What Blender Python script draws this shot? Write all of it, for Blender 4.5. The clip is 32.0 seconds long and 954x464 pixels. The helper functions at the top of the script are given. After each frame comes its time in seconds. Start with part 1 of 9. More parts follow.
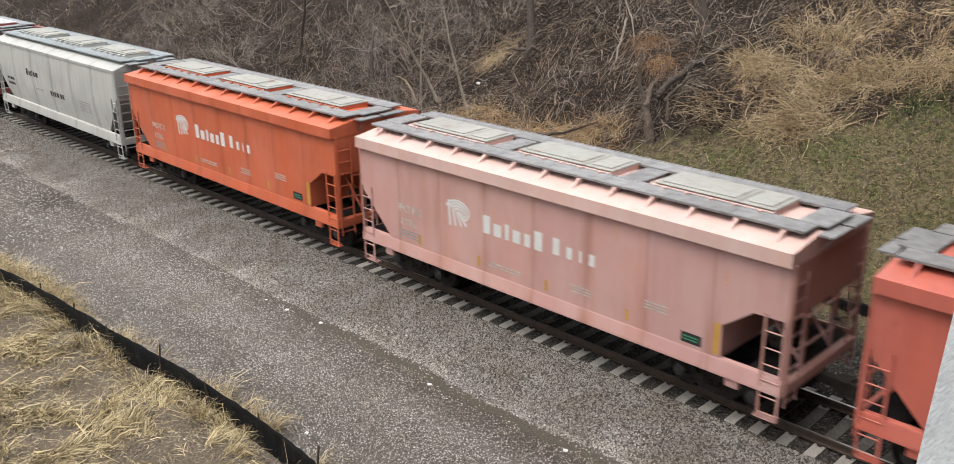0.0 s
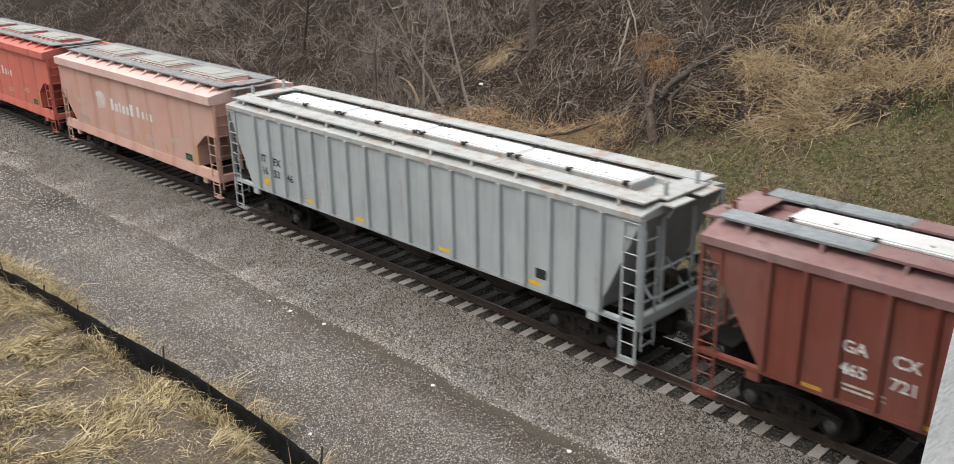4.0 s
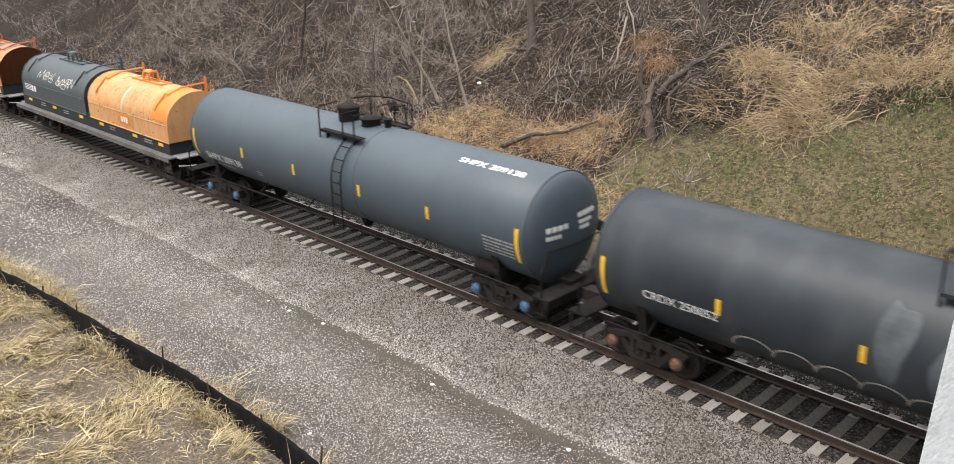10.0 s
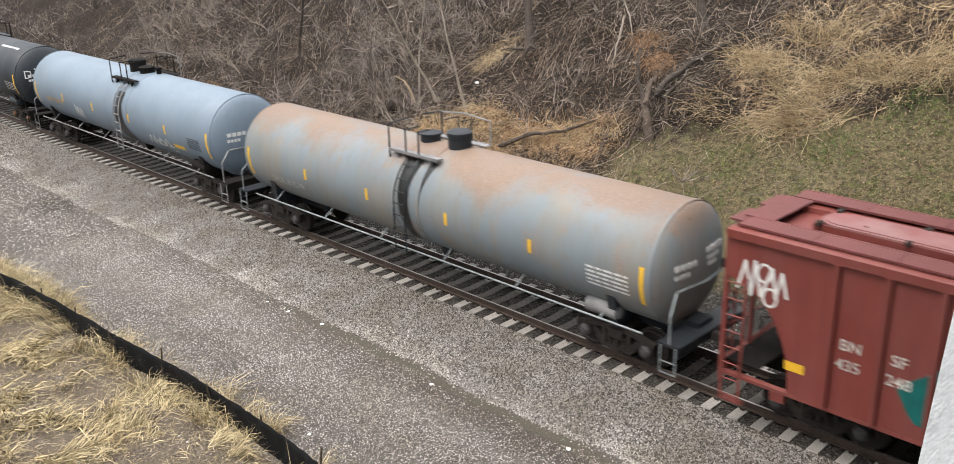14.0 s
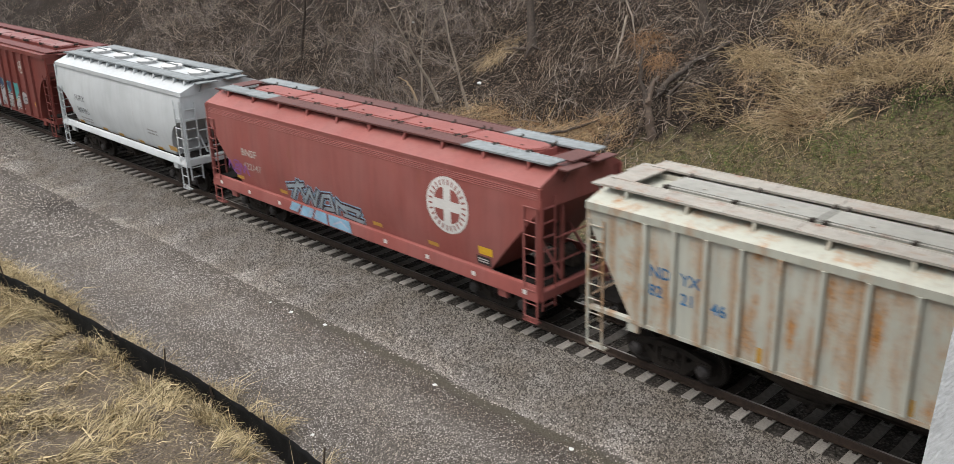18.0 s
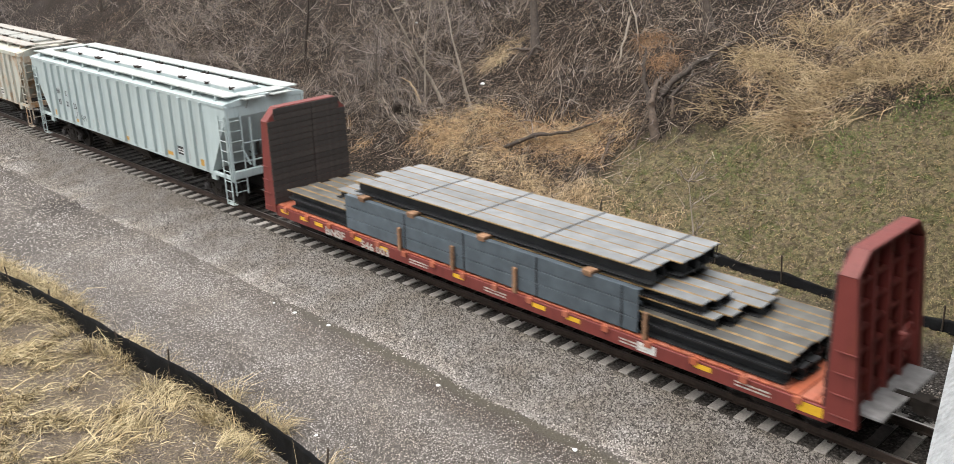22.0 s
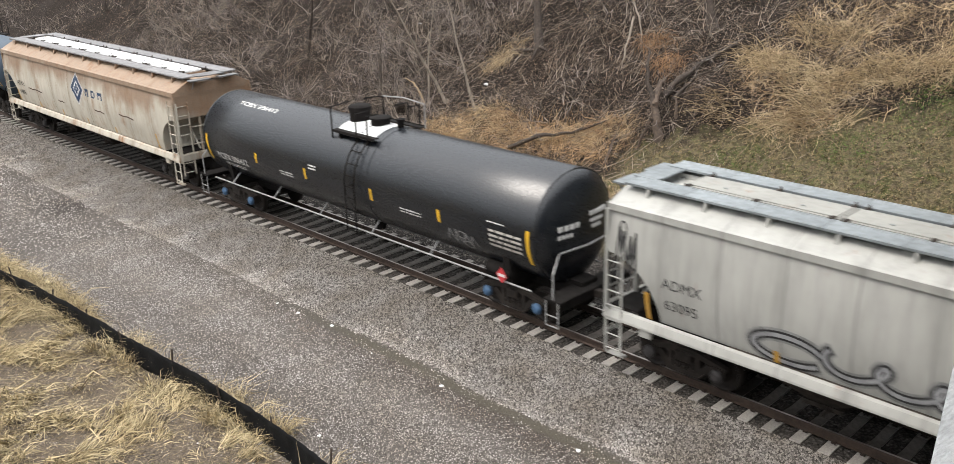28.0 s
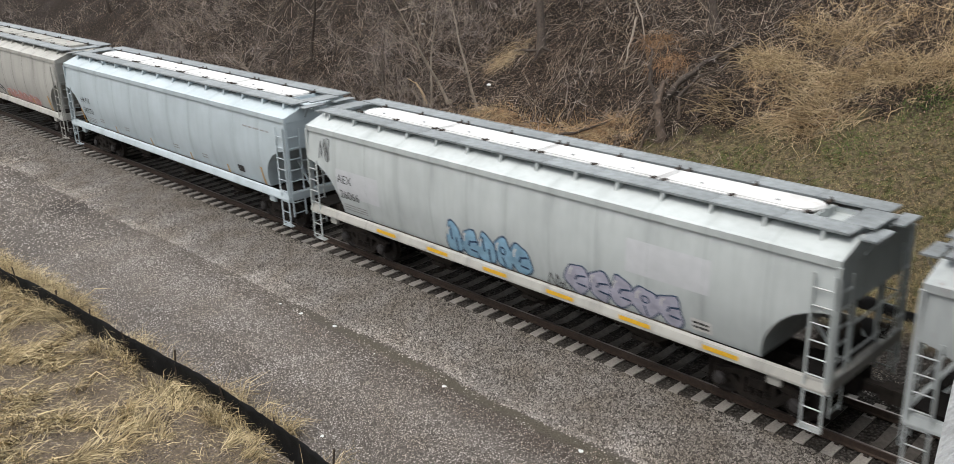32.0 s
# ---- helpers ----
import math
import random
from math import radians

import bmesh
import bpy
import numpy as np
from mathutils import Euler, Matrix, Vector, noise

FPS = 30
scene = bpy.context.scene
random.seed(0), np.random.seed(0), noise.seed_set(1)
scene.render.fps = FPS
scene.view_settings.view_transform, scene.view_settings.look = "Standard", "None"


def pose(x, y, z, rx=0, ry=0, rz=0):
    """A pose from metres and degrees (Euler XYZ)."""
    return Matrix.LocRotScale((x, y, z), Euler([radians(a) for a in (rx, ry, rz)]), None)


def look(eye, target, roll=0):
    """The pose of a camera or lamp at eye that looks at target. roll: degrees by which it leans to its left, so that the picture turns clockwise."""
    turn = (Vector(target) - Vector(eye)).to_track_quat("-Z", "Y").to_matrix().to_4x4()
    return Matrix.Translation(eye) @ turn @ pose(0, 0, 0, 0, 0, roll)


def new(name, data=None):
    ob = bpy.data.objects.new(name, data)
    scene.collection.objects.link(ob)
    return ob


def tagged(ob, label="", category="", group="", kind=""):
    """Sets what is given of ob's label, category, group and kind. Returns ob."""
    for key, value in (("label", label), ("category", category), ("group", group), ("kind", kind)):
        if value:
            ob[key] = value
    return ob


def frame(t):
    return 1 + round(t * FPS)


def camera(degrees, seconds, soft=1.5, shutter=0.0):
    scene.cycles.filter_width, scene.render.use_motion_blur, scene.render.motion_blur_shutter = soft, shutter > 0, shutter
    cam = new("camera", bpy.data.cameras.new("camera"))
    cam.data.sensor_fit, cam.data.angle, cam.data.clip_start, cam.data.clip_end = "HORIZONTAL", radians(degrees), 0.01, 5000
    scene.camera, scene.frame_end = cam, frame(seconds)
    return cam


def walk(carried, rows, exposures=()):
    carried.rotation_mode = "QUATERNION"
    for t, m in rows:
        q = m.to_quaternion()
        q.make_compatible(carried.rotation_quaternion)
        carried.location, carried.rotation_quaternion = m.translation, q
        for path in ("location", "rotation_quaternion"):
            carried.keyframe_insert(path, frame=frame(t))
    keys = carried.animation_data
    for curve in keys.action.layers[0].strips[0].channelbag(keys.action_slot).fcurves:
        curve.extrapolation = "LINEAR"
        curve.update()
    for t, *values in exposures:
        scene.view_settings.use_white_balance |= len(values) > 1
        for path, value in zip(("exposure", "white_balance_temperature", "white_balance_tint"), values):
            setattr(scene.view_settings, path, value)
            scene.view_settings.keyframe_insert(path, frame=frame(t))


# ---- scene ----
# how the camera's own exposure drifts as pale and dark wagons pass, in stops
LIGHT = [(0, 0.22), (1, 0.15), (3, 0.07), (6, 0.12), (7, 0.26), (8, 0.53), (9, 0.52), (10, 0.6), (13, 0.55), (14, 0.55), (17, 0.05), (19, -0.04), (20, -0.05), (21, 0.02), (22, 0.5), (23, 0.42), (24, -0.12), (25, 0.05), (28, 0.4), (29, 0.32), (30, 0.35), (31, 0.34), (32, 0.0)]


# camera: held by hand on the bridge, nearly still
def eye(rx, ry, rz):
    return pose(18.489, -17.291, 10.750, rx, ry, rz)


cam = camera(54, 32.0, soft=0.55, shutter=0.25)
walk(cam, [
    (0, eye(69.961, 0.790, 45.308)),
    (0.5, eye(69.970, 0.832, 45.322)),
    (1, eye(69.976, 0.886, 45.349)),
    (1.5, eye(69.988, 0.946, 45.377)),
    (2, eye(70.003, 0.964, 45.400)),
    (2.5, eye(70.007, 0.964, 45.398)),
    (3, eye(70.017, 0.960, 45.432)),
    (3.5, eye(70.025, 0.946, 45.456)),
    (5.5, eye(69.966, 1.022, 45.375)),
    (6, eye(69.953, 1.072, 45.361)),
    (6.5, eye(69.950, 1.148, 45.346)),
    (7, eye(69.949, 1.165, 45.338)),
    (8, eye(69.948, 1.154, 45.306)),
    (9, eye(69.950, 1.153, 45.295)),
    (10, eye(69.952, 1.154, 45.291)),
    (11, eye(69.951, 1.144, 45.253)),
    (12, eye(69.949, 1.215, 45.188)),
    (12.5, eye(69.928, 1.306, 45.138)),
    (13, eye(69.927, 1.395, 45.104)),
    (13.5, eye(69.930, 1.440, 45.085)),
    (14, eye(69.928, 1.416, 45.099)),
    (14.5, eye(69.925, 1.394, 45.108)),
    (16.5, eye(69.946, 1.498, 45.148)),
    (17, eye(69.946, 1.502, 45.170)),
    (18, eye(69.954, 1.577, 45.217)),
    (19, eye(69.967, 1.617, 45.254)),
    (20, eye(69.983, 1.614, 45.328)),
    (21, eye(69.990, 1.643, 45.363)),
    (22, eye(69.996, 1.655, 45.404)),
    (23, eye(70.006, 1.714, 45.443)),
    (24, eye(70.007, 1.730, 45.478)),
    (25, eye(70.022, 1.720, 45.526)),
    (25.5, eye(70.035, 1.716, 45.543)),
    (27.5, eye(70.036, 1.692, 45.607)),
    (28, eye(70.034, 1.677, 45.622)),
    (29, eye(70.039, 1.686, 45.664)),
    (30, eye(70.052, 1.709, 45.697)),
    (31, eye(70.066, 1.711, 45.751)),
    (32, eye(70.071, 1.744, 45.773)),
], exposures=[(t, 0.89 + k) for t, k in LIGHT])


def travel(t):
    """Metres that the train has gone since it began, at t seconds; about 12.9 m/s all the way."""
    u = (t - 16) / 16
    return (12.8436 * t + 1.521 * (u ** 2 - 1) + -11.6643 * (u ** 3 - u) + 7.7333 * (u ** 4 - u * u)
            + 18.3291 * (u ** 5 - u) + -5.922 * (u ** 6 - u * u) + -9.0518 * (u ** 7 - u))


# ---- light: an overcast day ----
world = bpy.data.worlds.new("overcast_sky")
scene.world = world
world.use_nodes = True
wn, wl = world.node_tree.nodes, world.node_tree.links
sky = wn.new("ShaderNodeTexSky")
sky.sky_type, sky.sun_disc = "NISHITA", False
sky.sun_elevation, sky.sun_rotation = radians(64), radians(200)
sky.dust_density, sky.air_density = 4.0, 1.0
cloud = wn.new("ShaderNodeMix")
cloud.data_type = "RGBA"
cloud.inputs[0].default_value = 0.72
cloud.inputs[7].default_value = (6.55, 6.52, 6.34, 1)
wl.new(sky.outputs[0], cloud.inputs[6])
# an overcast sky is three times as bright overhead as at the horizon
up = wn.new("ShaderNodeTexCoord")
part_up = wn.new("ShaderNodeSeparateXYZ")
wl.new(up.outputs["Generated"], part_up.inputs[0])
level = wn.new("ShaderNodeMapRange")
level.inputs[3].default_value, level.inputs[4].default_value = 0.22, 1.75
wl.new(part_up.outputs[2], level.inputs[0])
graded = wn.new("ShaderNodeVectorMath")
graded.operation = "SCALE"
wl.new(cloud.outputs[2], graded.inputs[0])
wl.new(level.outputs[0], graded.inputs[3])
wl.new(graded.outputs[0], wn["Background"].inputs[0])
wn["Background"].inputs[1].default_value = 0.13
sun = new("sun", bpy.data.lights.new("sun", "SUN"))
sun.data.energy, sun.data.angle, sun.data.color = 0.9, radians(30), (1.0, 0.96, 0.9)
sun.matrix_world = look((0, 0, 0), (0.16, 0.4, -0.9))


# ---- materials ----
def nodes_of(name):
    m = bpy.data.materials.new(name)
    m.use_nodes = True
    return m, m.node_tree.nodes, m.node_tree.links, m.node_tree.nodes["Principled BSDF"]


def noise_tex(n, l, coord, scale, detail=4.0, stretch=None, rough=0.55):
    t = n.new("ShaderNodeTexNoise")
    t.inputs["Scale"].default_value, t.inputs["Detail"].default_value = scale, detail
    t.inputs["Roughness"].default_value = rough
    if stretch:
        mp = n.new("ShaderNodeMapping")
        mp.inputs["Scale"].default_value = stretch
        l.new(coord, mp.inputs[0])
        coord = mp.outputs[0]
    l.new(coord, t.inputs[0])
    return t.outputs[0]


def ramp(n, l, fac, a, b, ca=(0, 0, 0, 1), cb=(1, 1, 1, 1)):
    r = n.new("ShaderNodeValToRGB")
    r.color_ramp.elements[0].position, r.color_ramp.elements[1].position = a, b
    r.color_ramp.elements[0].color, r.color_ramp.elements[1].color = ca, cb
    l.new(fac, r.inputs[0])
    return r.outputs[0]


def mix(n, l, fac, a, b, kind="MIX"):
    m = n.new("ShaderNodeMix")
    m.data_type, m.blend_type = "RGBA", kind
    for k, v in ((0, fac), (6, a), (7, b)):
        if isinstance(v, (int, float)):
            m.inputs[k].default_value = v
        elif isinstance(v, tuple):
            m.inputs[k].default_value = (*v[:3], 1)
        else:
            l.new(v, m.inputs[k])
    return m.outputs[2]


def maths(n, l, op, a, b=0.0):
    m = n.new("ShaderNodeMath")
    m.operation = op
    for k, v in ((0, a), (1, b)):
        if isinstance(v, (int, float)):
            m.inputs[k].default_value = v
        else:
            l.new(v, m.inputs[k])
    return m.outputs[0]


def bump(n, l, p, height, strength=0.3, distance=0.02):
    b = n.new("ShaderNodeBump")
    b.inputs["Strength"].default_value, b.inputs["Distance"].default_value = strength, distance
    l.new(height, b.inputs["Height"])
    l.new(b.outputs[0], p.inputs["Normal"])


def shifted(n, l, vec, amount):
    v = n.new("ShaderNodeVectorMath")
    l.new(vec, v.inputs[0])
    l.new(amount, v.inputs[1])
    return v.outputs[0]


TONE = 0.74


def toned(n, l, col):
    """Brings a colour as mixed above down to how much light the real, dirty surface gives back."""
    return mix(n, l, 1.0, col, (TONE, TONE, TONE), "MULTIPLY")


def tint(c, k):
    return tuple(min(1.0, v * k) for v in c)


def paint(name, rgb, rough=0.5, rust=0.0, dirt=0.3, fade=0.0, metal=0.0, spots=0.0, rust_rgb=(0.16, 0.055, 0.02), dirt_rgb=None, gloss=0.35, top_rust=0.0, top_at=3.15, panel=None, rib=None, seam=None, dent=0.25, fade_rgb=None):
    """Painted steel: two scales of tone, run-down streaks of dirt, rust in patches and runs."""
    m, n, l, p = nodes_of(name)
    co = n.new("ShaderNodeTexCoord").outputs["Object"]
    at = co
    info = n.new("ShaderNodeObjectInfo").outputs["Random"]
    co = shifted(n, l, co, maths(n, l, "MULTIPLY", info, 31.0))
    big = noise_tex(n, l, co, 0.7, 3)
    fine = noise_tex(n, l, co, 22, 5)
    col = mix(n, l, ramp(n, l, big, 0.3, 0.7), tint(rgb, 0.9), tint(rgb, 1.08))
    along = n.new("ShaderNodeSeparateXYZ")
    l.new(at, along.inputs[0])
    if panel:
        # side sheets that have faded each in its own way
        cell = n.new("ShaderNodeTexWhiteNoise")
        cell.noise_dimensions = "1D"
        l.new(maths(n, l, "FLOOR", maths(n, l, "DIVIDE", along.outputs[0], panel[0])), cell.inputs["W"])
        col = mix(n, l, cell.outputs["Value"], col, panel[1])
    if fade:
        pale = fade_rgb or tuple(v + (0.75 - v) * 0.45 for v in rgb)
        col = mix(n, l, maths(n, l, "MULTIPLY", ramp(n, l, noise_tex(n, l, co, 0.9, 5, (1, 1, 0.35)), 0.4, 0.75), fade), col, pale)
    streak = noise_tex(n, l, co, 3.0, 6, (1.6, 1.6, 0.16), 0.65)
    col = mix(n, l, maths(n, l, "MULTIPLY", ramp(n, l, streak, 0.46, 0.78), dirt), col, dirt_rgb or tint(rgb, 0.35))
    if seam:
        # grime that gathers on the weld between two side sheets and runs down beside it
        u = maths(n, l, "ADD", maths(n, l, "DIVIDE", along.outputs[0], seam[0]), seam[1])
        off = maths(n, l, "MULTIPLY", maths(n, l, "PINGPONG", u, 0.5), seam[0])
        line = ramp(n, l, off, 0.012, 0.04, (1, 1, 1, 1), (0, 0, 0, 1))
        wide = maths(n, l, "MULTIPLY", ramp(n, l, off, 0.0, 0.3, (1, 1, 1, 1), (0, 0, 0, 1)), ramp(n, l, noise_tex(n, l, co, 1.2, 6, (2.0, 1.0, 0.35), 0.6), 0.42, 0.66))
        k = maths(n, l, "MULTIPLY", maths(n, l, "MAXIMUM", maths(n, l, "MULTIPLY", line, 0.7), wide), seam[2])
        col = mix(n, l, k, col, dirt_rgb or tint(rgb, 0.35))
    if rust:
        runs = noise_tex(n, l, co, 1.9, 8, (1.2, 1.2, 0.28), 0.7)
        patch = noise_tex(n, l, co, 1.1, 7, None, 0.7)
        k = maths(n, l, "MULTIPLY", ramp(n, l, runs, 0.62 - 0.22 * rust, 0.76 - 0.14 * rust), ramp(n, l, patch, 0.48 - 0.14 * rust, 0.64 - 0.1 * rust))
        col = mix(n, l, k, col, mix(n, l, ramp(n, l, fine, 0.35, 0.65), rust_rgb, tint(rust_rgb, 2.2)))
    if rib:
        # rust running down beside the ribs
        u = maths(n, l, "DIVIDE", along.outputs[0], rib * 1.07)
        u = maths(n, l, "ADD", u, maths(n, l, "MULTIPLY", maths(n, l, "POWER", maths(n, l, "ABSOLUTE", u), 3.0), maths(n, l, "MULTIPLY", maths(n, l, "SIGN", u), 0.065)))
        near = maths(n, l, "MULTIPLY", maths(n, l, "PINGPONG", maths(n, l, "ADD", maths(n, l, "MULTIPLY", u, 8.5), 20.5), 0.5), 2.0)
        k = maths(n, l, "MULTIPLY", ramp(n, l, near, 0.12, 0.5, (1, 1, 1, 1), (0, 0, 0, 1)), ramp(n, l, noise_tex(n, l, co, 1.3, 6, (1.0, 1.0, 0.5), 0.65), 0.36, 0.54))
        col = mix(n, l, maths(n, l, "MULTIPLY", k, 0.65), col, mix(n, l, ramp(n, l, fine, 0.35, 0.65), rust_rgb, tint(rust_rgb, 1.7)))
    if top_rust:
        sep = along
        k = maths(n, l, "MULTIPLY_ADD", sep.outputs[2], 0.42)
        k.node.inputs[2].default_value = -0.42 * top_at - 0.1
        k = maths(n, l, "ADD", k, maths(n, l, "MULTIPLY", noise_tex(n, l, co, 0.55, 8, (1.0, 1.0, 0.5), 0.62), 1.3))
        col = mix(n, l, maths(n, l, "MULTIPLY", ramp(n, l, k, 0.52, 0.78), top_rust), col, mix(n, l, ramp(n, l, fine, 0.35, 0.65), rust_rgb, tint(rust_rgb, 1.6)))
    if spots:
        s = ramp(n, l, noise_tex(n, l, co, 5.5, 4), 0.72 - 0.1 * spots, 0.76 - 0.1 * spots)
        col = mix(n, l, s, col, tint(rust_rgb, 0.8))
    l.new(toned(n, l, col), p.inputs["Base Color"])
    l.new(maths(n, l, "MULTIPLY_ADD", fine, 0.3), p.inputs["Roughness"])
    p.inputs["Roughness"].links[0].from_node.inputs[2].default_value = rough - 0.15
    p.inputs["Metallic"].default_value = metal
    p.inputs["Specular IOR Level"].default_value = gloss
    bump(n, l, p, big, dent, 0.03)
    return m


def plain(name, rgb, rough=0.6, metal=0.0, var=0.25, scale=18.0, rel=0.15, between=0.0, gloss=0.5):
    """A small or even surface: tone varies at two scales; between: how far one piece differs from the next."""
    m, n, l, p = nodes_of(name)
    co = n.new("ShaderNodeTexCoord").outputs["Object"]
    a = noise_tex(n, l, co, scale, 5)
    b = noise_tex(n, l, co, scale * 0.12, 3)
    col = mix(n, l, ramp(n, l, a, 0.3, 0.7), tint(rgb, 1 - var), tint(rgb, 1 + var))
    col = mix(n, l, ramp(n, l, b, 0.35, 0.7), col, mix(n, l, 1.0, col, (1 - var, 1 - var, 1 - var), "MULTIPLY"))
    if between:
        r = n.new("ShaderNodeObjectInfo").outputs["Random"]
        col = mix(n, l, r, mix(n, l, 1.0, col, (1 - between,) * 3, "MULTIPLY"), col)
    l.new(toned(n, l, col), p.inputs["Base Color"])
    p.inputs["Roughness"].default_value, p.inputs["Metallic"].default_value = rough, metal
    p.inputs["Specular IOR Level"].default_value = gloss
    bump(n, l, p, a, rel, 0.01)
    return m


def strands(name, dark, light, rough=0.8):
    """Grass, twigs and leaves: the tone differs from strand to strand."""
    m, n, l, p = nodes_of(name)
    r = n.new("ShaderNodeNewGeometry").outputs["Random Per Island"]
    pos = n.new("ShaderNodeTexCoord").outputs["Object"]
    col = mix(n, l, r, dark, light)
    col = mix(n, l, ramp(n, l, noise_tex(n, l, pos, 0.9, 3), 0.35, 0.7), mix(n, l, 1.0, col, (0.72, 0.68, 0.62), "MULTIPLY"), col)
    l.new(toned(n, l, col), p.inputs["Base Color"])
    p.inputs["Roughness"].default_value = rough
    p.inputs["Specular IOR Level"].default_value = 0.2
    return m


def ground_material():
    m, n, l, p = nodes_of("ground")
    pos = n.new("ShaderNodeNewGeometry").outputs["Position"]
    sep = n.new("ShaderNodeSeparateXYZ")
    l.new(pos, sep.inputs[0])
    x, y = sep.outputs[0], sep.outputs[1]
    wob = noise_tex(n, l, pos, 0.35, 5)
    wob2 = noise_tex(n, l, pos, 1.6, 5)
    fine = noise_tex(n, l, pos, 30, 4)
    yw = maths(n, l, "ADD", y, maths(n, l, "MULTIPLY", maths(n, l, "SUBTRACT", wob, 0.5), 2.4))

    def stones(scale, tones, joint=0.3):
        v = n.new("ShaderNodeTexVoronoi")
        v.inputs["Scale"].default_value = scale
        l.new(pos, v.inputs[0])
        sp = n.new("ShaderNodeSeparateColor")
        l.new(v.outputs["Color"], sp.inputs[0])
        r = n.new("ShaderNodeValToRGB")
        r.color_ramp.elements[0].color, r.color_ramp.elements[1].color = (*tones[0], 1), (*tones[-1], 1)
        for i, c in enumerate(tones[1:-1]):
            e = r.color_ramp.elements.new((i + 1) / (len(tones) - 1))
            e.color = (*c, 1)
        l.new(sp.outputs[0], r.inputs[0])
        # stones darken to their edges: shade of the gaps put in as colour
        edge = ramp(n, l, v.outputs["Distance"], 0.1, 0.62, (1, 1, 1, 1), (joint, joint * 0.95, joint * 0.9, 1))
        return mix(n, l, 1.0, r.outputs[0], edge, "MULTIPLY"), v.outputs["Distance"]

    bal, d1 = stones(15, [(0.05, 0.046, 0.043), (0.23, 0.218, 0.207), (0.11, 0.101, 0.095), (0.36, 0.344, 0.327), (0.17, 0.156, 0.147), (0.44, 0.427, 0.407)])
    road, d2 = stones(34, [(0.18, 0.167, 0.158), (0.46, 0.435, 0.412), (0.29, 0.269, 0.254), (0.6, 0.578, 0.55), (0.39, 0.361, 0.34), (0.72, 0.704, 0.676)], 0.48)
    fines = mix(n, l, ramp(n, l, fine, 0.3, 0.7), (0.27, 0.252, 0.237), (0.47, 0.446, 0.42))
    lanes = noise_tex(n, l, pos, 1.0, 5, (0.12, 1.1, 1.0))
    road = mix(n, l, maths(n, l, "MULTIPLY", ramp(n, l, lanes, 0.45, 0.7), 0.5), road, fines)
    road = mix(n, l, maths(n, l, "MULTIPLY", ramp(n, l, noise_tex(n, l, pos, 1.0, 5, (0.1, 0.9, 1.0)), 0.52, 0.66), 0.3), road, (0.14, 0.122, 0.11))

    def strip(at, half, soft, wobble, source):
        d = maths(n, l, "SUBTRACT", y, maths(n, l, "MULTIPLY", maths(n, l, "SUBTRACT", source, 0.5), wobble))
        d = maths(n, l, "ABSOLUTE", maths(n, l, "SUBTRACT", d, at))
        return ramp(n, l, d, half, half + soft, (1, 1, 1, 1), (0, 0, 0, 1))
    near = maths(n, l, "MULTIPLY_ADD", x, 0.16)
    near.node.inputs[2].default_value = 0.9
    near = maths(n, l, "MINIMUM", maths(n, l, "MAXIMUM", near, 0.25), 1.0)
    # a damp, soily strip between ballast and roadway, with a line of fine sand along it
    damp = maths(n, l, "MULTIPLY", maths(n, l, "MULTIPLY", strip(-4.5, 0.15, 0.55, 0.8, wob), ramp(n, l, wob2, 0.3, 0.6)), near)
    road = mix(n, l, maths(n, l, "MULTIPLY", damp, 0.45), road, mix(n, l, fine, (0.055, 0.041, 0.032), (0.16, 0.125, 0.1)))
    col = mix(n, l, ramp(n, l, maths(n, l, "MULTIPLY_ADD", yw, 0.25), 0.0, 1.0), road, bal)
    col_fac = col.node.inputs[0].links[0].from_node.inputs[0].links[0].from_node
    col_fac.inputs[2].default_value = 4.9 * 0.25 - 0.12
    sandy = maths(n, l, "MULTIPLY", maths(n, l, "MULTIPLY", strip(-4.12, 0.1, 0.22, 0.4, wob2), ramp(n, l, lanes, 0.25, 0.4)), near)
    col = mix(n, l, maths(n, l, "MULTIPLY", sandy, 0.85), col, mix(n, l, fine, (0.17, 0.155, 0.12), (0.32, 0.297, 0.235)))
    dark = maths(n, l, "MULTIPLY", strip(-3.45, 0.04, 0.2, 0.9, wob2), ramp(n, l, noise_tex(n, l, pos, 0.6, 4), 0.48, 0.6))
    col = mix(n, l, maths(n, l, "MULTIPLY", dark, 0.3), col, (0.045, 0.033, 0.025))
    # an old scorched patch on the roadway
    spot = n.new("ShaderNodeVectorMath")
    spot.operation = "DISTANCE"
    l.new(pos, spot.inputs[0])
    spot.inputs[1].default_value = (-17.6, -4.7, -0.28)
    sp = ramp(n, l, maths(n, l, "SUBTRACT", spot.outputs["Value"], wob2), 0.0, 1.0, (1, 1, 1, 1), (0, 0, 0, 1))
    col = mix(n, l, maths(n, l, "MULTIPLY", sp, 0.55), col, (0.06, 0.05, 0.047))
    # grease and brake dust between and beside the rails, darkened further for shade under wagons
    oil_shade = ramp(n, l, maths(n, l, "ABSOLUTE", y), 1.15, 1.45, (1, 1, 1, 1), (0, 0, 0, 1))
    col = mix(n, l, maths(n, l, "MULTIPLY", oil_shade, 0.75), col, mix(n, l, 1.0, col, (0.16, 0.145, 0.132), "MULTIPLY"))
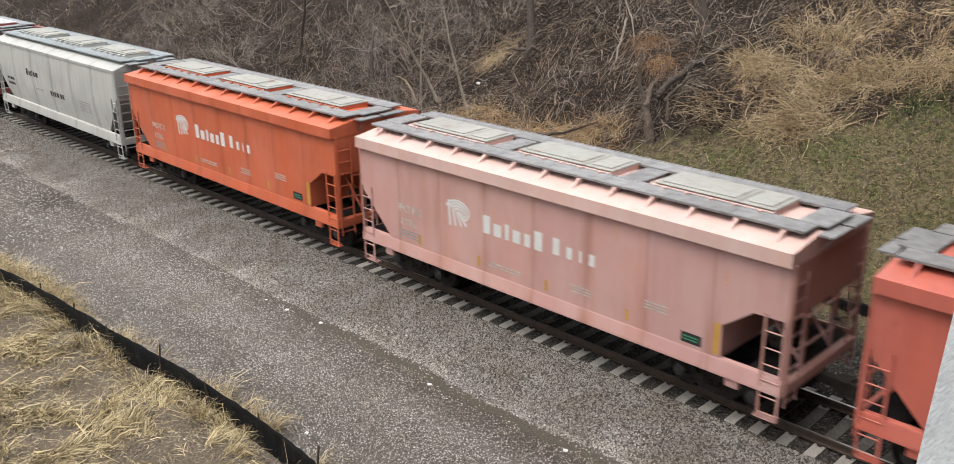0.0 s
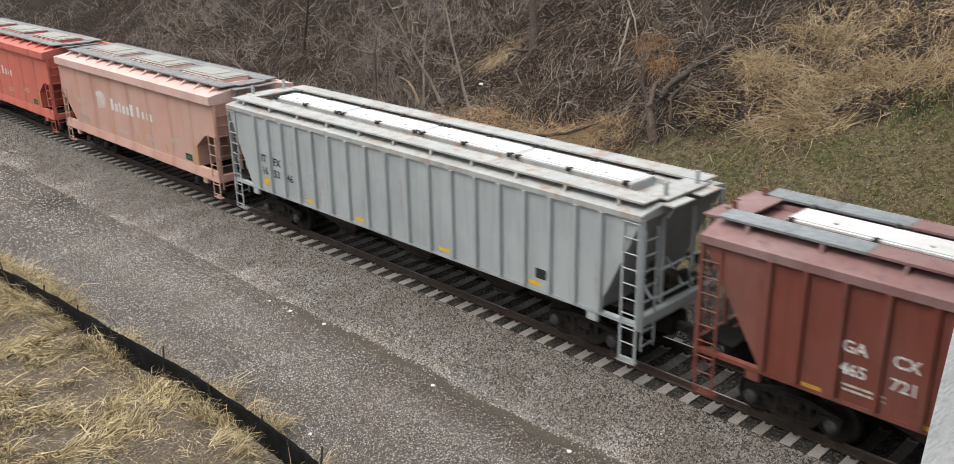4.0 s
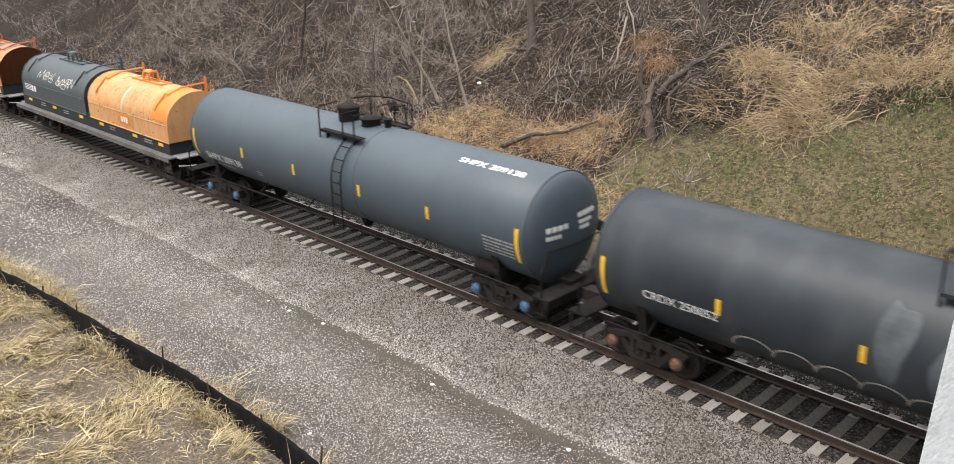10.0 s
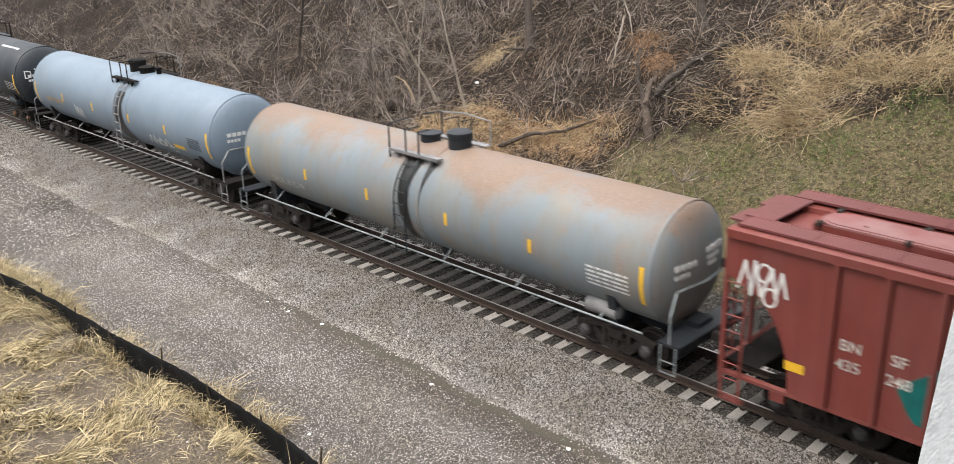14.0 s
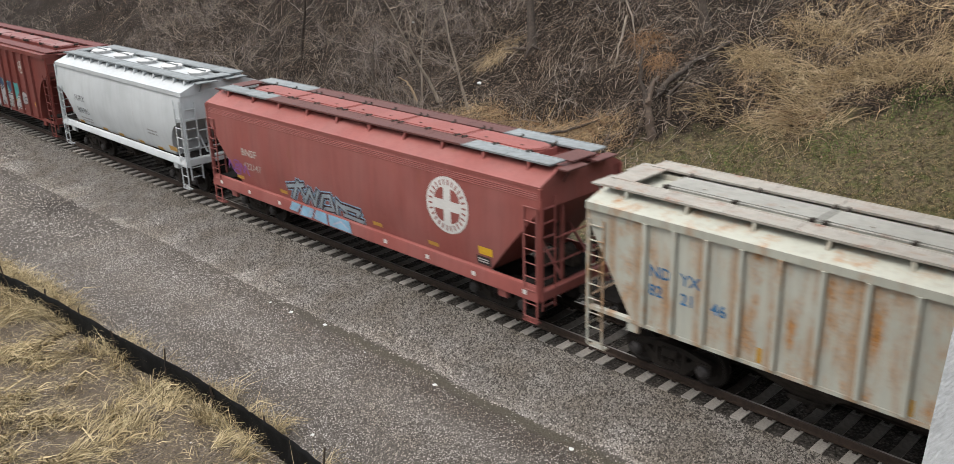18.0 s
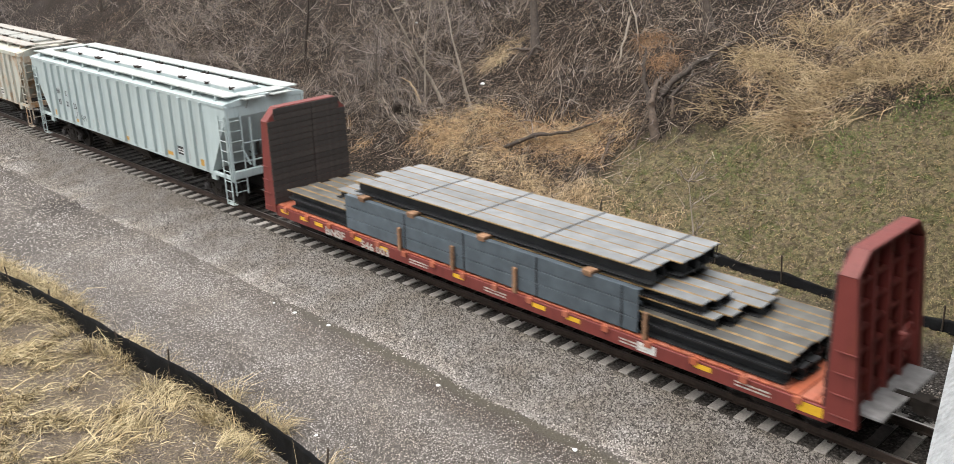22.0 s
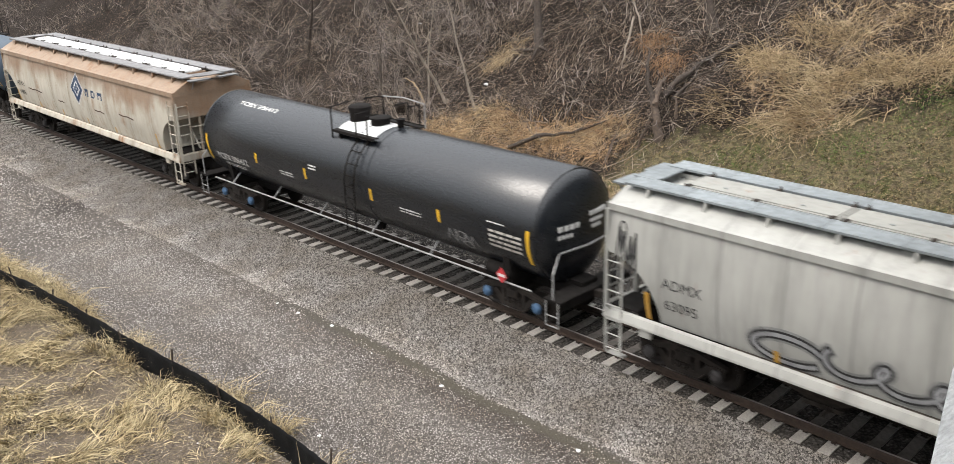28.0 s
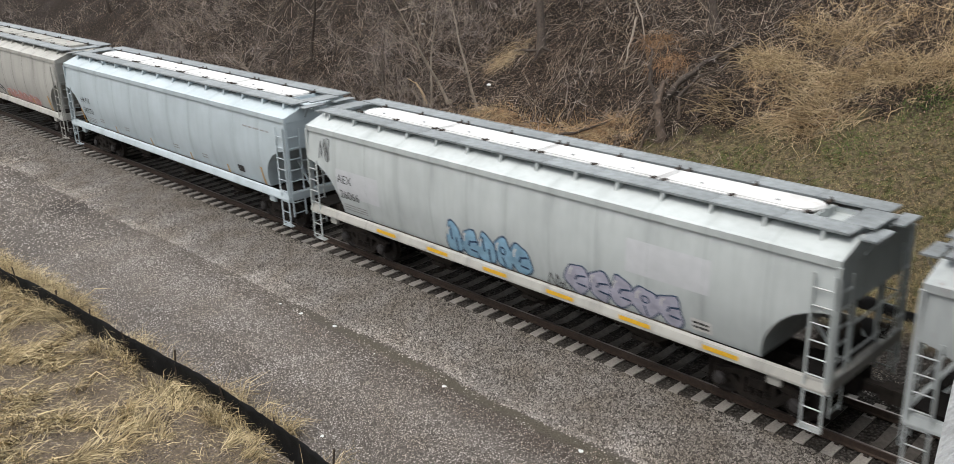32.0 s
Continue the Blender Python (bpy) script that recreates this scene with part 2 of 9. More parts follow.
    # soil under the dry grass
    soil = mix(n, l, ramp(n, l, fine, 0.35, 0.65), (0.03, 0.024, 0.018), (0.2, 0.162, 0.124))
    soil = mix(n, l, ramp(n, l, wob2, 0.45, 0.62), soil, mix(n, l, fine, (0.05, 0.04, 0.03), (0.2, 0.16, 0.12)))
    k = maths(n, l, "MULTIPLY_ADD", maths(n, l, "ADD", y, maths(n, l, "MULTIPLY", maths(n, l, "SUBTRACT", wob2, 0.5), 0.9)), -1.6)
    k.node.inputs[2].default_value = -8.3 * 1.6
    col = mix(n, l, ramp(n, l, k, 0.0, 1.0), col, soil)
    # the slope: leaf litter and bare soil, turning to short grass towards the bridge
    # litter tones sunk towards black for the shaded gaps under the brush
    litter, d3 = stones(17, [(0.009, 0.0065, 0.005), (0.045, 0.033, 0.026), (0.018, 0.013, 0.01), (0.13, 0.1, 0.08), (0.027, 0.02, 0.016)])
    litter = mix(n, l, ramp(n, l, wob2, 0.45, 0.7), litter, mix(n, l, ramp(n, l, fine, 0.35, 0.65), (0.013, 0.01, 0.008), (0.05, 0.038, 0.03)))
    turf = mix(n, l, ramp(n, l, fine, 0.34, 0.68), (0.05, 0.043, 0.02), (0.27, 0.23, 0.13))
    turf = mix(n, l, ramp(n, l, wob2, 0.46, 0.68), turf, mix(n, l, fine, (0.036, 0.052, 0.015), (0.13, 0.137, 0.05)))
    turf = mix(n, l, maths(n, l, "MULTIPLY", ramp(n, l, noise_tex(n, l, pos, 5, 6), 0.48, 0.6), 0.85), turf, (0.15, 0.117, 0.077))
    turf = mix(n, l, maths(n, l, "MULTIPLY", ramp(n, l, noise_tex(n, l, pos, 7, 5, None, 0.65), 0.44, 0.6), 0.7), turf, (0.03, 0.026, 0.014))
    g = maths(n, l, "SUBTRACT", maths(n, l, "MULTIPLY_ADD", x, 0.35), y)
    g.node.inputs[0].links[0].from_node.inputs[2].default_value = 9.4
    g = maths(n, l, "ADD", g, maths(n, l, "MULTIPLY", maths(n, l, "SUBTRACT", wob2, 0.5), 3.0))
    g2 = maths(n, l, "MINIMUM", g, maths(n, l, "ADD", maths(n, l, "ADD", x, 1.5), maths(n, l, "MULTIPLY", maths(n, l, "SUBTRACT", wob, 0.5), 4.0)))
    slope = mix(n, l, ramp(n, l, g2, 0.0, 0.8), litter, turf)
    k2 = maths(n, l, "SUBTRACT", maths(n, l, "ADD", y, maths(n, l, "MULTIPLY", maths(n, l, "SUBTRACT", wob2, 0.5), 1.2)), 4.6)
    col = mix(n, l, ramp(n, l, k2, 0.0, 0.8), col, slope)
    l.new(toned(n, l, col), p.inputs["Base Color"])
    p.inputs["Roughness"].default_value = 0.95
    p.inputs["Specular IOR Level"].default_value = 0.15
    h = maths(n, l, "ADD", maths(n, l, "MULTIPLY", d1, -1.0), maths(n, l, "MULTIPLY", fine, 0.6))
    bump(n, l, p, h, 0.9, 0.03)
    return m


GROUND = ground_material()
STONE = strands("loose_ballast", (0.04, 0.036, 0.033), (0.345, 0.325, 0.306), 0.9)
STONE_ROAD = strands("crushed_stone_fines", (0.12, 0.11, 0.103), (0.58, 0.55, 0.524), 0.9)
STONE_BROWN = strands("muddy_stone", (0.06, 0.047, 0.038), (0.4, 0.35, 0.315), 0.9)
# stones between the rails: oil, and the train's shade put in the colour
STONE_OIL_SHADE = strands("oil_shade_ballast", (0.008, 0.007, 0.006), (0.11, 0.098, 0.088), 0.85)
STRAW = strands("dry_grass", (0.09, 0.065, 0.03), (0.95, 0.8, 0.5))
STRAW_OLD = strands("old_dry_grass", (0.12, 0.07, 0.038), (1.0, 0.7, 0.41))
STRAW_PALE = strands("pale_dead_stems", (0.14, 0.09, 0.05), (1.0, 0.78, 0.5))
TWIG = strands("bare_twigs", (0.05, 0.041, 0.036), (0.6, 0.53, 0.5))
TWIG_PALE = strands("pale_twigs", (0.13, 0.105, 0.088), (0.66, 0.57, 0.49))
STEM_BROWN = strands("brown_dead_stems", (0.05, 0.038, 0.03), (0.38, 0.285, 0.22))
CANE = strands("pale_dead_canes", (0.26, 0.19, 0.11), (1.0, 0.81, 0.53))
CANE_RED = strands("reddish_dead_vines", (0.16, 0.085, 0.045), (0.7, 0.44, 0.25))
FRESH = strands("fresh_green_grass", (0.02, 0.05, 0.008), (0.16, 0.3, 0.06))
BARK = plain("bark", (0.075, 0.056, 0.043), 0.9, 0, 0.5, 14, 0.8)
BARK_SNAG = plain("weathered_brown_wood", (0.125, 0.09, 0.066), 0.85, 0, 0.4, 10, 0.6)
SPLIT_WOOD = plain("freshly_split_wood", (0.62, 0.45, 0.26), 0.7, 0, 0.2, 12, 0.3)
BARK_PALE = plain("pale_bark", (0.3, 0.25, 0.2), 0.85, 0, 0.35, 12, 0.5)
LEAF = strands("fallen_leaves", (0.022, 0.016, 0.012), (0.42, 0.315, 0.24))
GREEN = strands("short_grass", (0.04, 0.038, 0.014), (0.5, 0.39, 0.22))
TIE_OIL_SHADE = plain("greasy_shaded_tie", (0.135, 0.12, 0.106), 0.85, 0, 0.35, 9, 0.3, 0.3)
CONCRETE = plain("tie_concrete", (0.37, 0.345, 0.315), 0.85, 0, 0.25, 22, 0.3, 0.3)
BRIDGE = plain("bridge_concrete", (0.33, 0.345, 0.35), 0.85, 0, 0.2, 130, 0.6)
RAIL = plain("rail_steel", (0.07, 0.047, 0.036), 0.6, 0.3, 0.3, 10, 0.2)
RAIL_TOP = plain("rail_running_surface", (0.5, 0.47, 0.44), 0.3, 0.9, 0.2, 6, 0.05)
CLIP = plain("clip_steel", (0.05, 0.036, 0.028), 0.7, 0.4, 0.3)
CLOTH = plain("black_geotextile", (0.007, 0.0074, 0.0082), 0.75, 0, 0.4, 25, 0.4, 0, 0.15)
STAKE = plain("stake", (0.06, 0.042, 0.03), 0.9, 0, 0.3, 20)
LITTER = plain("white_litter", (0.75, 0.78, 0.78), 0.6, 0, 0.1)
TRUCK = plain("truck_steel", (0.032, 0.026, 0.022), 0.85, 0.1, 0.45, 7, 0.3, 0, 0.25)
WHEEL = plain("wheel_steel", (0.03, 0.024, 0.021), 0.55, 0.5, 0.4, 6, 0.1)
TREAD = plain("wheel_tread", (0.35, 0.32, 0.3), 0.35, 0.9, 0.2)
# dirty gear, chutes and locks; tone also lowered for shade between wagon ends
DARK_STEEL = plain("grimy_dark_steel", (0.07, 0.058, 0.05), 0.85, 0.1, 0.5, 6, 0.3, 0, 0.2)
UNDER = plain("underframe_steel", (0.016, 0.014, 0.013), 0.9, 0.0, 0.4, 5, 0.2, 0, 0.15)
CAP = plain("bearing_cap", (0.06, 0.055, 0.055), 0.7, 0.2, 0.5, 9)
CAP_BLUE = plain("blue_bearing_cap", (0.06, 0.13, 0.24), 0.6, 0.1, 0.5, 9)
CAP_RUSTY = plain("rusty_bearing_cap", (0.16, 0.08, 0.045), 0.7, 0.2, 0.5, 9)
GALV = plain("galvanised_grating", (0.31, 0.345, 0.36), 0.55, 0.2, 0.25, 5, 0.2, 0.2)
GALV_OLD = plain("worn_grating", (0.29, 0.287, 0.29), 0.7, 0.1, 0.3, 4, 0.2, 0.2)
WHITE = plain("white_lettering", (0.75, 0.75, 0.73), 0.6, 0, 0.08)
BLACK = plain("black_lettering", (0.02, 0.02, 0.022), 0.6, 0, 0.2)
GREY = plain("grey_lettering", (0.35, 0.35, 0.35), 0.6, 0, 0.15)
YELLOW = plain("yellow_reflector", (0.85, 0.5, 0.03), 0.45, 0, 0.12)
AMBER = plain("faded_reflector", (0.6, 0.33, 0.05), 0.5, 0, 0.2)
HATCH_WHITE = paint("white_hatch_cover", (0.72, 0.73, 0.73), 0.45, 0.1, 0.3)
HATCH_GREY = paint("grey_hatch_cover", (0.36, 0.36, 0.33), 0.55, 0.3, 0.45)


# ---- mesh tools ----
class Geo:
    """Vertices and faces gathered piece by piece for one mesh."""

    def __init__(self):
        self.v, self.f = [], []

    def add(self, verts, faces):
        k = len(self.v)
        self.v.extend(verts)
        self.f.extend([tuple(i + k for i in f) for f in faces])
        return self

    def box(self, x0, x1, y0, y1, z0, z1, c=0.0):
        """A box, its upright and lying edges chamfered by c."""
        if c <= 0:
            vs = [(x, y, z) for x in (x0, x1) for y in (y0, y1) for z in (z0, z1)]
            return self.add(vs, [(0, 1, 3, 2), (4, 6, 7, 5), (0, 4, 5, 1), (2, 3, 7, 6), (0, 2, 6, 4), (1, 5, 7, 3)])
        bm = bmesh.new()
        bmesh.ops.create_cube(bm, size=1)
        for w in bm.verts:
            w.co = ((x0 + x1) / 2 + w.co.x * (x1 - x0), (y0 + y1) / 2 + w.co.y * (y1 - y0), (z0 + z1) / 2 + w.co.z * (z1 - z0))
        bmesh.ops.bevel(bm, geom=bm.edges[:], offset=c, segments=1, affect="EDGES")
        bm.verts.index_update()
        self.add([tuple(w.co) for w in bm.verts], [tuple(w.index for w in f.verts) for f in bm.faces])
        bm.free()
        return self

    def prism(self, poly, axis, a, b):
        """A polygon swept from a to b along an axis; its two coordinates are the other axes in order."""
        n = len(poly)

        def at(p, q):
            return {"x": (q, p[0], p[1]), "y": (p[0], q, p[1]), "z": (p[0], p[1], q)}[axis]
        vs = [at(p, a) for p in poly] + [at(p, b) for p in poly]
        fs = [tuple(range(n))[::-1], tuple(range(n, 2 * n))] + [(i, (i + 1) % n, (i + 1) % n + n, i + n) for i in range(n)]
        return self.add(vs, fs)

    def tube(self, p, q, r, n=6, r2=None):
        p, q = Vector(p), Vector(q)
        d = (q - p).normalized()
        s = d.orthogonal().normalized()
        u = d.cross(s)
        r2 = r if r2 is None else r2
        vs = [tuple(p + (s * math.cos(2 * math.pi * i / n) + u * math.sin(2 * math.pi * i / n)) * r) for i in range(n)]
        vs += [tuple(q + (s * math.cos(2 * math.pi * i / n) + u * math.sin(2 * math.pi * i / n)) * r2) for i in range(n)]
        return self.add(vs, [tuple(range(n))[::-1], tuple(range(n, 2 * n))] + [(i, (i + 1) % n, (i + 1) % n + n, i + n) for i in range(n)])

    def loft(self, pts, radii, n=6):
        """One skin through rings of n points set across a bent line."""
        pts = [Vector(p) for p in pts]
        vs, fs, m = [], [], len(pts)
        s = None
        for i, p in enumerate(pts):
            d = (pts[min(i + 1, m - 1)] - pts[max(i - 1, 0)]).normalized()
            s = (d.orthogonal() if s is None else s - d * s.dot(d)).normalized()
            u = d.cross(s)
            vs += [tuple(p + (s * math.cos(2 * math.pi * k / n) + u * math.sin(2 * math.pi * k / n)) * radii[i]) for k in range(n)]
        for i in range(m - 1):
            fs += [(i * n + k, i * n + (k + 1) % n, (i + 1) * n + (k + 1) % n, (i + 1) * n + k) for k in range(n)]
        fs += [tuple(range(n))[::-1], tuple(range((m - 1) * n, m * n))]
        return self.add(vs, fs)

    def path(self, pts, r, n=6):
        return self.loft(pts, [r] * len(pts), n)

    def lathe(self, prof, axis="x", n=24, at=(0, 0, 0)):
        """A profile of (along, radius) turned round an axis through a point."""
        vs, fs = [], []
        for s, r in prof:
            for i in range(n):
                a = 2 * math.pi * i / n
                c, d = r * math.cos(a), r * math.sin(a)
                v = {"x": (s, c, d), "y": (d, s, c), "z": (c, d, s)}[axis]
                vs.append((v[0] + at[0], v[1] + at[1], v[2] + at[2]))
        for j in range(len(prof) - 1):
            for i in range(n):
                fs.append((j * n + i, j * n + (i + 1) % n, (j + 1) * n + (i + 1) % n, (j + 1) * n + i))
        fs += [tuple(range(n))[::-1], tuple(range((len(prof) - 1) * n, len(prof) * n))]
        return self.add(vs, fs)

    def mesh(self, name, material, smooth=0.0):
        me = bpy.data.meshes.new(name)
        me.from_pydata(self.v, [], self.f)
        bm = bmesh.new()
        bm.from_mesh(me)
        bmesh.ops.recalc_face_normals(bm, faces=bm.faces[:])
        if smooth:
            for f in bm.faces:
                f.smooth = True
            for e in bm.edges:
                e.smooth = len(e.link_faces) == 2 and e.calc_face_angle(3.0) < radians(smooth)
        bm.to_mesh(me)
        bm.free()
        me.materials.append(material)
        return me


def raw_mesh(name, verts, faces, material):
    """A large mesh from arrays, with no further work on it."""
    me = bpy.data.meshes.new(name)
    verts, faces = np.asarray(verts, np.float32), np.asarray(faces, np.int32)
    k = faces.shape[1]
    me.vertices.add(len(verts))
    me.vertices.foreach_set("co", verts.ravel())
    me.loops.add(faces.size)
    me.loops.foreach_set("vertex_index", faces.ravel())
    me.polygons.add(len(faces))
    me.polygons.foreach_set("loop_start", np.arange(0, faces.size, k, dtype=np.int32))
    me.update(calc_edges=True)
    me.materials.append(material)
    return me


def piece(name, me, parent=None, m=None, label=""):
    """One mesh object under a thing or a part; alike pieces share their mesh."""
    ob = new(name, me)
    if parent:
        ob.parent = parent
    if m is not None:
        ob.matrix_basis = m
    return tagged(ob, label)


def part(name, geo, material, parent=None, label="", smooth=0.0):
    return piece(name, geo.mesh(name, material, smooth), parent, None, label)


def thing(name, label, category, group="", m=None):
    ob = new(name)
    ob.empty_display_size = 0.3
    if m is not None:
        ob.matrix_basis = m
    return tagged(ob, label, category, group)


# ---- the lie of the land ----
def lie(x, y):
    """Height of the ground; x, y may be arrays. Tie tops lie at 0."""
    x, y = np.asarray(x, float), np.asarray(y, float)
    z = np.interp(y, [-400, -60, -30, -12, -9, -8.2, -6, -3.6, -2.0, -1.5, 1.5, 2.0, 3.4, 4.6, 5.4, 9, 13, 18, 24, 30, 60, 400],
                  [-0.1, 0.0, 0.2, 0.0, -0.16, -0.24, -0.3, -0.27, -0.07, -0.035, -0.035, -0.07, -0.3, -0.25, 0.1, 2.3, 5.0, 8.4, 11.6, 12.6, 13.5, 15])
    up = np.clip((y - 5) / 4, 0, 1)
    rough = 0.34 * np.sin(0.55 * x + 0.4 * y) * np.sin(0.43 * y - 0.21 * x) + 0.16 * np.sin(1.7 * x - 0.6 * y + 1) * np.sin(1.3 * y + 0.5 * x)
    calm = np.clip((x - 2) / 6, 0, 1) * 0.7
    low = np.clip((-y - 10) / 2, 0, 1)
    return z + up * rough * (1 - calm) + low * 0.07 * np.sin(0.9 * x + 0.7 * y) * np.sin(0.6 * y - 1.1 * x) \
        + 0.025 * np.clip((-y - 2.6), 0, 1) * np.sin(1.1 * x) * np.sin(1.7 * y + 0.3 * x)


def ground_sheet():
    xs = np.unique(np.concatenate([np.linspace(-600, -120, 25), np.linspace(-120, -45, 60), np.linspace(-45, 30, 300), np.linspace(30, 100, 40), np.linspace(100, 600, 20)]))
    ys = np.unique(np.concatenate([np.linspace(-400, -40, 12), np.linspace(-40, -15, 25), np.linspace(-15, 30, 260), np.linspace(30, 400, 20)]))
    gx, gy = np.meshgrid(xs, ys)
    vs = np.stack([gx, gy, lie(gx, gy)], -1).reshape(-1, 3)
    nx = len(xs)
    i, j = np.meshgrid(np.arange(nx - 1), np.arange(len(ys) - 1))
    a = (j * nx + i).ravel()
    me = raw_mesh("ground", vs, np.stack([a, a + 1, a + nx + 1, a + nx], 1), GROUND)
    me.polygons.foreach_set("use_smooth", np.ones(len(me.polygons), bool))
    return tagged(new("ground", me), "gravel trackside, roadway and brushy brown slope", "ground", kind="structure")


ground_sheet()


# ---- track ----
def build_track():
    track = tagged(new("railway_track"), "single railway track on pale concrete ties in ballast", "track", kind="structure")
    prof = [(-0.07, 0.012), (0.07, 0.012), (0.07, 0.03), (0.012, 0.045), (0.01, 0.15), (0.037, 0.165), (0.037, 0.19), (0.028, 0.2),
            (-0.028, 0.2), (-0.037, 0.19), (-0.037, 0.165), (-0.01, 0.15), (-0.012, 0.045), (-0.07, 0.03)]
    for s in (-1, 1):
        g = Geo().prism([(s * 0.755 + p, q) for p, q in prof], "x", -520, 520)
        rail = part("rail", g, RAIL, track, "rusty steel rail with a polished head")
        part("running_surface", Geo().box(-520, 520, s * 0.755 - 0.024, s * 0.755 + 0.024, 0.199, 0.2025), RAIL_TOP, rail)
    tie = Geo().prism([(-1.295, -0.2), (1.295, -0.2), (1.295, -0.015), (1.28, 0.0), (0.95, 0.0), (0.55, 0.006), (0, -0.03), (-0.55, 0.006), (-0.95, 0.0), (-1.28, 0.0), (-1.295, -0.015)], "x", -0.125, 0.125)
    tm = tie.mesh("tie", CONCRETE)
    # tie middles take a darker colour for grease and the shade under wagons
    tm.materials.append(TIE_OIL_SHADE)
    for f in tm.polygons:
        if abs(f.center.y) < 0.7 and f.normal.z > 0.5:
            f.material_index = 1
    cg = Geo()
    cg.box(-0.05, 0.05, -0.045, 0.0, 0.0, 0.035, 0.01).tube((-0.05, -0.02, 0.05), (0.05, -0.05, 0.02), 0.011, 5).tube((0.05, -0.05, 0.02), (0.05, 0.02, 0.04), 0.011, 5)
    cm = cg.mesh("rail_clip", CLIP)
    rng = random.Random(5)
    far = Geo()
    for i in range(-850, 851):
        x = 0.61 * i
        if -62 <= i <= 34:
            ob = piece("tie", tm, track, pose(x + rng.uniform(-0.02, 0.02), rng.uniform(-0.02, 0.02), rng.uniform(-0.006, 0.004), 0, 0, rng.uniform(-0.7, 0.7)))
            if -16 <= i <= 24:
                for y, r in ((-0.84, 0), (-0.67, 180), (0.67, 0), (0.84, 180)):
                    piece("rail_clip", cm, ob, pose(0, y, 0.002, 0, 0, r))
        else:
            far.box(x - 0.125, x + 0.125, -1.295, 1.295, -0.2, 0)
    ob = part("far_ties", far, CONCRETE, track)
    ob["kind"] = "stuff"


build_track()


def loose_stones():
    """Crushed stone on the ballast and the roadway; only the upper half of each stone shows."""
    rng = np.random.default_rng(3)
    xs, ys, ss = [], [], []
    for n, x0, x1, y0, y1, lo, hi in ((88000, -13, 15.5, -4.0, -1.3, 0.024, 0.04), (14000, -13, 15.5, -1.25, 3.4, 0.02, 0.038), (34000, -26, -13, -4.2, -1.3, 0.025, 0.042), (34000, -52, -26, -4.4, -1.32, 0.03, 0.055),
                                      (105000, -13, 12, -8.9, -3.4, 0.013, 0.026), (34000, -50, -13, -9.6, -3.8, 0.02, 0.042), (15000, -16, 8, -15, -9, 0.012, 0.03)):
        x, y = rng.uniform(x0, x1, n), rng.uniform(y0, y1, n)
        wave = 0.18 * np.sin(0.9 * x) + 0.1 * np.sin(2.3 * x + 1)
        near = np.clip((x + 6) / 4, 0, 1)
        road = np.clip((-3.2 - y + wave) / 1.4, 0, 1)
        thin = road * (0.3 - 0.2 * np.sin(1.9 * y + 0.3 * np.sin(0.25 * x)))
        thin = np.maximum(thin, near * np.clip(1.6 - np.abs(y + 4.12 - 0.6 * wave) / 0.17, 0, 0.9))
        thin = np.maximum(thin, near * np.clip(1.2 - np.abs(y + 4.75 - wave) / 0.5, 0, 0.4))
        keep = (np.abs(np.abs(y) - 0.755) > 0.09) & ~((np.abs((x / 0.61 + 0.5) % 1 - 0.5) < 0.23) & (np.abs(y) < 1.31)) & (rng.random(n) > thin)
        xs.append(x[keep])
        ys.append(y[keep])
        ss.append(rng.uniform(lo, hi, keep.sum()))
    x, y, s = np.concatenate(xs), np.concatenate(ys), np.concatenate(ss)
    n = len(x)
    z = lie(x, y) + s * 0.1
    o = np.array([(1, 0, -0.3), (0, 1, -0.3), (-1, 0, -0.3), (0, -1, -0.3), (0, 0, 0.9)], float)
    v = o[None] * rng.uniform(0.6, 1.2, (n, 5, 1)) + rng.normal(0, 0.2, (n, 5, 3))
    a = rng.uniform(0, 6.28, n)
    c, d = np.cos(a)[:, None], np.sin(a)[:, None]
    v = np.stack([v[..., 0] * c - v[..., 1] * d, v[..., 0] * d + v[..., 1] * c, v[..., 2] * 0.8], -1) * s[:, None, None]
    v += np.stack([x, y, z], -1)[:, None]
    f = np.array([(0, 1, 4), (1, 2, 4), (2, 3, 4), (3, 0, 4)])
    f = (f[None] + 5 * np.arange(n)[:, None, None]).reshape(-1, 3)
    wave = 0.18 * np.sin(0.9 * x) + 0.1 * np.sin(2.3 * x + 1)
    mud = np.clip((x + 6) / 4, 0, 1) * 0.6 * np.clip(1.2 - np.abs(y + 4.5 - wave) / 0.35, 0, 1)
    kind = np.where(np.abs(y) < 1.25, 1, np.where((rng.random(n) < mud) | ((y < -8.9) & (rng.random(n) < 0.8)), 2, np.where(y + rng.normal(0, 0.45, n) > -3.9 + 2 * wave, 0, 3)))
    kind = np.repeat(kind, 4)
    for k, (label, stuff) in enumerate((("loose grey crushed stone ballast beside the ties", STONE), ("dark ballast between the rails, toned for grease and wagon shade", STONE_OIL_SHADE),
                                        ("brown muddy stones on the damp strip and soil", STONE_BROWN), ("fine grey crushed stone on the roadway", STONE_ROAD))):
        used, at = np.unique(f[kind == k], return_inverse=True)
        tagged(new("ballast_stones", raw_mesh("ballast_stones", v.reshape(-1, 3)[used], at.reshape(-1, 3), stuff)), label, "ballast", kind="stuff")


loose_stones()


# ---- the train: what the wagons share ----
CARS = []
WHEELS = []
SHARED = {}
RAIL_Z = 0.2


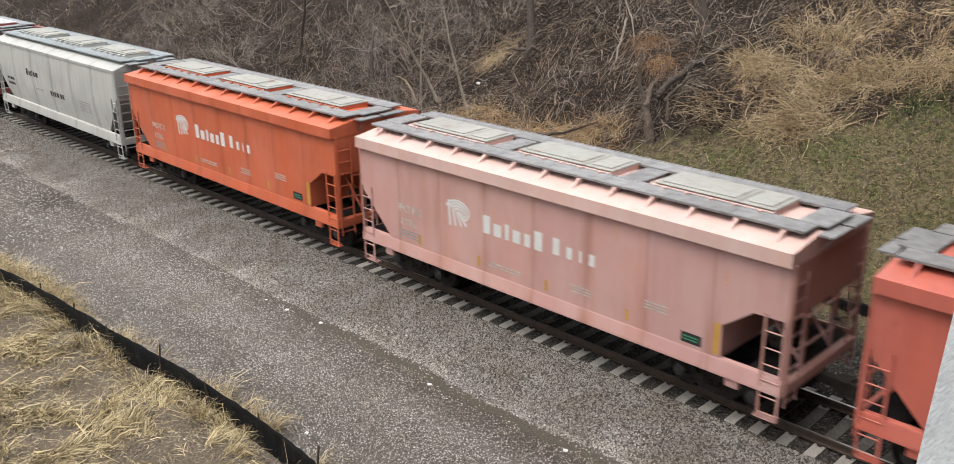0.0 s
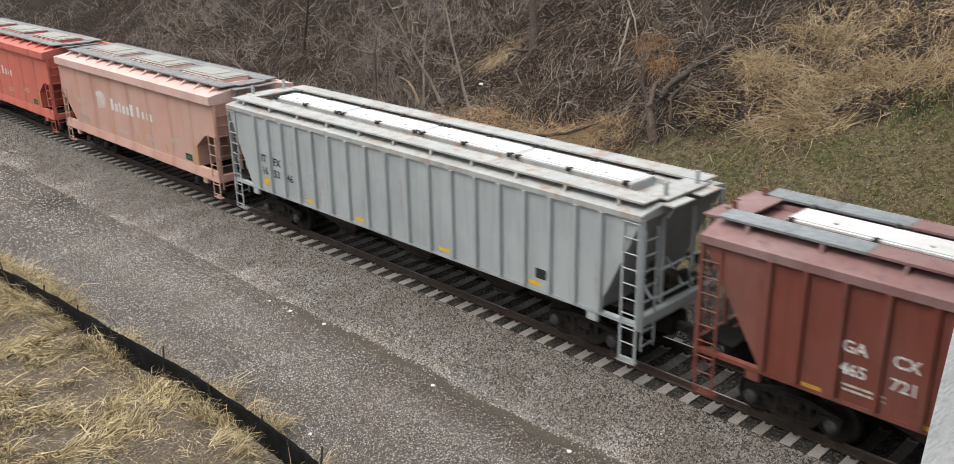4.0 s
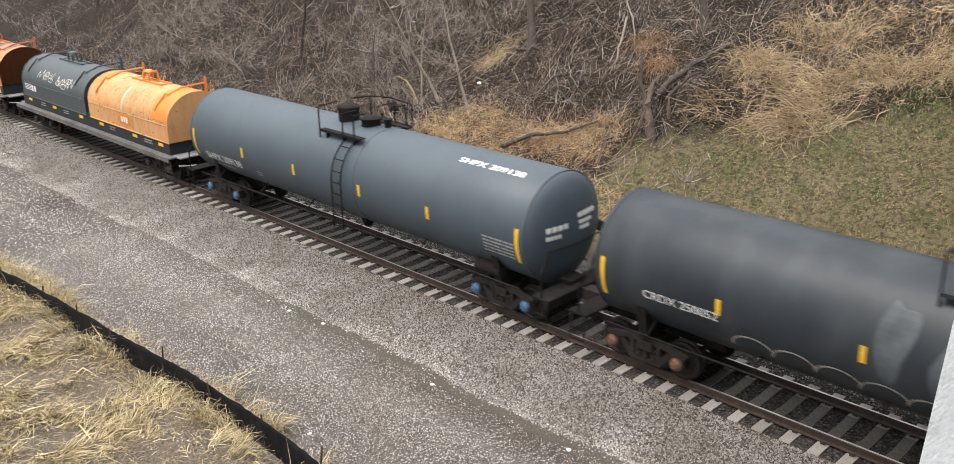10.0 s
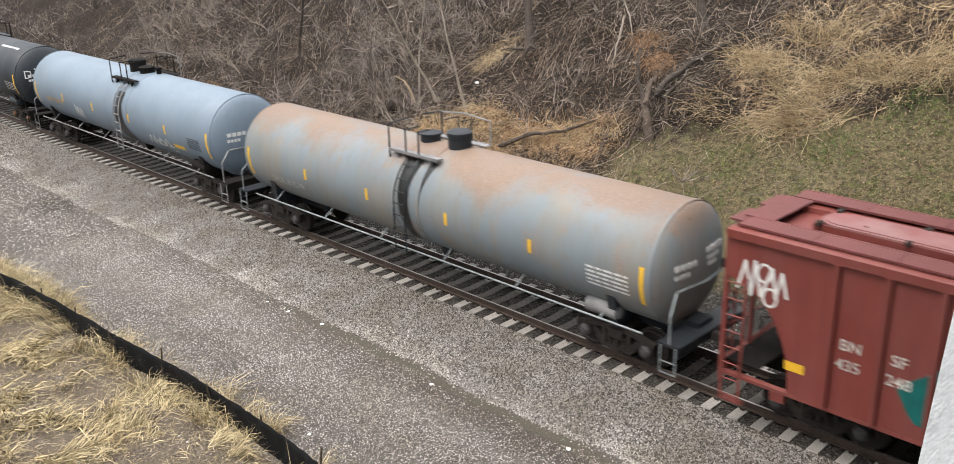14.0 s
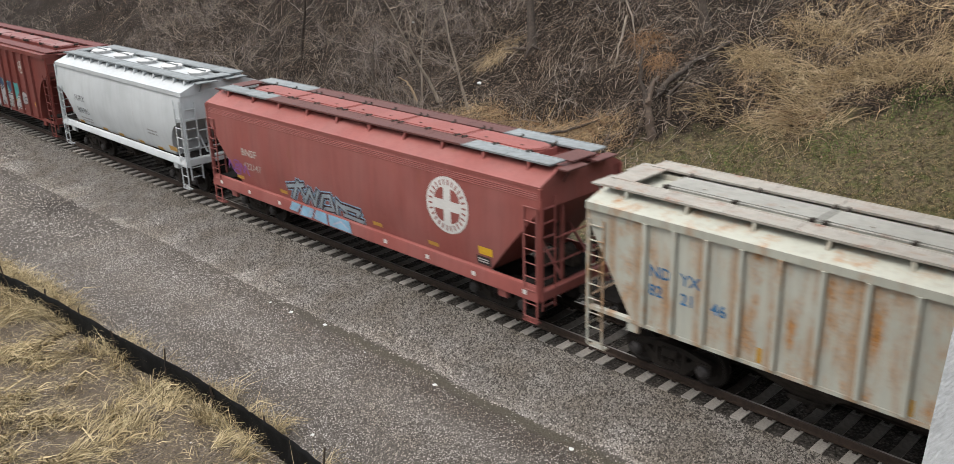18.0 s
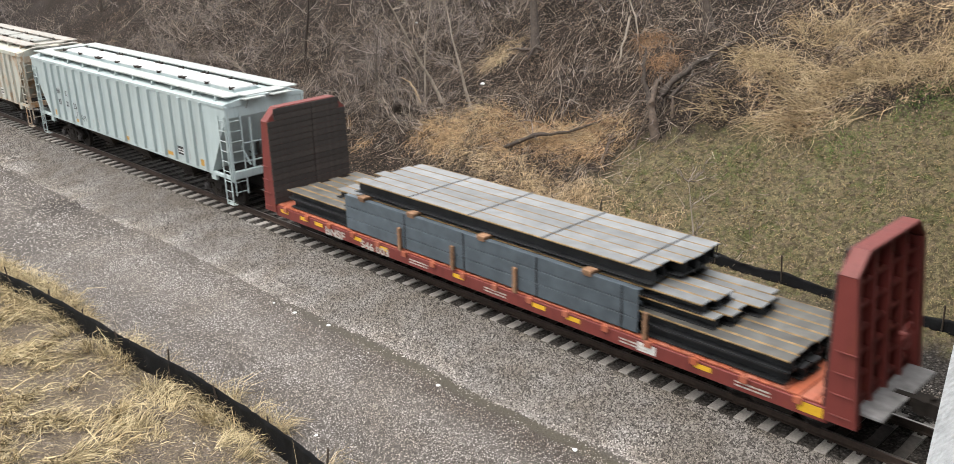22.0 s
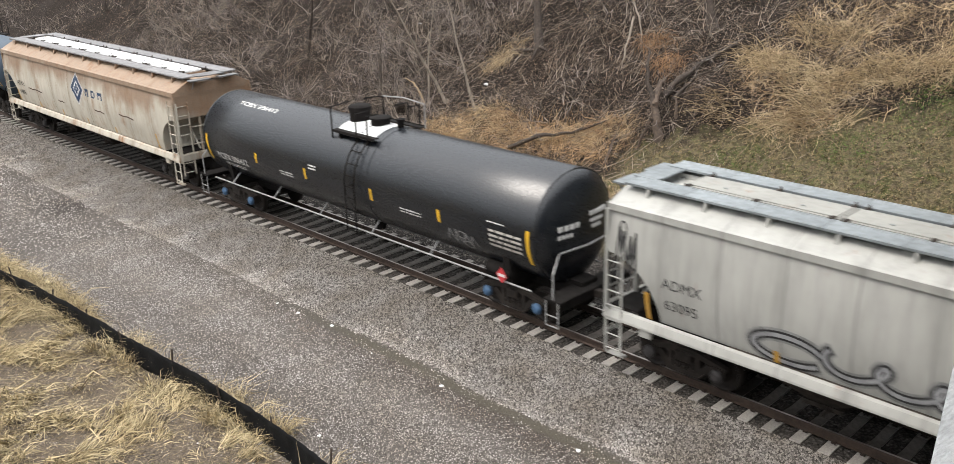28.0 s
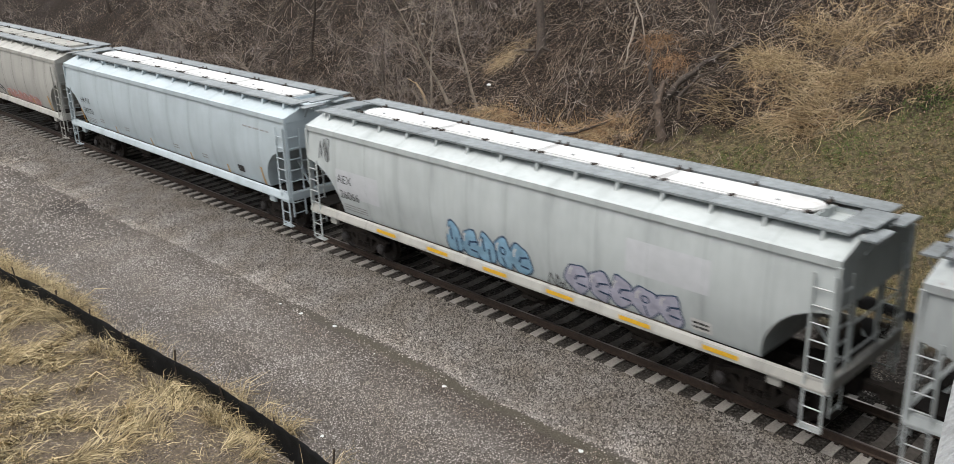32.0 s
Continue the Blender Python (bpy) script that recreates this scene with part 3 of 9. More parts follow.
def shared(key, make):
    if key not in SHARED:
        SHARED[key] = make()
    return SHARED[key]


def wheelset_mesh():
    g = Geo()
    for s in (-1, 1):
        g.lathe([(s * 0.64, 0.12), (s * 0.66, 0.4), (s * 0.69, 0.485), (s * 0.715, 0.48), (s * 0.725, 0.46), (s * 0.83, 0.452), (s * 0.835, 0.4), (s * 0.79, 0.36), (s * 0.77, 0.16), (s * 0.8, 0.12)], "y", 28)
        for i in range(4):
            a = 1.57 * i + 0.4
            g.tube((0.24 * math.cos(a), s * 0.772, 0.24 * math.sin(a)), (0.24 * math.cos(a), s * 0.784, 0.24 * math.sin(a)), 0.035, 8)
    g.tube((0, -0.98, 0), (0, 0.98, 0), 0.085, 12)
    return g.mesh("wheelset", WHEEL, 40)


def cap_mesh(s):
    g = Geo().lathe([(s * 0.98, 0.15), (s * 1.12, 0.15), (s * 1.14, 0.13), (s * 1.17, 0.07)], "y", 16)
    for i in range(3):
        a = 2.09 * i
        g.tube((0.09 * math.cos(a), s * 1.13, 0.09 * math.sin(a)), (0.09 * math.cos(a), s * 1.17, 0.09 * math.sin(a)), 0.022, 6)
    return g


def side_frame_mesh(s):
    y0, y1 = s * 0.97 - 0.07, s * 0.97 + 0.07
    g = Geo()
    g.prism([(-1.05, 0.52), (-1.1, 0.66), (-0.7, 0.74), (-0.35, 0.82), (0.35, 0.82), (0.7, 0.74), (1.1, 0.66), (1.05, 0.52), (0.8, 0.6), (0.4, 0.68), (-0.4, 0.68), (-0.8, 0.6)], "y", y0, y1)
    g.prism([(-0.78, 0.56), (-0.6, 0.62), (-0.28, 0.3), (0.28, 0.3), (0.6, 0.62), (0.78, 0.56), (0.4, 0.18), (-0.4, 0.18)], "y", y0 + 0.01, y1 - 0.01)
    g.box(-0.42, -0.3, y0, y1, 0.28, 0.7).box(0.3, 0.42, y0, y1, 0.28, 0.7)
    for x in (-0.89, 0.89):
        g.prism([(x - 0.19, 0.38), (x - 0.17, 0.64), (x + 0.17, 0.64), (x + 0.19, 0.38), (x + 0.13, 0.38), (x + 0.12, 0.57), (x - 0.12, 0.57), (x - 0.13, 0.38)], "y", y0 - 0.02, y1 + 0.02)
    for x in (-0.2, 0.0, 0.2):
        g.lathe([(z, 0.075 + 0.02 * (k % 2)) for k, z in enumerate(np.linspace(0.3, 0.56, 9))], "z", 10, (x, s * 0.97, 0))
    return g.mesh("side_frame", TRUCK)


def bogie(car, x, rusty=False, cap=None):
    """A two-axle truck: bolster, side frames, and wheelsets that roll."""
    g = Geo().box(-0.22, 0.22, -1.1, 1.1, 0.5, 0.74, 0.03).lathe([(0.72, 0.36), (0.8, 0.34)], "z", 18)
    g.box(-0.75, 0.75, -0.06, 0.06, 0.42, 0.5).box(-0.58, -0.44, -0.9, 0.9, 0.34, 0.46).box(0.44, 0.58, -0.9, 0.9, 0.34, 0.46)
    b = piece("bogie", shared("bolster", lambda: g.mesh("bogie", TRUCK)), car, pose(x, 0, 0), "dirty brown cast steel bogie")
    for s in (-1, 1):
        piece("side_frame", shared(("sf", s), lambda: side_frame_mesh(s)), b)
    for k in (-0.89, 0.89):
        w = piece("wheelset", shared("wheelset", wheelset_mesh), b, pose(k, 0, 0.457))
        WHEELS.append((w, k))
        for s in (-1, 1):
            piece("bearing_cap", shared(("cap", s, rusty, cap), lambda: cap_mesh(s).mesh("bearing_cap", cap or (CAP_RUSTY if rusty else CAP))), b, pose(k, 0, 0.457))
    return b


def coupler(car, x, s, length=0.7):
    def make():
        g = Geo().box(-0.1, length - 0.25, -0.1, 0.1, 0.78, 0.98, 0.02)
        g.prism([(length - 0.3, -0.13), (length - 0.05, -0.2), (length + 0.06, -0.12), (length + 0.02, 0.0), (length + 0.08, 0.14), (length - 0.1, 0.2), (length - 0.3, 0.13)], "z", 0.72, 1.02)
        g.path([(0.1, 0.25, 0.75), (length * 0.6, 0.24, 0.5), (length + 0.02, 0.1, 0.46)], 0.028, 6)
        return g.mesh("coupler", TRUCK)
    piece("coupler", shared(("coupler", length), make), car, pose(x, 0, 0, 0, 0, 0 if s > 0 else 180))


def ladder_geo(height, width=0.42, step=0.36, r=0.016, deep=0.05):
    """A ladder in the x-z plane with its foot at the origin."""
    g = Geo()
    for x in (0, width):
        g.box(x - 0.025, x + 0.025, -0.012, 0.012, 0, height)
    k = 0.12
    while k < height:
        g.tube((0, 0, k), (width, 0, k), r, 6)
        k += step
    return g


def ladder(car, material, x, y, z, height, turn=0, width=0.42, label=""):
    me = shared(("ladder", round(height, 2), width, material.name), lambda: ladder_geo(height, width).mesh("ladder", material))
    return piece("ladder", me, car, pose(x, y, z, 0, 0, turn), label)


def brake_wheel(car, material, x, y, z):
    g = Geo()
    for i in range(14):
        a, b = 2 * math.pi * i / 14, 2 * math.pi * (i + 1) / 14
        g.tube((0, 0.27 * math.cos(a), 0.27 * math.sin(a)), (0, 0.27 * math.cos(b), 0.27 * math.sin(b)), 0.016, 5)
    for i in range(4):
        a = 1.57 * i
        g.tube((0, 0, 0), (0, 0.27 * math.cos(a), 0.27 * math.sin(a)), 0.014, 5)
    g.tube((-0.14, 0, 0), (0.02, 0, 0), 0.05, 8)
    piece("brake_wheel", shared(("bw", material.name), lambda: g.mesh("brake_wheel", material)), car, pose(x, y, z))


# ---- lettering and marks on a wagon's side ----
def flat_side(w):
    return lambda z: -w


def onto(verts_faces_bm, face, lift):
    """Lays a flat mesh of (x, z) on a side whose y is face(z)."""
    bm = verts_faces_bm
    zs = [v.co.y for v in bm.verts]
    if not zs:
        return bm
    lo, hi = min(zs), max(zs)
    if abs(face(lo) - face((lo + hi) / 2)) > 0.004 or abs(face(hi) - face(lo)) > 0.004:
        k = max(2, int((hi - lo) / 0.12))
        for i in range(1, k):
            bmesh.ops.bisect_plane(bm, geom=bm.verts[:] + bm.edges[:] + bm.faces[:], plane_co=(0, lo + (hi - lo) * i / k, 0), plane_no=(0, 1, 0))
    for v in bm.verts:
        x, z = v.co.x, v.co.y
        v.co = (x, face(z) - lift, z)
    return bm


def put_mark(name, bm, material, car, face, lift=0.006, label=""):
    onto(bm, face, lift)
    me = bpy.data.meshes.new(name)
    for f in bm.faces:
        if f.normal.y > 0:
            f.normal_flip()
    bm.to_mesh(me)
    bm.free()
    me.materials.append(material)
    return piece(name, me, car, None, label)


def words(text, size, x, z, space=1.0, bold=0.0, stretch=1.0):
    """Flat letters with their lower left at (x, z); size is the capitals' height."""
    cu = bpy.data.curves.new("words", "FONT")
    cu.body, cu.size, cu.space_character, cu.offset = text, size / 0.7, space, bold
    cu.resolution_u = 3
    ob = bpy.data.objects.new("words", cu)
    scene.collection.objects.link(ob)
    me = bpy.data.meshes.new_from_object(ob.evaluated_get(bpy.context.evaluated_depsgraph_get()))
    bpy.data.objects.remove(ob)
    bpy.data.curves.remove(cu)
    bm = bmesh.new()
    bm.from_mesh(me)
    bpy.data.meshes.remove(me)
    for v in bm.verts:
        v.co = (x + v.co.x * stretch, z + v.co.y, 0)
    return bm


def letters(car, text, size, x, z, material, face, name="lettering", space=1.0, bold=0.0, stretch=1.0, lift=0.006):
    return put_mark(name, words(text, size, x, z, space, bold, stretch), material, car, face, lift)


def shape_bm(polys):
    bm = bmesh.new()
    for poly in polys:
        vs = [bm.verts.new((p[0], p[1], 0)) for p in poly]
        bm.faces.new(vs)
    bmesh.ops.triangulate(bm, faces=bm.faces[:])
    bm.normal_update()
    return bm


def rect(x0, z0, x1, z1):
    return [(x0, z0), (x1, z0), (x1, z1), (x0, z1)]


def bars(car, x, z, w, h, rows, material, face, seed=1, name="small_print", lift=0.006):
    """Lines of print too small to read: plain bars."""
    r = random.Random(seed)
    ps = []
    for i in range(rows):
        zz = z + h - (i + 0.75) * h / rows
        xx = x
        while xx < x + w * 0.98:
            k = min(r.uniform(0.12, 0.4) * w, x + w - xx)
            ps.append(rect(xx, zz, xx + k, zz + 0.5 * h / rows))
            xx += k + 0.04 * w
    return put_mark(name, shape_bm(ps), material, car, face, lift)


def plate(car, x, z, w, h, material, face, name="marking", lift=0.005, label=""):
    return put_mark(name, shape_bm([rect(x, z, x + w, z + h)]), material, car, face, lift, label)


def ring_polys(cx, cz, rx, rz, t, n=26, a0=0.0, a1=6.2832, tilt=0.0):
    out = []
    ct, st = math.cos(tilt), math.sin(tilt)
    for i in range(n):
        a, b = a0 + (a1 - a0) * i / n, a0 + (a1 - a0) * (i + 1) / n
        q = []
        for g, k in ((a, 1), (b, 1), (b, 0), (a, 0)):
            u, v = (rx - t * (1 - k)) * math.cos(g), (rz - t * (1 - k)) * math.sin(g)
            q.append((cx + u * ct - v * st, cz + u * st + v * ct))
        out.append(q)
    return out


def stroke(pts, t):
    """A painted line through points, of width t."""
    out = []
    for a, b in zip(pts, pts[1:]):
        dx, dz = b[0] - a[0], b[1] - a[1]
        k = math.hypot(dx, dz) or 1
        nx, nz, ex, ez = -dz / k * t / 2, dx / k * t / 2, dx / k * t * 0.3, dz / k * t * 0.3
        out.append([(a[0] - nx - ex, a[1] - nz - ez), (b[0] - nx + ex, b[1] - nz + ez), (b[0] + nx + ex, b[1] + nz + ez), (a[0] + nx - ex, a[1] + nz - ez)])
    return out


def blob(cx, cz, rx, rz, r, n=18, lump=0.16):
    ph = [r.uniform(0, 6.28) for _ in range(3)]
    return [(cx + rx * (1 + lump * math.sin(2 * a + ph[0]) + lump * 0.7 * math.sin(3 * a + ph[1])) * math.cos(a),
             cz + rz * (1 + lump * math.sin(3 * a + ph[2])) * math.sin(a)) for a in [2 * math.pi * i / n for i in range(n)]]


def sprayed(car, x0, z0, x1, z1, n, fill, outline, face, seed, shine=None, slant=0.0, cloud=None):
    """Sprayed bubble forms side by side: outline, fill, inner lines and shine in layers. No words."""
    r = random.Random(seed)
    w, h = (x1 - x0) / n, z1 - z0
    base, over, lines, glint = [], [], [], []
    if cloud:
        put_mark("spray_cloud", shape_bm([blob(x0 + w * (i + 0.5) + r.uniform(-0.1, 0.1), (z0 + z1) / 2 + slant * i + r.uniform(-0.15, 0.15) * h, w * 0.85, h * 0.66, r, 16, 0.22) for i in range(n)]), cloud, car, face, 0.005)
    for i in range(n):
        cx, cz = x0 + w * (i + 0.5), (z0 + z1) / 2 + slant * i + r.uniform(-0.05, 0.05) * h
        rx, rz = w * 0.52, h * 0.46
        s = r.random()
        b = blob(cx, cz, rx, rz, random.Random(seed * 50 + i))
        base.append([(cx + (p[0] - cx) * 1.13, cz + (p[1] - cz) * 1.1) for p in b])
        over.append(b)
        if s < 0.4:
            lines += ring_polys(cx, cz + 0.1 * h, rx * 0.34, rz * 0.28, 0.05 * h, 12)
            lines += stroke([(cx - rx * 0.1, cz - rz * 0.25), (cx + rx * 0.05, cz - rz * 0.85)], 0.06 * h)
        elif s < 0.7:
            lines += stroke([(cx - rx * 0.3, cz + rz * 0.8), (cx - rx * 0.25, cz - rz * 0.1)], 0.06 * h) + stroke([(cx + rx * 0.3, cz + rz * 0.1), (cx + rx * 0.2, cz - rz * 0.8)], 0.06 * h)
        else:
            lines += stroke([(cx + rx * 0.75, cz + rz * 0.3), (cx, cz + rz * 0.18), (cx - rx * 0.2, cz - rz * 0.1)], 0.06 * h) + stroke([(cx + rx * 0.7, cz - rz * 0.4), (cx - rx * 0.05, cz - rz * 0.35)], 0.06 * h)
        glint += stroke([(cx - rx * 0.7, cz + rz * 0.15), (cx - rx * 0.6, cz + rz * 0.5), (cx - rx * 0.4, cz + rz * 0.66)], 0.05 * h)
    put_mark("spray_outline", shape_bm(base), outline, car, face, 0.008)
    put_mark("spray_fill", shape_bm(over), fill, car, face, 0.012)
    put_mark("spray_lines", shape_bm(lines), outline, car, face, 0.016)
    if shine:
        put_mark("spray_shine", shape_bm(glint), shine, car, face, 0.019)


GLYPHS = {
    "T": [[(0, 0.95), (1, 1.05)], [(0.5, 1), (0.45, 0)]],
    "R": [[(0.1, 0), (0.1, 1), (0.85, 0.95), (0.85, 0.6), (0.2, 0.5), (1.0, 0)]],
    "A": [[(0, 0), (0.45, 1), (0.65, 1), (1, 0)], [(0.2, 0.38), (0.85, 0.38)]],
    "O": [[(0.2, 0), (0, 0.5), (0.2, 1), (0.8, 1), (1, 0.5), (0.8, 0), (0.2, 0)]],
    "K": [[(0.1, 0), (0.1, 1)], [(0.95, 1.05), (0.15, 0.45), (1.0, -0.05)]],
}


def lettered(car, text, x0, z0, x1, z1, layers, face):
    """Broad sprayed capitals, each layer narrower than the one below it."""
    w, h = (x1 - x0) / len(text), z1 - z0
    for k, (material, width) in enumerate(layers):
        for i, c in enumerate(text):
            dz = (0.06, -0.05, 0.03, 0.07, -0.06, 0.0)[i % 6] * h
            ps = []
            for line in GLYPHS[c]:
                ps += stroke([(x0 + (i + 0.1 + 0.84 * p) * w, z0 + dz + q * h) for p, q in line], width)
            put_mark(("spray_outline", "spray_edge", "spray_fill")[k], shape_bm(ps), material, car, face, 0.01 + 0.005 * k + 0.0006 * i)


def shards(car, x0, z0, x1, z1, face, layers):
    """Pointed sprayed strokes leaning into one another, no words; each layer narrower."""
    lines = [[(0.0, 0.62), (0.24, 0.9)], [(0.05, 0.1), (0.16, 0.95), (0.24, 0.25)], [(0.22, 0.1), (0.32, 0.78), (0.36, 0.12), (0.44, 0.82)],
             [(0.44, 0.12), (0.5, 0.7), (0.6, 0.78), (0.62, 0.2), (0.5, 0.12)], [(0.66, 0.08), (0.68, 0.66), (0.8, 0.3)],
             [(0.74, 0.52), (0.97, 0.5), (0.93, 0.3)], [(0.76, 0.14), (1.0, 0.1)]]
    for k, (material, width) in enumerate(layers):
        for i, line in enumerate(lines):
            ps = stroke([(x0 + (x1 - x0) * p, z0 + (z1 - z0) * q) for p, q in line], width)
            put_mark(("spray_outline", "spray_edge", "spray_fill")[k], shape_bm(ps), material, car, face, 0.008 + 0.005 * k + 0.0005 * i)


def scrawl(car, x0, z0, x1, z1, n, material, face, seed, t=0.05, lift=0.008):
    """A quick scribbled line, no words."""
    r = random.Random(seed)
    pts = []
    for i in range(n):
        k = i / (n - 1)
        pts.append((x0 + (x1 - x0) * k + r.uniform(-0.06, 0.06) * (x1 - x0), z0 + (z1 - z0) * (0.1 + 0.85 * (i % 2)) + r.uniform(-0.12, 0.12) * (z1 - z0)))
    ps = stroke(pts, t)
    for i in range(max(1, n // 4)):
        ps += ring_polys(r.uniform(x0, x1), r.uniform(z0, z1), 0.12 * (x1 - x0) + 0.05, 0.3 * (z1 - z0), t * 0.8, 14)
    put_mark("scrawl", shape_bm(ps), material, car, face, lift)


def new_car(name, label, category, xc, group="freight cars of the train"):
    car = thing(name, label, category, group, pose(xc, 0, RAIL_Z))
    CARS.append((car, xc))
    return car


# ---- covered hoppers ----
def hopper(name, label, xc, L, body, roof=None, walk_mat=GALV, hatch=HATCH_WHITE, top="trough", cut="arc", zc=2.95, d=1.35, ribs=0, rib_inset=1.1,
           gussets=10, w=1.6, bulge=0.0, ze=4.05, zr=4.32, zs=1.36, sill=None, frame_mat=None, chutes=3, wr=1.22, walk_y=0.98, lip=0.07, patches=(), truck_in=1.75, rusty=False, panels=0,
           lace=False, trough=(-0.42, 0.42), hatch_n=4, coaming=None, end_walk=True, sb=1.0, zb=None, end_boards=None, boards="", board_ends=2, rib_off=0.0, rib_bend=0.07):
    car = new_car(name, label, "hopper car", xc)
    roof, sill, frame_mat = roof or body, sill or body, frame_mat or body
    h = L / 2

    def face(z):
        k = (z - (zs + ze) / 2) / ((ze - zs) / 2)
        return -(w - bulge * k * k * (1.9 if k < 0 else 1.0))

    def xe(z, right=False):
        if z >= zc:
            return h
        k = (zc - z) / (zc - zs)
        if cut == "step" and right:
            return h - 0.72 - 0.68 * min(1.0, (zc - z) / 0.5)
        if cut == "arc":
            return h - d * math.sqrt(max(0.0, 1 - (1 - k) ** 2))
        return h - d * k
    # body with its sloping end sheets
    lv = sorted(set(list(np.linspace(zs, ze, 15)) + [zc, zc - 0.01, zc - 0.5, zs + 0.02]))
    g = Geo()
    vs, fs = [], []
    for z in lv:
        e, y = xe(z), face(z)
        f = xe(z, True)
        vs += [(-e, y, z), (f, y, z), (f, -y, z), (-e, -y, z)]
    for i in range(len(lv) - 1):
        for k in range(4):
            fs.append((4 * i + k, 4 * i + (k + 1) % 4, 4 * i + 4 + (k + 1) % 4, 4 * i + 4 + k))
    fs += [(3, 2, 1, 0), tuple(4 * (len(lv) - 1) + k for k in range(4))]
    part("body", g.add(vs, fs), body, car, smooth=25)
    # roof: a lip over the side, a slanting edge, a nearly flat top
    wt = -face(ze)
    prof = [(-wt - lip * 0.5, ze - 0.03), (-wt - lip * 0.5, ze + lip), (-wt + 0.03, ze + lip + 0.02), (-wr, zr), (0, zr + 0.05), (wr, zr), (wt - 0.03, ze + lip + 0.02), (wt + lip * 0.5, ze + lip), (wt + lip * 0.5, ze - 0.03)]
    if top in ("trough", "trough_round"):
        # a gutter on either side of the hatches, under the running boards' inner edges
        k = min(wr - 0.05, max(trough[1] + 0.2, 0.6))
        prof[4:5] = [(-k, zr + 0.01), (-k + 0.02, zr - 0.1), (k - 0.02, zr - 0.1), (k, zr + 0.01)]
    rf = part("roof", Geo().prism(prof, "x", -h - 0.02, h + 0.02), roof, car)
    # short brackets from the slanting edge to the running boards
    if zb is None:
        zb = zr + 0.1
    if gussets:
        yb, y0, z0 = walk_y + 0.29, wt - 0.03, ze + lip + 0.02

        def on_slope(y):
            return z0 + (zr - z0) * min(1.0, (y0 - y) / (y0 - wr))
        shape = [(-yb, zb), (-yb + 0.2, zb), (-yb + 0.2, on_slope(yb - 0.2) - 0.01), (-yb - 0.06, on_slope(yb + 0.06) - 0.01)]
        if top == "square":
            shape[-1] = (-y0 + 0.1, on_slope(y0 - 0.1) - 0.01)
        gm = Geo().prism(shape, "x", -0.035, 0.035).mesh("roof_gusset", roof)
        for i in range(gussets):
            x = -h + (i + 0.5) * L / gussets
            piece("roof_gusset", gm, rf, pose(x, 0, 0))
            piece("roof_gusset", gm, rf, pose(x, 0, 0, 0, 0, 180))
    # running boards
    n = max(6, int(L / 1.5))
    wl_ = (L - 0.16) / n
    wm = Geo().prism([(-0.3, 0.0), (0.3, 0.0), (0.3, 0.05), (0.27, 0.05), (0.26, 0.035), (-0.26, 0.035), (-0.27, 0.05), (-0.3, 0.05)], "x", 0.0, wl_ - 0.015).mesh("running_board", walk_mat)
    wm2 = wm
    if end_boards:
        wm2 = wm.copy()
        wm2.materials[0] = end_boards
    for s in (-1, 1):
        for i in range(n):
            piece("running_board", wm2 if (boards[i % len(boards)] == "a" if boards else min(i, n - 1 - i) < board_ends) else wm, car, pose(-h + 0.08 + i * wl_, s * walk_y, zb))
    if end_walk:
        for s in (-1, 1):
            part("end_walkway", Geo().box(s * (h - 0.22) - 0.32, s * (h - 0.22) + 0.32, -walk_y + 0.31, walk_y - 0.31, zb, zb + 0.035).box(s * (h + 0.2) - 0.16, s * (h + 0.2) + 0.16, -wr - 0.05, -wr + 0.75, zb - 0.09, zb - 0.05)
                 .tube((s * (h + 0.1), -wr + 0.1, zb - 0.4), (s * (h + 0.3), -wr + 0.1, zb - 0.08), 0.02).box(s * (h + 0.2) - 0.16, s * (h + 0.2) + 0.16, wr - 0.75, wr + 0.05, zb - 0.09, zb - 0.05), walk_mat, car)
    # hatches
    if top in ("trough", "trough_round"):
        t0, t1 = trough
        k = L - 2.3
        cm = Geo()
        for s in (t0, t1):
            cm.box(-k / 2, k / 2, s - 0.03, s + 0.03, zr - 0.11, zr + 0.09)
        cm.box(-k / 2, -k / 2 + 0.05, t0, t1, zr - 0.11, zr + 0.09).box(k / 2 - 0.05, k / 2, t0, t1, zr - 0.11, zr + 0.09)
        part("hatch_coaming", cm, coaming or roof, car)
        for i in range(hatch_n):
            x0, x1 = -k / 2 + i * k / hatch_n + 0.02, -k / 2 + (i + 1) * k / hatch_n - 0.02
            mid, hw = (t0 + t1) / 2, (t1 - t0) / 2 + 0.03

            def outline(inset):
                a, b, q = x0 + inset, x1 - inset, hw - inset
                pts = []
                if top == "trough_round" and i == hatch_n - 1:
                    pts += [(b - q + q * math.sin(u), mid - q * math.cos(u)) for u in np.linspace(0, math.pi, 11)]
                else:
                    pts += [(b, mid - q), (b, mid + q)]
                if top == "trough_round" and i == 0:
                    pts += [(a + q - q * math.sin(u), mid + q * math.cos(u)) for u in np.linspace(0, math.pi, 11)]
                else:
                    pts += [(a, mid + q), (a, mid - q)]
                return pts
            hc = Geo().prism(outline(0), "z", zr + 0.09, zr + 0.13).prism(outline(0.07), "z", zr + 0.13, zr + 0.152)
            c = part("hatch_cover", hc, hatch, car)
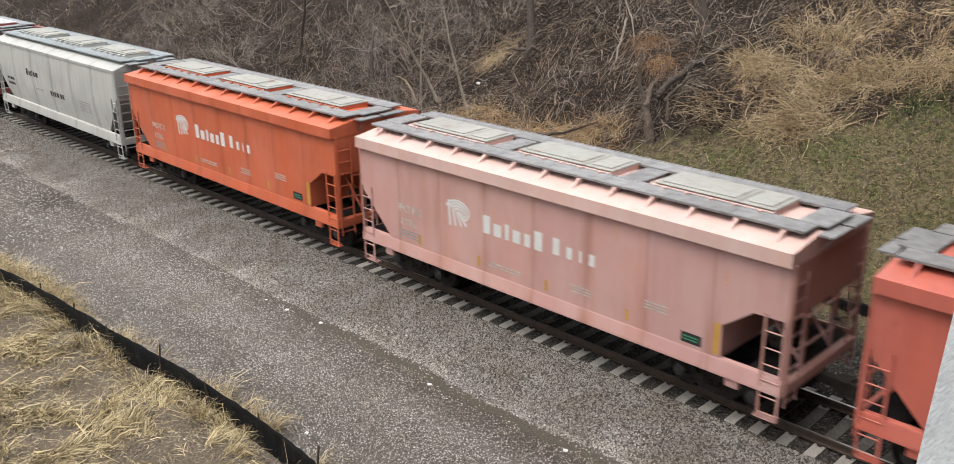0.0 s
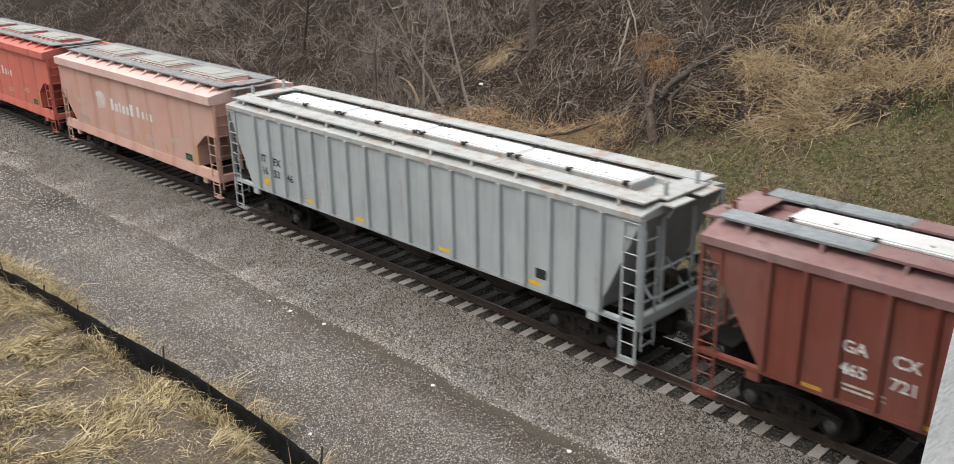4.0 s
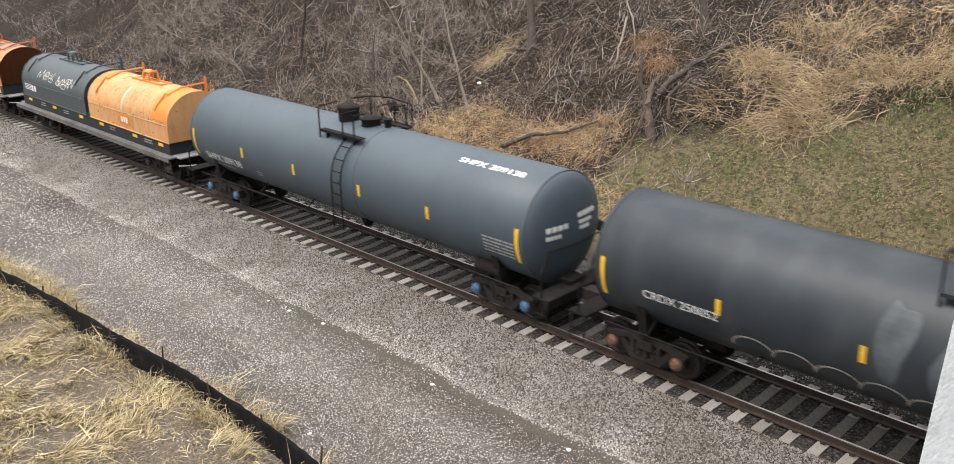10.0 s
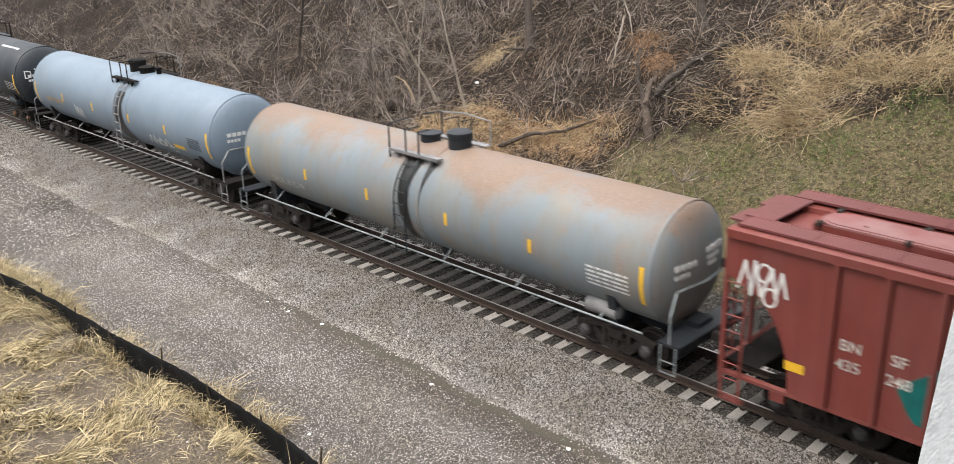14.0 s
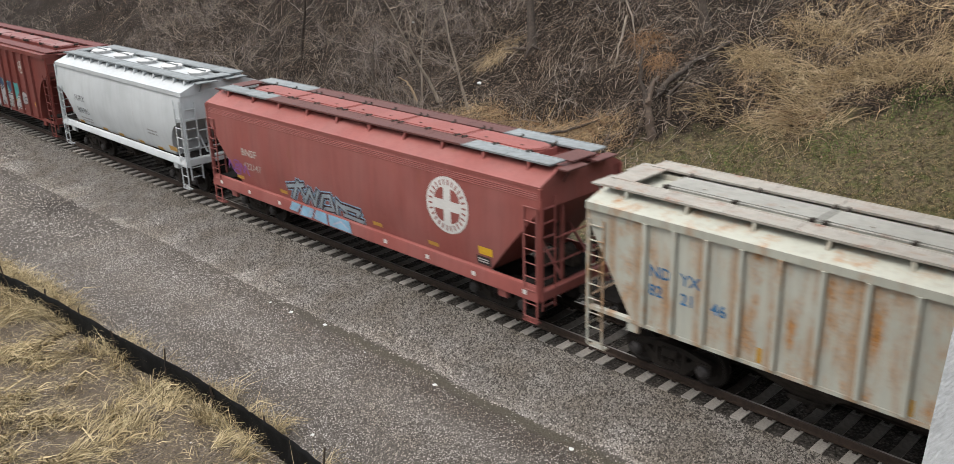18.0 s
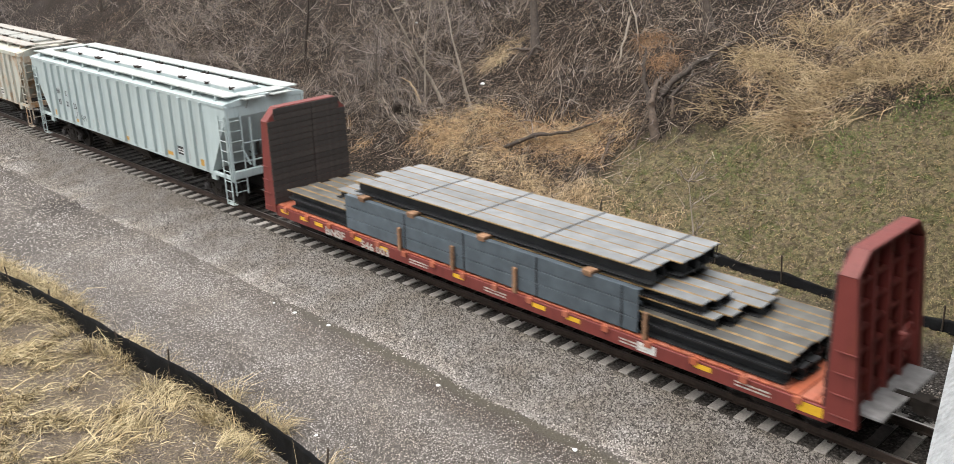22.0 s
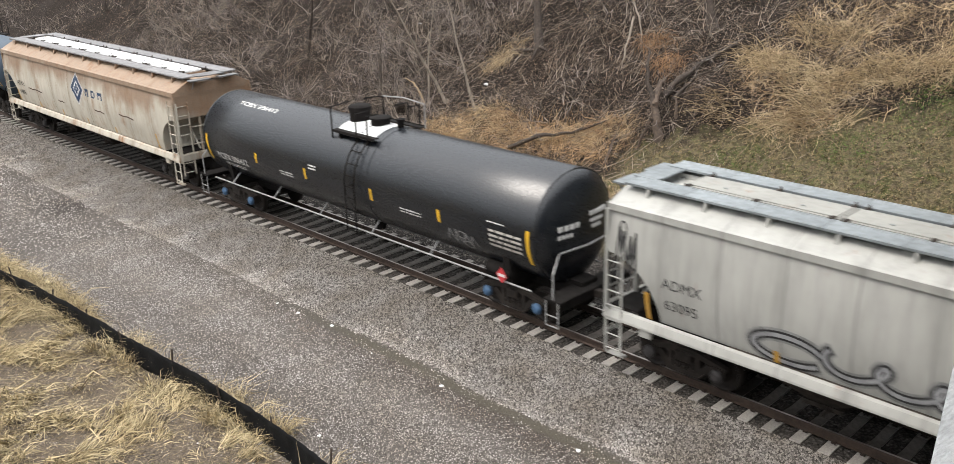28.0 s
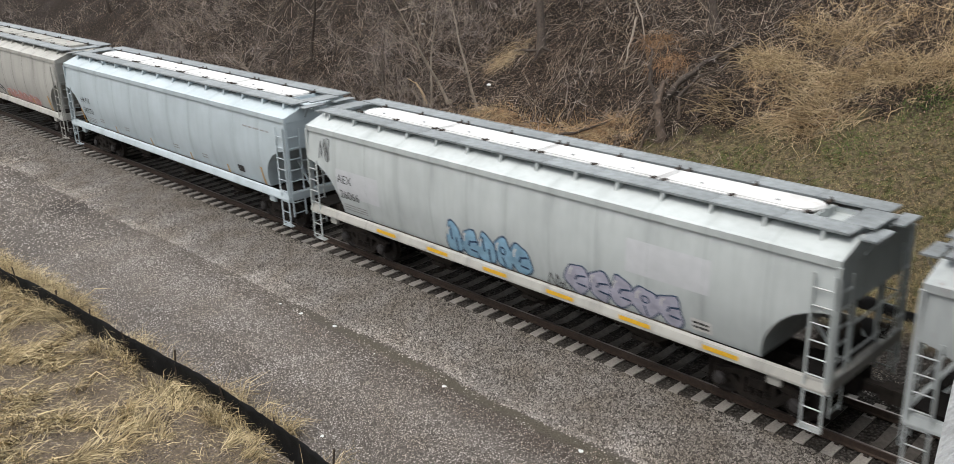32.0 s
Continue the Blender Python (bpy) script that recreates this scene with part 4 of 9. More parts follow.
            for x in (x0 + 0.12, (x0 + x1) / 2, x1 - 0.12):
                for y in (t0 - 0.05, t1 + 0.05):
                    piece("hatch_lock", shared("hatch_lock", lambda: Geo().box(-0.05, 0.05, -0.1, 0.1, -0.05, 0.03, 0.012).tube((0.0, -0.09, 0.0), (0.0, -0.09, 0.07), 0.025, 6).mesh("hatch_lock", DARK_STEEL)), c, pose(x, y, zr + 0.135, 0, 0, 0 if y < 0 else 180))
            for u in (0.25, 0.75):
                part("hatch_knob", Geo().tube((x0 + u * (x1 - x0), mid - 0.18, zr + 0.155), (x0 + u * (x1 - x0), mid - 0.18, zr + 0.175), 0.035, 8), walk_mat, c)
    elif top == "round":
        for i in range(5):
            x = -h + 1.35 + i * (L - 2.7) / 4
            hc = Geo().lathe([(zr + 0.02, 0.36), (zr + 0.13, 0.36), (zr + 0.14, 0.42), (zr + 0.18, 0.42), (zr + 0.21, 0.34), (zr + 0.215, 0.05)], "z", 26, (x, 0, 0)).lathe([(zr + 0.02, 0.24), (zr + 0.15, 0.24), (zr + 0.16, 0.28), (zr + 0.185, 0.2)], "z", 20, (x - 0.48, 0.12, 0))
            c = part("hatch_cover", hc, hatch, car, smooth=35)
            part("hatch_lock", Geo().box(x - 0.5, x + 0.5, -0.03, 0.03, zr + 0.21, zr + 0.25), walk_mat, c)
    elif top == "square":
        for i in range(3):
            x = -h + L * (0.19 + 0.31 * i)
            cm = Geo()
            a, b = x - 1.45, x + 1.45
            cm.box(a, b, -0.56, -0.5, zr, zr + 0.15).box(a, b, 0.5, 0.56, zr, zr + 0.15).box(a, a + 0.06, -0.5, 0.5, zr, zr + 0.15).box(b - 0.06, b, -0.5, 0.5, zr, zr + 0.15)
            for y in (-0.62, 0.62):
                for k in range(5):
                    cm.box(a + 0.3 + k * 0.58, a + 0.36 + k * 0.58, y - 0.06, y + 0.06, zr + 0.02, zr + 0.17)
            part("hatch_coaming", cm, coaming or roof, car)
            for k in (0, 1):
                u0, u1 = (a - 0.02, x + 0.62) if k == 0 else (x + 0.65, b + 0.02)
                part("hatch_cover", Geo().box(u0, u1, -0.5, 0.6, zr + 0.16, zr + 0.2, 0.012).box(u0 + 0.12, u1 - 0.12, -0.38, 0.48, zr + 0.2, zr + 0.225, 0.01), hatch, car)
            if i < 2:
                part("cross_walkway", Geo().box(x + 2.02 - 0.3, x + 2.02 + 0.3, -walk_y + 0.31, walk_y - 0.31, zb + 0.004, zb + 0.03), walk_mat, car)
    # side ribs
    if ribs:
        rm = Geo().prism([(-0.07, -w + 0.002), (-0.05, -w - 0.1), (0.05, -w - 0.1), (0.07, -w + 0.002)], "z", zs + 0.02, ze - 0.03).mesh("side_rib", body)
        for i in range(ribs):
            u = 2 * i / (ribs - 1) - 1
            x = rib_off + (h - rib_inset) * ((1 + rib_bend) * u - rib_bend * u ** 3)
            piece("side_rib", rm, car, pose(x, 0, 0))
            piece("side_rib", rm, car, pose(-x, 0, 0, 0, 0, 180))
    if panels:
        for i in range(1, panels):
            x = -h + i * L / panels
            if abs(x) < xe(zs + 0.3):
                g2 = Geo()
                zz = list(np.linspace(zs + 0.02, ze - 0.04, 9))
                for a, b in zip(zz, zz[1:]):
                    g2.add([(x - 0.02, face(a) + 0.002, a), (x + 0.02, face(a) + 0.002, a), (x + 0.02, face(b) + 0.002, b), (x - 0.02, face(b) + 0.002, b), (x, face(a) - 0.007, a), (x, face(b) - 0.007, b)],
                           [(0, 4, 5, 3), (4, 1, 2, 5)])
                part("weld_seam", g2, body, car)
    # sills, end frames, ladders
    for s in (-1, 1):
        y = s * (w - 0.02)
        cross = [(y - s * 0.08, sb), (y + s * 0.07, sb), (y + s * 0.07, sb + 0.05), (y + s * 0.03, zs - 0.03), (y + s * 0.02, zs), (y - s * 0.08, zs + 0.02)]
        if ribs:
            cross = [(y - s * 0.08, sb), (y + s * 0.03, sb), (y + s * 0.03, zs), (y - s * 0.08, zs + 0.02)]
        part("side_sill", Geo().prism(cross, "x", -h - 0.03, h + 0.03), sill, car)
        part("end_sill", Geo().box(s * (h - 0.02) - 0.1, s * (h - 0.02) + 0.1, -w + 0.05, w - 0.05, sb, sb + 0.27, 0.02), sill, car)
        part("end_platform", Geo().box(s * (h - 0.45) - 0.4, s * (h - 0.45) + 0.36, -w + 0.12, w - 0.12, sb + 0.27, sb + 0.31), UNDER, car)
    part("center_sill", Geo().box(-h - 0.05, h + 0.05, -0.32, 0.32, 0.72, 1.16), UNDER, car)
    for sx in (-1, 1):
        for sy in (-1, 1):
            X, Y = sx * h, sy * (w - 0.05)
            part("corner_post", Geo().box(X - 0.05, X + 0.05, Y - 0.04, Y + 0.04, 1.25, ze), frame_mat, car)
            part("inner_post", Geo().box(X - sx * 0.1 - 0.04, X - sx * 0.1 + 0.04, sy * 0.62 - 0.04, sy * 0.62 + 0.04, 1.3, zc + 0.6), frame_mat, car)
            ladder(car, frame_mat, X - (0.5 if sx > 0 else 0.02) + (0.05 if sx > 0 else 0.07), sy * (w + 0.03), 0.42, (ze - 0.6) if sx > 0 and lace else zc - 0.35)
            ladder(car, frame_mat, X + sx * 0.06, sy * (w - 0.08) - (0.46 if sy > 0 else 0.0), 0.75, ze - 1.0, 90, 0.46)
        g3 = Geo()
        for z in (1.9, 2.55):
            g3.tube((sx * (h + 0.05), -w + 0.6, z), (sx * (h + 0.05), w - 0.1, z), 0.022)
        g3.tube((sx * (h - 0.1), -0.62, 1.35), (sx * (h - 0.9), -0.62, 2.3), 0.04).tube((sx * (h - 0.1), 0.62, 1.35), (sx * (h - 0.9), 0.62, 2.3), 0.04)
        part("end_rail", g3, frame_mat, car)
        part("brake_pipe", Geo().path([(sx * (h - 0.2), -0.4, 1.33), (sx * (h - 0.25), -0.4, 1.9), (sx * (h - 0.8), -0.35, 2.0)], 0.025, 5), DARK_STEEL, car)
        part("slope_brace", Geo().box(sx * (h - 0.75) - 0.05, sx * (h - 0.75) + 0.05, -0.05, 0.05, sb + 0.3, zc - 0.2), DARK_STEEL, car)
        part("control_valve", Geo().box(sx * (h - 0.5) - 0.16, sx * (h - 0.5) + 0.16, 0.1, 0.5, sb + 0.31, sb + 0.68, 0.03), DARK_STEEL, car)
        part("step", Geo().box(sx * (h - 0.3) - 0.24, sx * (h - 0.3) + 0.24, -w - 0.02, -w + 0.14, 0.38, 0.41), frame_mat, car)
        coupler(car, sx * h, sx)
        bogie(car, sx * (h - truck_in), rusty)
        part("side_bracket", Geo().box(sx * (h - truck_in + 0.65) - 0.16, sx * (h - truck_in + 0.65) + 0.16, -w + 0.0, -w + 0.12, sb - 0.22, sb + 0.01, 0.02), sill, car)
    brake_wheel(car, DARK_STEEL, h + 0.2, 0.35, 2.1)
    part("air_reservoir", Geo().lathe([(-0.55, 0.1), (-0.5, 0.2), (0.5, 0.2), (0.55, 0.1)], "y", 14, (h - 0.75, 0, 1.62)), DARK_STEEL, car, smooth=40)
    part("brake_cylinder", Geo().lathe([(-0.3, 0.12), (-0.26, 0.17), (0.2, 0.17), (0.25, 0.06), (0.6, 0.04)], "x", 12, (-h + 0.8, 0.35, 1.6)), UNDER, car, smooth=40)
    # discharge chutes
    inn = h - truck_in - 1.35
    for i in range(chutes):
        a, b = -inn + 2 * inn * i / chutes, -inn + 2 * inn * (i + 1) / chutes
        m = (a + b) / 2
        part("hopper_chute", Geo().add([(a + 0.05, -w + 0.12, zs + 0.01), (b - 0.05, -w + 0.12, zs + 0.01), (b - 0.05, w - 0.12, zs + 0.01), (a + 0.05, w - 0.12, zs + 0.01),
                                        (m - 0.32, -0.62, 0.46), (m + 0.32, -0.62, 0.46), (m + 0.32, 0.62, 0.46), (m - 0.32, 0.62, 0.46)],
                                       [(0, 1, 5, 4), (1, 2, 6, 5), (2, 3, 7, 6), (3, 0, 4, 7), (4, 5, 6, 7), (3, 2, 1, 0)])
             .box(m - 0.42, m + 0.42, -0.66, 0.66, 0.36, 0.46).tube((m + 0.2, -1.0, 0.42), (m + 0.2, 1.0, 0.42), 0.04), DARK_STEEL, car)
    return car, face


# ---- tank cars ----
def tank(name, label, xc, half, shell, R=1.5, zc=2.62, frame_mat=UNDER, side_rail=True, rail_mat=None, mid=0.3, valve=-0.5, man=0.6, rung=0.4, ladder_mat=None, rusty=False, platform_mat=None, bars_x=(), bar_h=0.36, end_mat=WHITE, cap=None):
    car = new_car(name, label, "tank car", xc)
    ladder_mat, platform_mat, rail_mat = ladder_mat or frame_mat, platform_mat or frame_mat, rail_mat or frame_mat
    prof = [(-half - 0.42, 0.02), (-half - 0.4, 0.35 * R), (-half - 0.33, 0.62 * R), (-half - 0.22, 0.82 * R), (-half - 0.1, 0.945 * R), (-half, R)]
    prof += [(-half * k, R) for k in (0.66, 0.33)] + [(-0.02, R), (0.02, R)] + [(half * k, R) for k in (0.33, 0.66)]
    prof += [(-a, r) for a, r in reversed(prof[:6])]
    part("barrel", Geo().lathe(prof, "x", 56, (0, 0, zc)), shell, car, smooth=50)
    for s in (-1, 1):
        part("weld_band", Geo().lathe([(s * half - 0.03, R), (s * half - 0.03, R + 0.008), (s * half + 0.03, R + 0.008), (s * half + 0.03, R)], "x", 56, (0, 0, zc)), shell, car, smooth=30)

    for x in (rung - 0.42, rung + 0.62):
        part("jacket_band", Geo().lathe([(x - 0.05, R), (x - 0.05, R + 0.012), (x + 0.05, R + 0.012), (x + 0.05, R)], "x", 56, (0, 0, zc)), shell, car, smooth=30)

    def face(z):
        k = max(-0.999, min(0.999, (z - zc) / R))
        return -R * math.sqrt(1 - k * k)
    # dome, valves and platform on top
    zt = zc + R
    part("manway", Geo().lathe([(zt - 0.06, 0.3), (zt + 0.16, 0.3), (zt + 0.17, 0.34), (zt + 0.22, 0.34), (zt + 0.25, 0.2)], "z", 22, (man, 0, 0)), frame_mat, car, smooth=35)
    if valve is not None:
        part("valve_housing", Geo().lathe([(zt - 0.06, 0.33), (zt + 0.3, 0.33), (zt + 0.31, 0.36), (zt + 0.42, 0.36), (zt + 0.46, 0.3)], "z", 24, (valve, 0, 0)), frame_mat, car, smooth=35)
    part("relief_valve", Geo().lathe([(zt - 0.05, 0.1), (zt + 0.2, 0.1), (zt + 0.2, 0.14), (zt + 0.26, 0.14)], "z", 12, (mid + 0.95, 0.1, 0)), frame_mat, car)
    x0, x1 = mid - 1.0, mid + 1.0
    for s in (-1, 1):
        part("platform", Geo().box(x0, x1, s * 0.93 - 0.12, s * 0.93 + 0.12, zt - 0.17, zt - 0.14).box(x0, x1, s * 1.04 - 0.012, s * 1.04 + 0.012, zt - 0.2, zt - 0.12)
             .box(x0 + 0.3, x0 + 0.36, s * 0.95 - 0.05, s * 0.95 + 0.05, zt - 0.45, zt - 0.14).box(x1 - 0.36, x1 - 0.3, s * 0.95 - 0.05, s * 0.95 + 0.05, zt - 0.45, zt - 0.14), platform_mat, car, "narrow grated platform")
        for line in ([(x0, s * 1.02, zt - 0.4), (x0, s * 1.02, zt + 0.55), (x0, s * 0.3, zt + 0.6)],
                     [(rung - 0.26, s * 1.02, zt - 0.3), (rung - 0.26, s * 1.02, zt + 0.5), (rung - 0.26, s * 0.5, zt + 0.5)],
                     [(rung + 0.28, s * 1.02, zt - 0.3), (rung + 0.28, s * 1.02, zt + 0.5), (rung + 0.28, s * 0.6, zt + 0.5)]):
            part("handrail", Geo().path(line, 0.027), frame_mat, car)
    part("top_rail", Geo().path([(x0, 1.02, zt + 0.55), (mid, 1.05, zt + 0.62), (x1, 1.02, zt + 0.55), (x1, 1.02, zt - 0.2)], 0.022), rail_mat, car)
    # ladders bent round the shell
    for s in (-1, 1):
        g = Geo()
        for k in (-0.23, 0.23):
            pts = []
            for z in np.linspace(1.0, zt - 0.2, 12):
                y = R * math.sqrt(max(0, 1 - ((max(z, zc) - zc) / R) ** 2)) + 0.12
                pts.append((rung + k, s * y, z))
            g.path(pts, 0.024, 5)
        for z in np.arange(1.08, zt - 0.25, 0.34):
            y = R * math.sqrt(max(0, 1 - ((max(z, zc) - zc) / R) ** 2)) + 0.12
            g.tube((rung - 0.23, s * y, z), (rung + 0.23, s * y, z), 0.018, 5)
        g.tube((rung, s * (R - 0.05), zc), (rung, s * (R + 0.12), zc), 0.02, 5)
        part("ladder", g, ladder_mat, car)
    # underframe
    e = half + 0.55
    inn = half - 1.15
    for s in (-1, 1):
        part("stub_sill", Geo().box(s * (half - 1.1) - 1.7, s * (half - 1.1) + 1.7, -0.3, 0.3, 0.72, 1.16), frame_mat, car)
        part("saddle", Geo().prism([(-1.15, 0.86), (1.15, 0.86), (1.28, zc - 0.75), (0.98, zc - 1.12), (0, zc - R + 0.01), (-0.98, zc - 1.12), (-1.28, zc - 0.75)], "x", s * inn - 0.12, s * inn + 0.12), frame_mat, car)
        part("end_platform", Geo().box(s * e - 0.28, s * e + 0.28, -1.42, 1.42, 0.98, 1.04).box(s * (e + 0.2) - 0.06, s * (e + 0.2) + 0.06, -1.42, 1.42, 0.78, 1.02), frame_mat, car)
        for sy in (-1, 1):
            part("end_handrail", Geo().path([(s * e, sy * 1.38, 1.0), (s * e, sy * 1.38, 1.72), (s * (e - 0.12), sy * 1.0, 2.1)], 0.024), rail_mat, car)
            g = Geo()
            for z in (0.32, 0.6):
                g.box(s * e - 0.2, s * e + 0.2, sy * 1.42 - 0.015, sy * 1.42 + 0.015, z, z + 0.025)
            for x in (-0.2, 0.2):
                g.box(s * e + x - 0.015, s * e + x + 0.015, sy * 1.42 - 0.012, sy * 1.42 + 0.012, 0.32, 1.0)
            part("sill_step", g, rail_mat, car)
        part("head_rail", Geo().path([(s * (half + 0.42), -0.95, 2.1), (s * (half + 0.52), 0, 2.1), (s * (half + 0.42), 0.95, 2.1)], 0.024), rail_mat, car)
        coupler(car, s * (e + 0.2), s, 0.62)
        bogie(car, s * inn, rusty, cap)
    part("brake_reservoir", Geo().lathe([(half - 2.0, 0.1), (half - 1.95, 0.2), (half - 1.05, 0.2), (half - 1.0, 0.1)], "x", 14, (0, -1.05, 1.2)), platform_mat, car, smooth=40)
    brake_wheel(car, frame_mat, e + 0.3, 0.5, 1.55)
    if side_rail:
        for s in (-1, 1):
            g = Geo().path([(-half + 0.2, s * 1.35, 1.05), (half - 0.2, s * 1.35, 1.05)], 0.028)
            part("side_handrail", g, rail_mat, car, "long pipe handrail under the barrel")
            for k in np.linspace(-half + 1.4, half - 1.4, 6):
                part("rail_strut", Geo().tube((k, s * 1.35, 1.05), (k, s * 0.95, zc - R + 0.42), 0.024, 5), rail_mat, car)
    part("bottom_outlet", Geo().lathe([(0.55, 0.14), (0.75, 0.2), (zc - R + 0.02, 0.2)], "z", 14, (0.1, 0, 0)).path([(-inn, 0.2, 0.95), (inn, 0.2, 0.95)], 0.03), frame_mat, car)
    # data on the trailing head, each line seated on the dished surface
    for k, (y, z, w_, hh) in enumerate(((-0.95, zc + 0.12, 0.75, 0.13), (-0.95, zc - 0.08, 0.5, 0.1), (0.15, zc + 0.3, 0.75, 0.12), (0.2, zc + 0.12, 0.55, 0.09), (0.25, zc - 0.04, 0.4, 0.09))):
        n = 4
        g = Geo()
        for i in range(n):
            yy = y + w_ * (i + 0.5) / n
            r = math.hypot(yy, z - zc) / R
            x = half + float(np.interp(r, (0, 0.35, 0.62, 0.82, 0.945), (0.42, 0.4, 0.33, 0.22, 0.1)))
            g.box(x - 0.03, x + 0.012, yy - 0.4 * w_ / n, yy + 0.4 * w_ / n, z, z + hh)
        part("head_marking", g, end_mat, car)
    for x in bars_x:
        end = abs(x) > half - 0.7
        plate(car, x - 0.06, 2.18 if not end else 1.75, 0.12, bar_h if not end else 0.95, YELLOW, face, "reflector")
    return car, face


# ---- coil cars ----
def hood(car, x0, x1, skin, trim, seed, frame_skin=None):
    """A coil hood: upright skirts, an arched top, ribs, a lifting frame and guide arms."""
    w, zb, zk = 1.3, 1.68, 2.35
    arc = [(-w, zb), (-w, zk)] + [(-w * math.cos(a), zk + 1.13 * math.sin(a)) for a in np.linspace(0.12, math.pi - 0.12, 17)] + [(w, zk), (w, zb)]
    c = part("hood", Geo().prism(arc, "x", x0, x1), skin, car, smooth=40)
    fs = frame_skin or skin
    for x in (x0 + 0.03, x1 - 0.03):
        part("hood_rim", Geo().prism([(p * 1.012, zb + (q - zb) * 1.012) for p, q in arc], "x", x - 0.03, x + 0.03), skin, c, smooth=40)
    for s in (-1, 1):
        part("hood_seam", Geo().tube((x0, s * (w + 0.004), zk), (x1, s * (w + 0.004), zk), 0.018, 5).tube((x0, s * (w + 0.01), zb), (x1, s * (w + 0.01), zb), 0.025, 5), skin, c)
    m = (x0 + x1) / 2
    top = zk + 1.13
    g = Geo().box(m - 1.3, m + 1.3, -0.24, -0.17, top - 0.06, top + 0.05, 0.008).box(m - 1.3, m + 1.3, 0.17, 0.24, top - 0.06, top + 0.05, 0.008)
    for x in (m - 1.2, m - 0.4, m + 0.4, m + 1.2):
        g.box(x - 0.04, x + 0.04, -0.17, 0.17, top - 0.03, top + 0.03)
    part("lifting_frame", g, fs, c)
    # the bail that a crane's hook takes: two hoops joined by a curved plate
    g = Geo()
    for x in (m - 0.24, m + 0.24):
        g.path([(x, -0.2, top), (x, -0.2, top + 0.3), (x, -0.13, top + 0.4), (x, 0.13, top + 0.4), (x, 0.2, top + 0.3), (x, 0.2, top)], 0.045, 6)
    g.add([(m + sx * 0.24, 0.2 * math.cos(a), top + 0.32 + 0.14 * math.sin(a)) for sx in (-1, 1) for a in np.linspace(0.5, 2.64, 6)],
          [(i, i + 1, i + 7, i + 6) for i in range(5)])
    part("lifting_bail", g, fs, c)
    for x in (x0 + 0.9, x1 - 0.9):
        g = Geo().path([(x, -0.72, top - 0.14), (x, -0.1, top + 0.07), (x, 0.98, top + 0.12)], 0.035, 6)
        g.path([(x - 0.03, -0.72, top - 0.05), (x - 0.16, -1.12, top - 0.5), (x - 0.16, -1.22, top - 0.66)], 0.036, 6)
        g.path([(x, -0.45, top - 0.04), (x + 0.22, -0.75, top - 0.22)], 0.026, 5)
        part("guide_arm", g, fs, c)
        part("guide_post", Geo().box(x - 0.045, x + 0.045, 0.93, 1.02, top - 0.55, top + 0.34, 0.012), fs, c)

    def face(z):
        if z <= zk:
            return -w - 0.001
        k = min(0.99, (z - zk) / 1.13)
        return -w * math.sqrt(1 - k * k) - 0.01
    return c, face


def coil_car(name, label, xc, L, skins, frames, trim):
    car = new_car(name, label, "coil car", xc)
    h = L / 2
    part("trough", Geo().prism([(-1.28, 1.2), (-1.28, 1.8), (1.28, 1.8), (1.28, 1.2), (0.5, 0.8), (-0.5, 0.8)], "x", -h + 0.35, h - 0.35), trim, car)
    for s in (-1, 1):
        part("side_walkway", Geo().box(-h, h, s * 1.4 - 0.16, s * 1.4 + 0.16, 1.14, 1.19).box(-h, h, s * 1.56 - 0.015, s * 1.56 + 0.015, 1.02, 1.2), PLANKING, car, "weathered grey side walkway")
        part("end_walkway", Geo().box(s * (h - 0.05) - 0.36, s * (h - 0.05) + 0.36, -1.23, 1.23, 1.14, 1.19), GALV_OLD, car)
        part("end_frame", Geo().box(s * (h - 0.2) - 0.1, s * (h - 0.2) + 0.1, -1.2, 1.2, 0.85, 1.13), UNDER, car)
        for sy in (-1, 1):
            g = Geo().path([(s * h, sy * 1.5, 1.1), (s * h, sy * 1.5, 0.45), (s * (h - 0.45), sy * 1.5, 0.45), (s * (h - 0.45), sy * 1.5, 1.1)], 0.02, 5)
            part("step", g.path([(s * h, sy * 1.5, 0.75), (s * (h - 0.45), sy * 1.5, 0.75)], 0.02, 5), DARK_STEEL, car)
        part("grab_iron", Geo().path([(s * (h + 0.3), -1.3, 0.9), (s * (h + 0.3), -0.6, 0.8)], 0.02, 5).path([(s * (h + 0.32), 0.5, 1.3), (s * (h + 0.32), 1.2, 1.3)], 0.02, 5), WHITE, car)
        coupler(car, s * (h + 0.1), s, 0.75)
        bogie(car, s * (h - 1.9))
    part("center_sill", Geo().box(-h, h, -0.3, 0.3, 0.7, 1.1), UNDER, car)
    part("cross_bearers", Geo().box(-3.1, -2.9, -1.3, 1.3, 0.9, 1.13).box(-0.1, 0.1, -1.3, 1.3, 0.9, 1.13).box(2.9, 3.1, -1.3, 1.3, 0.9, 1.13), UNDER, car)
    brake_wheel(car, TRUCK, h + 0.1, 0.6, 1.75)
    part("brake_gear", Geo().box(-0.9, -0.3, -1.0, -0.5, 0.62, 0.95, 0.04).lathe([(0.1, 0.15), (0.8, 0.15)], "x", 12, (0.2, -0.8, 0.78)), UNDER, car)
    a, fa = hood(car, -7.15, 0.02, skins[0], trim, 1, frames[0])
    b, fb = hood(car, 0.4, 7.5, skins[1], trim, 2, frames[1])
    return car, a, fa, b, fb


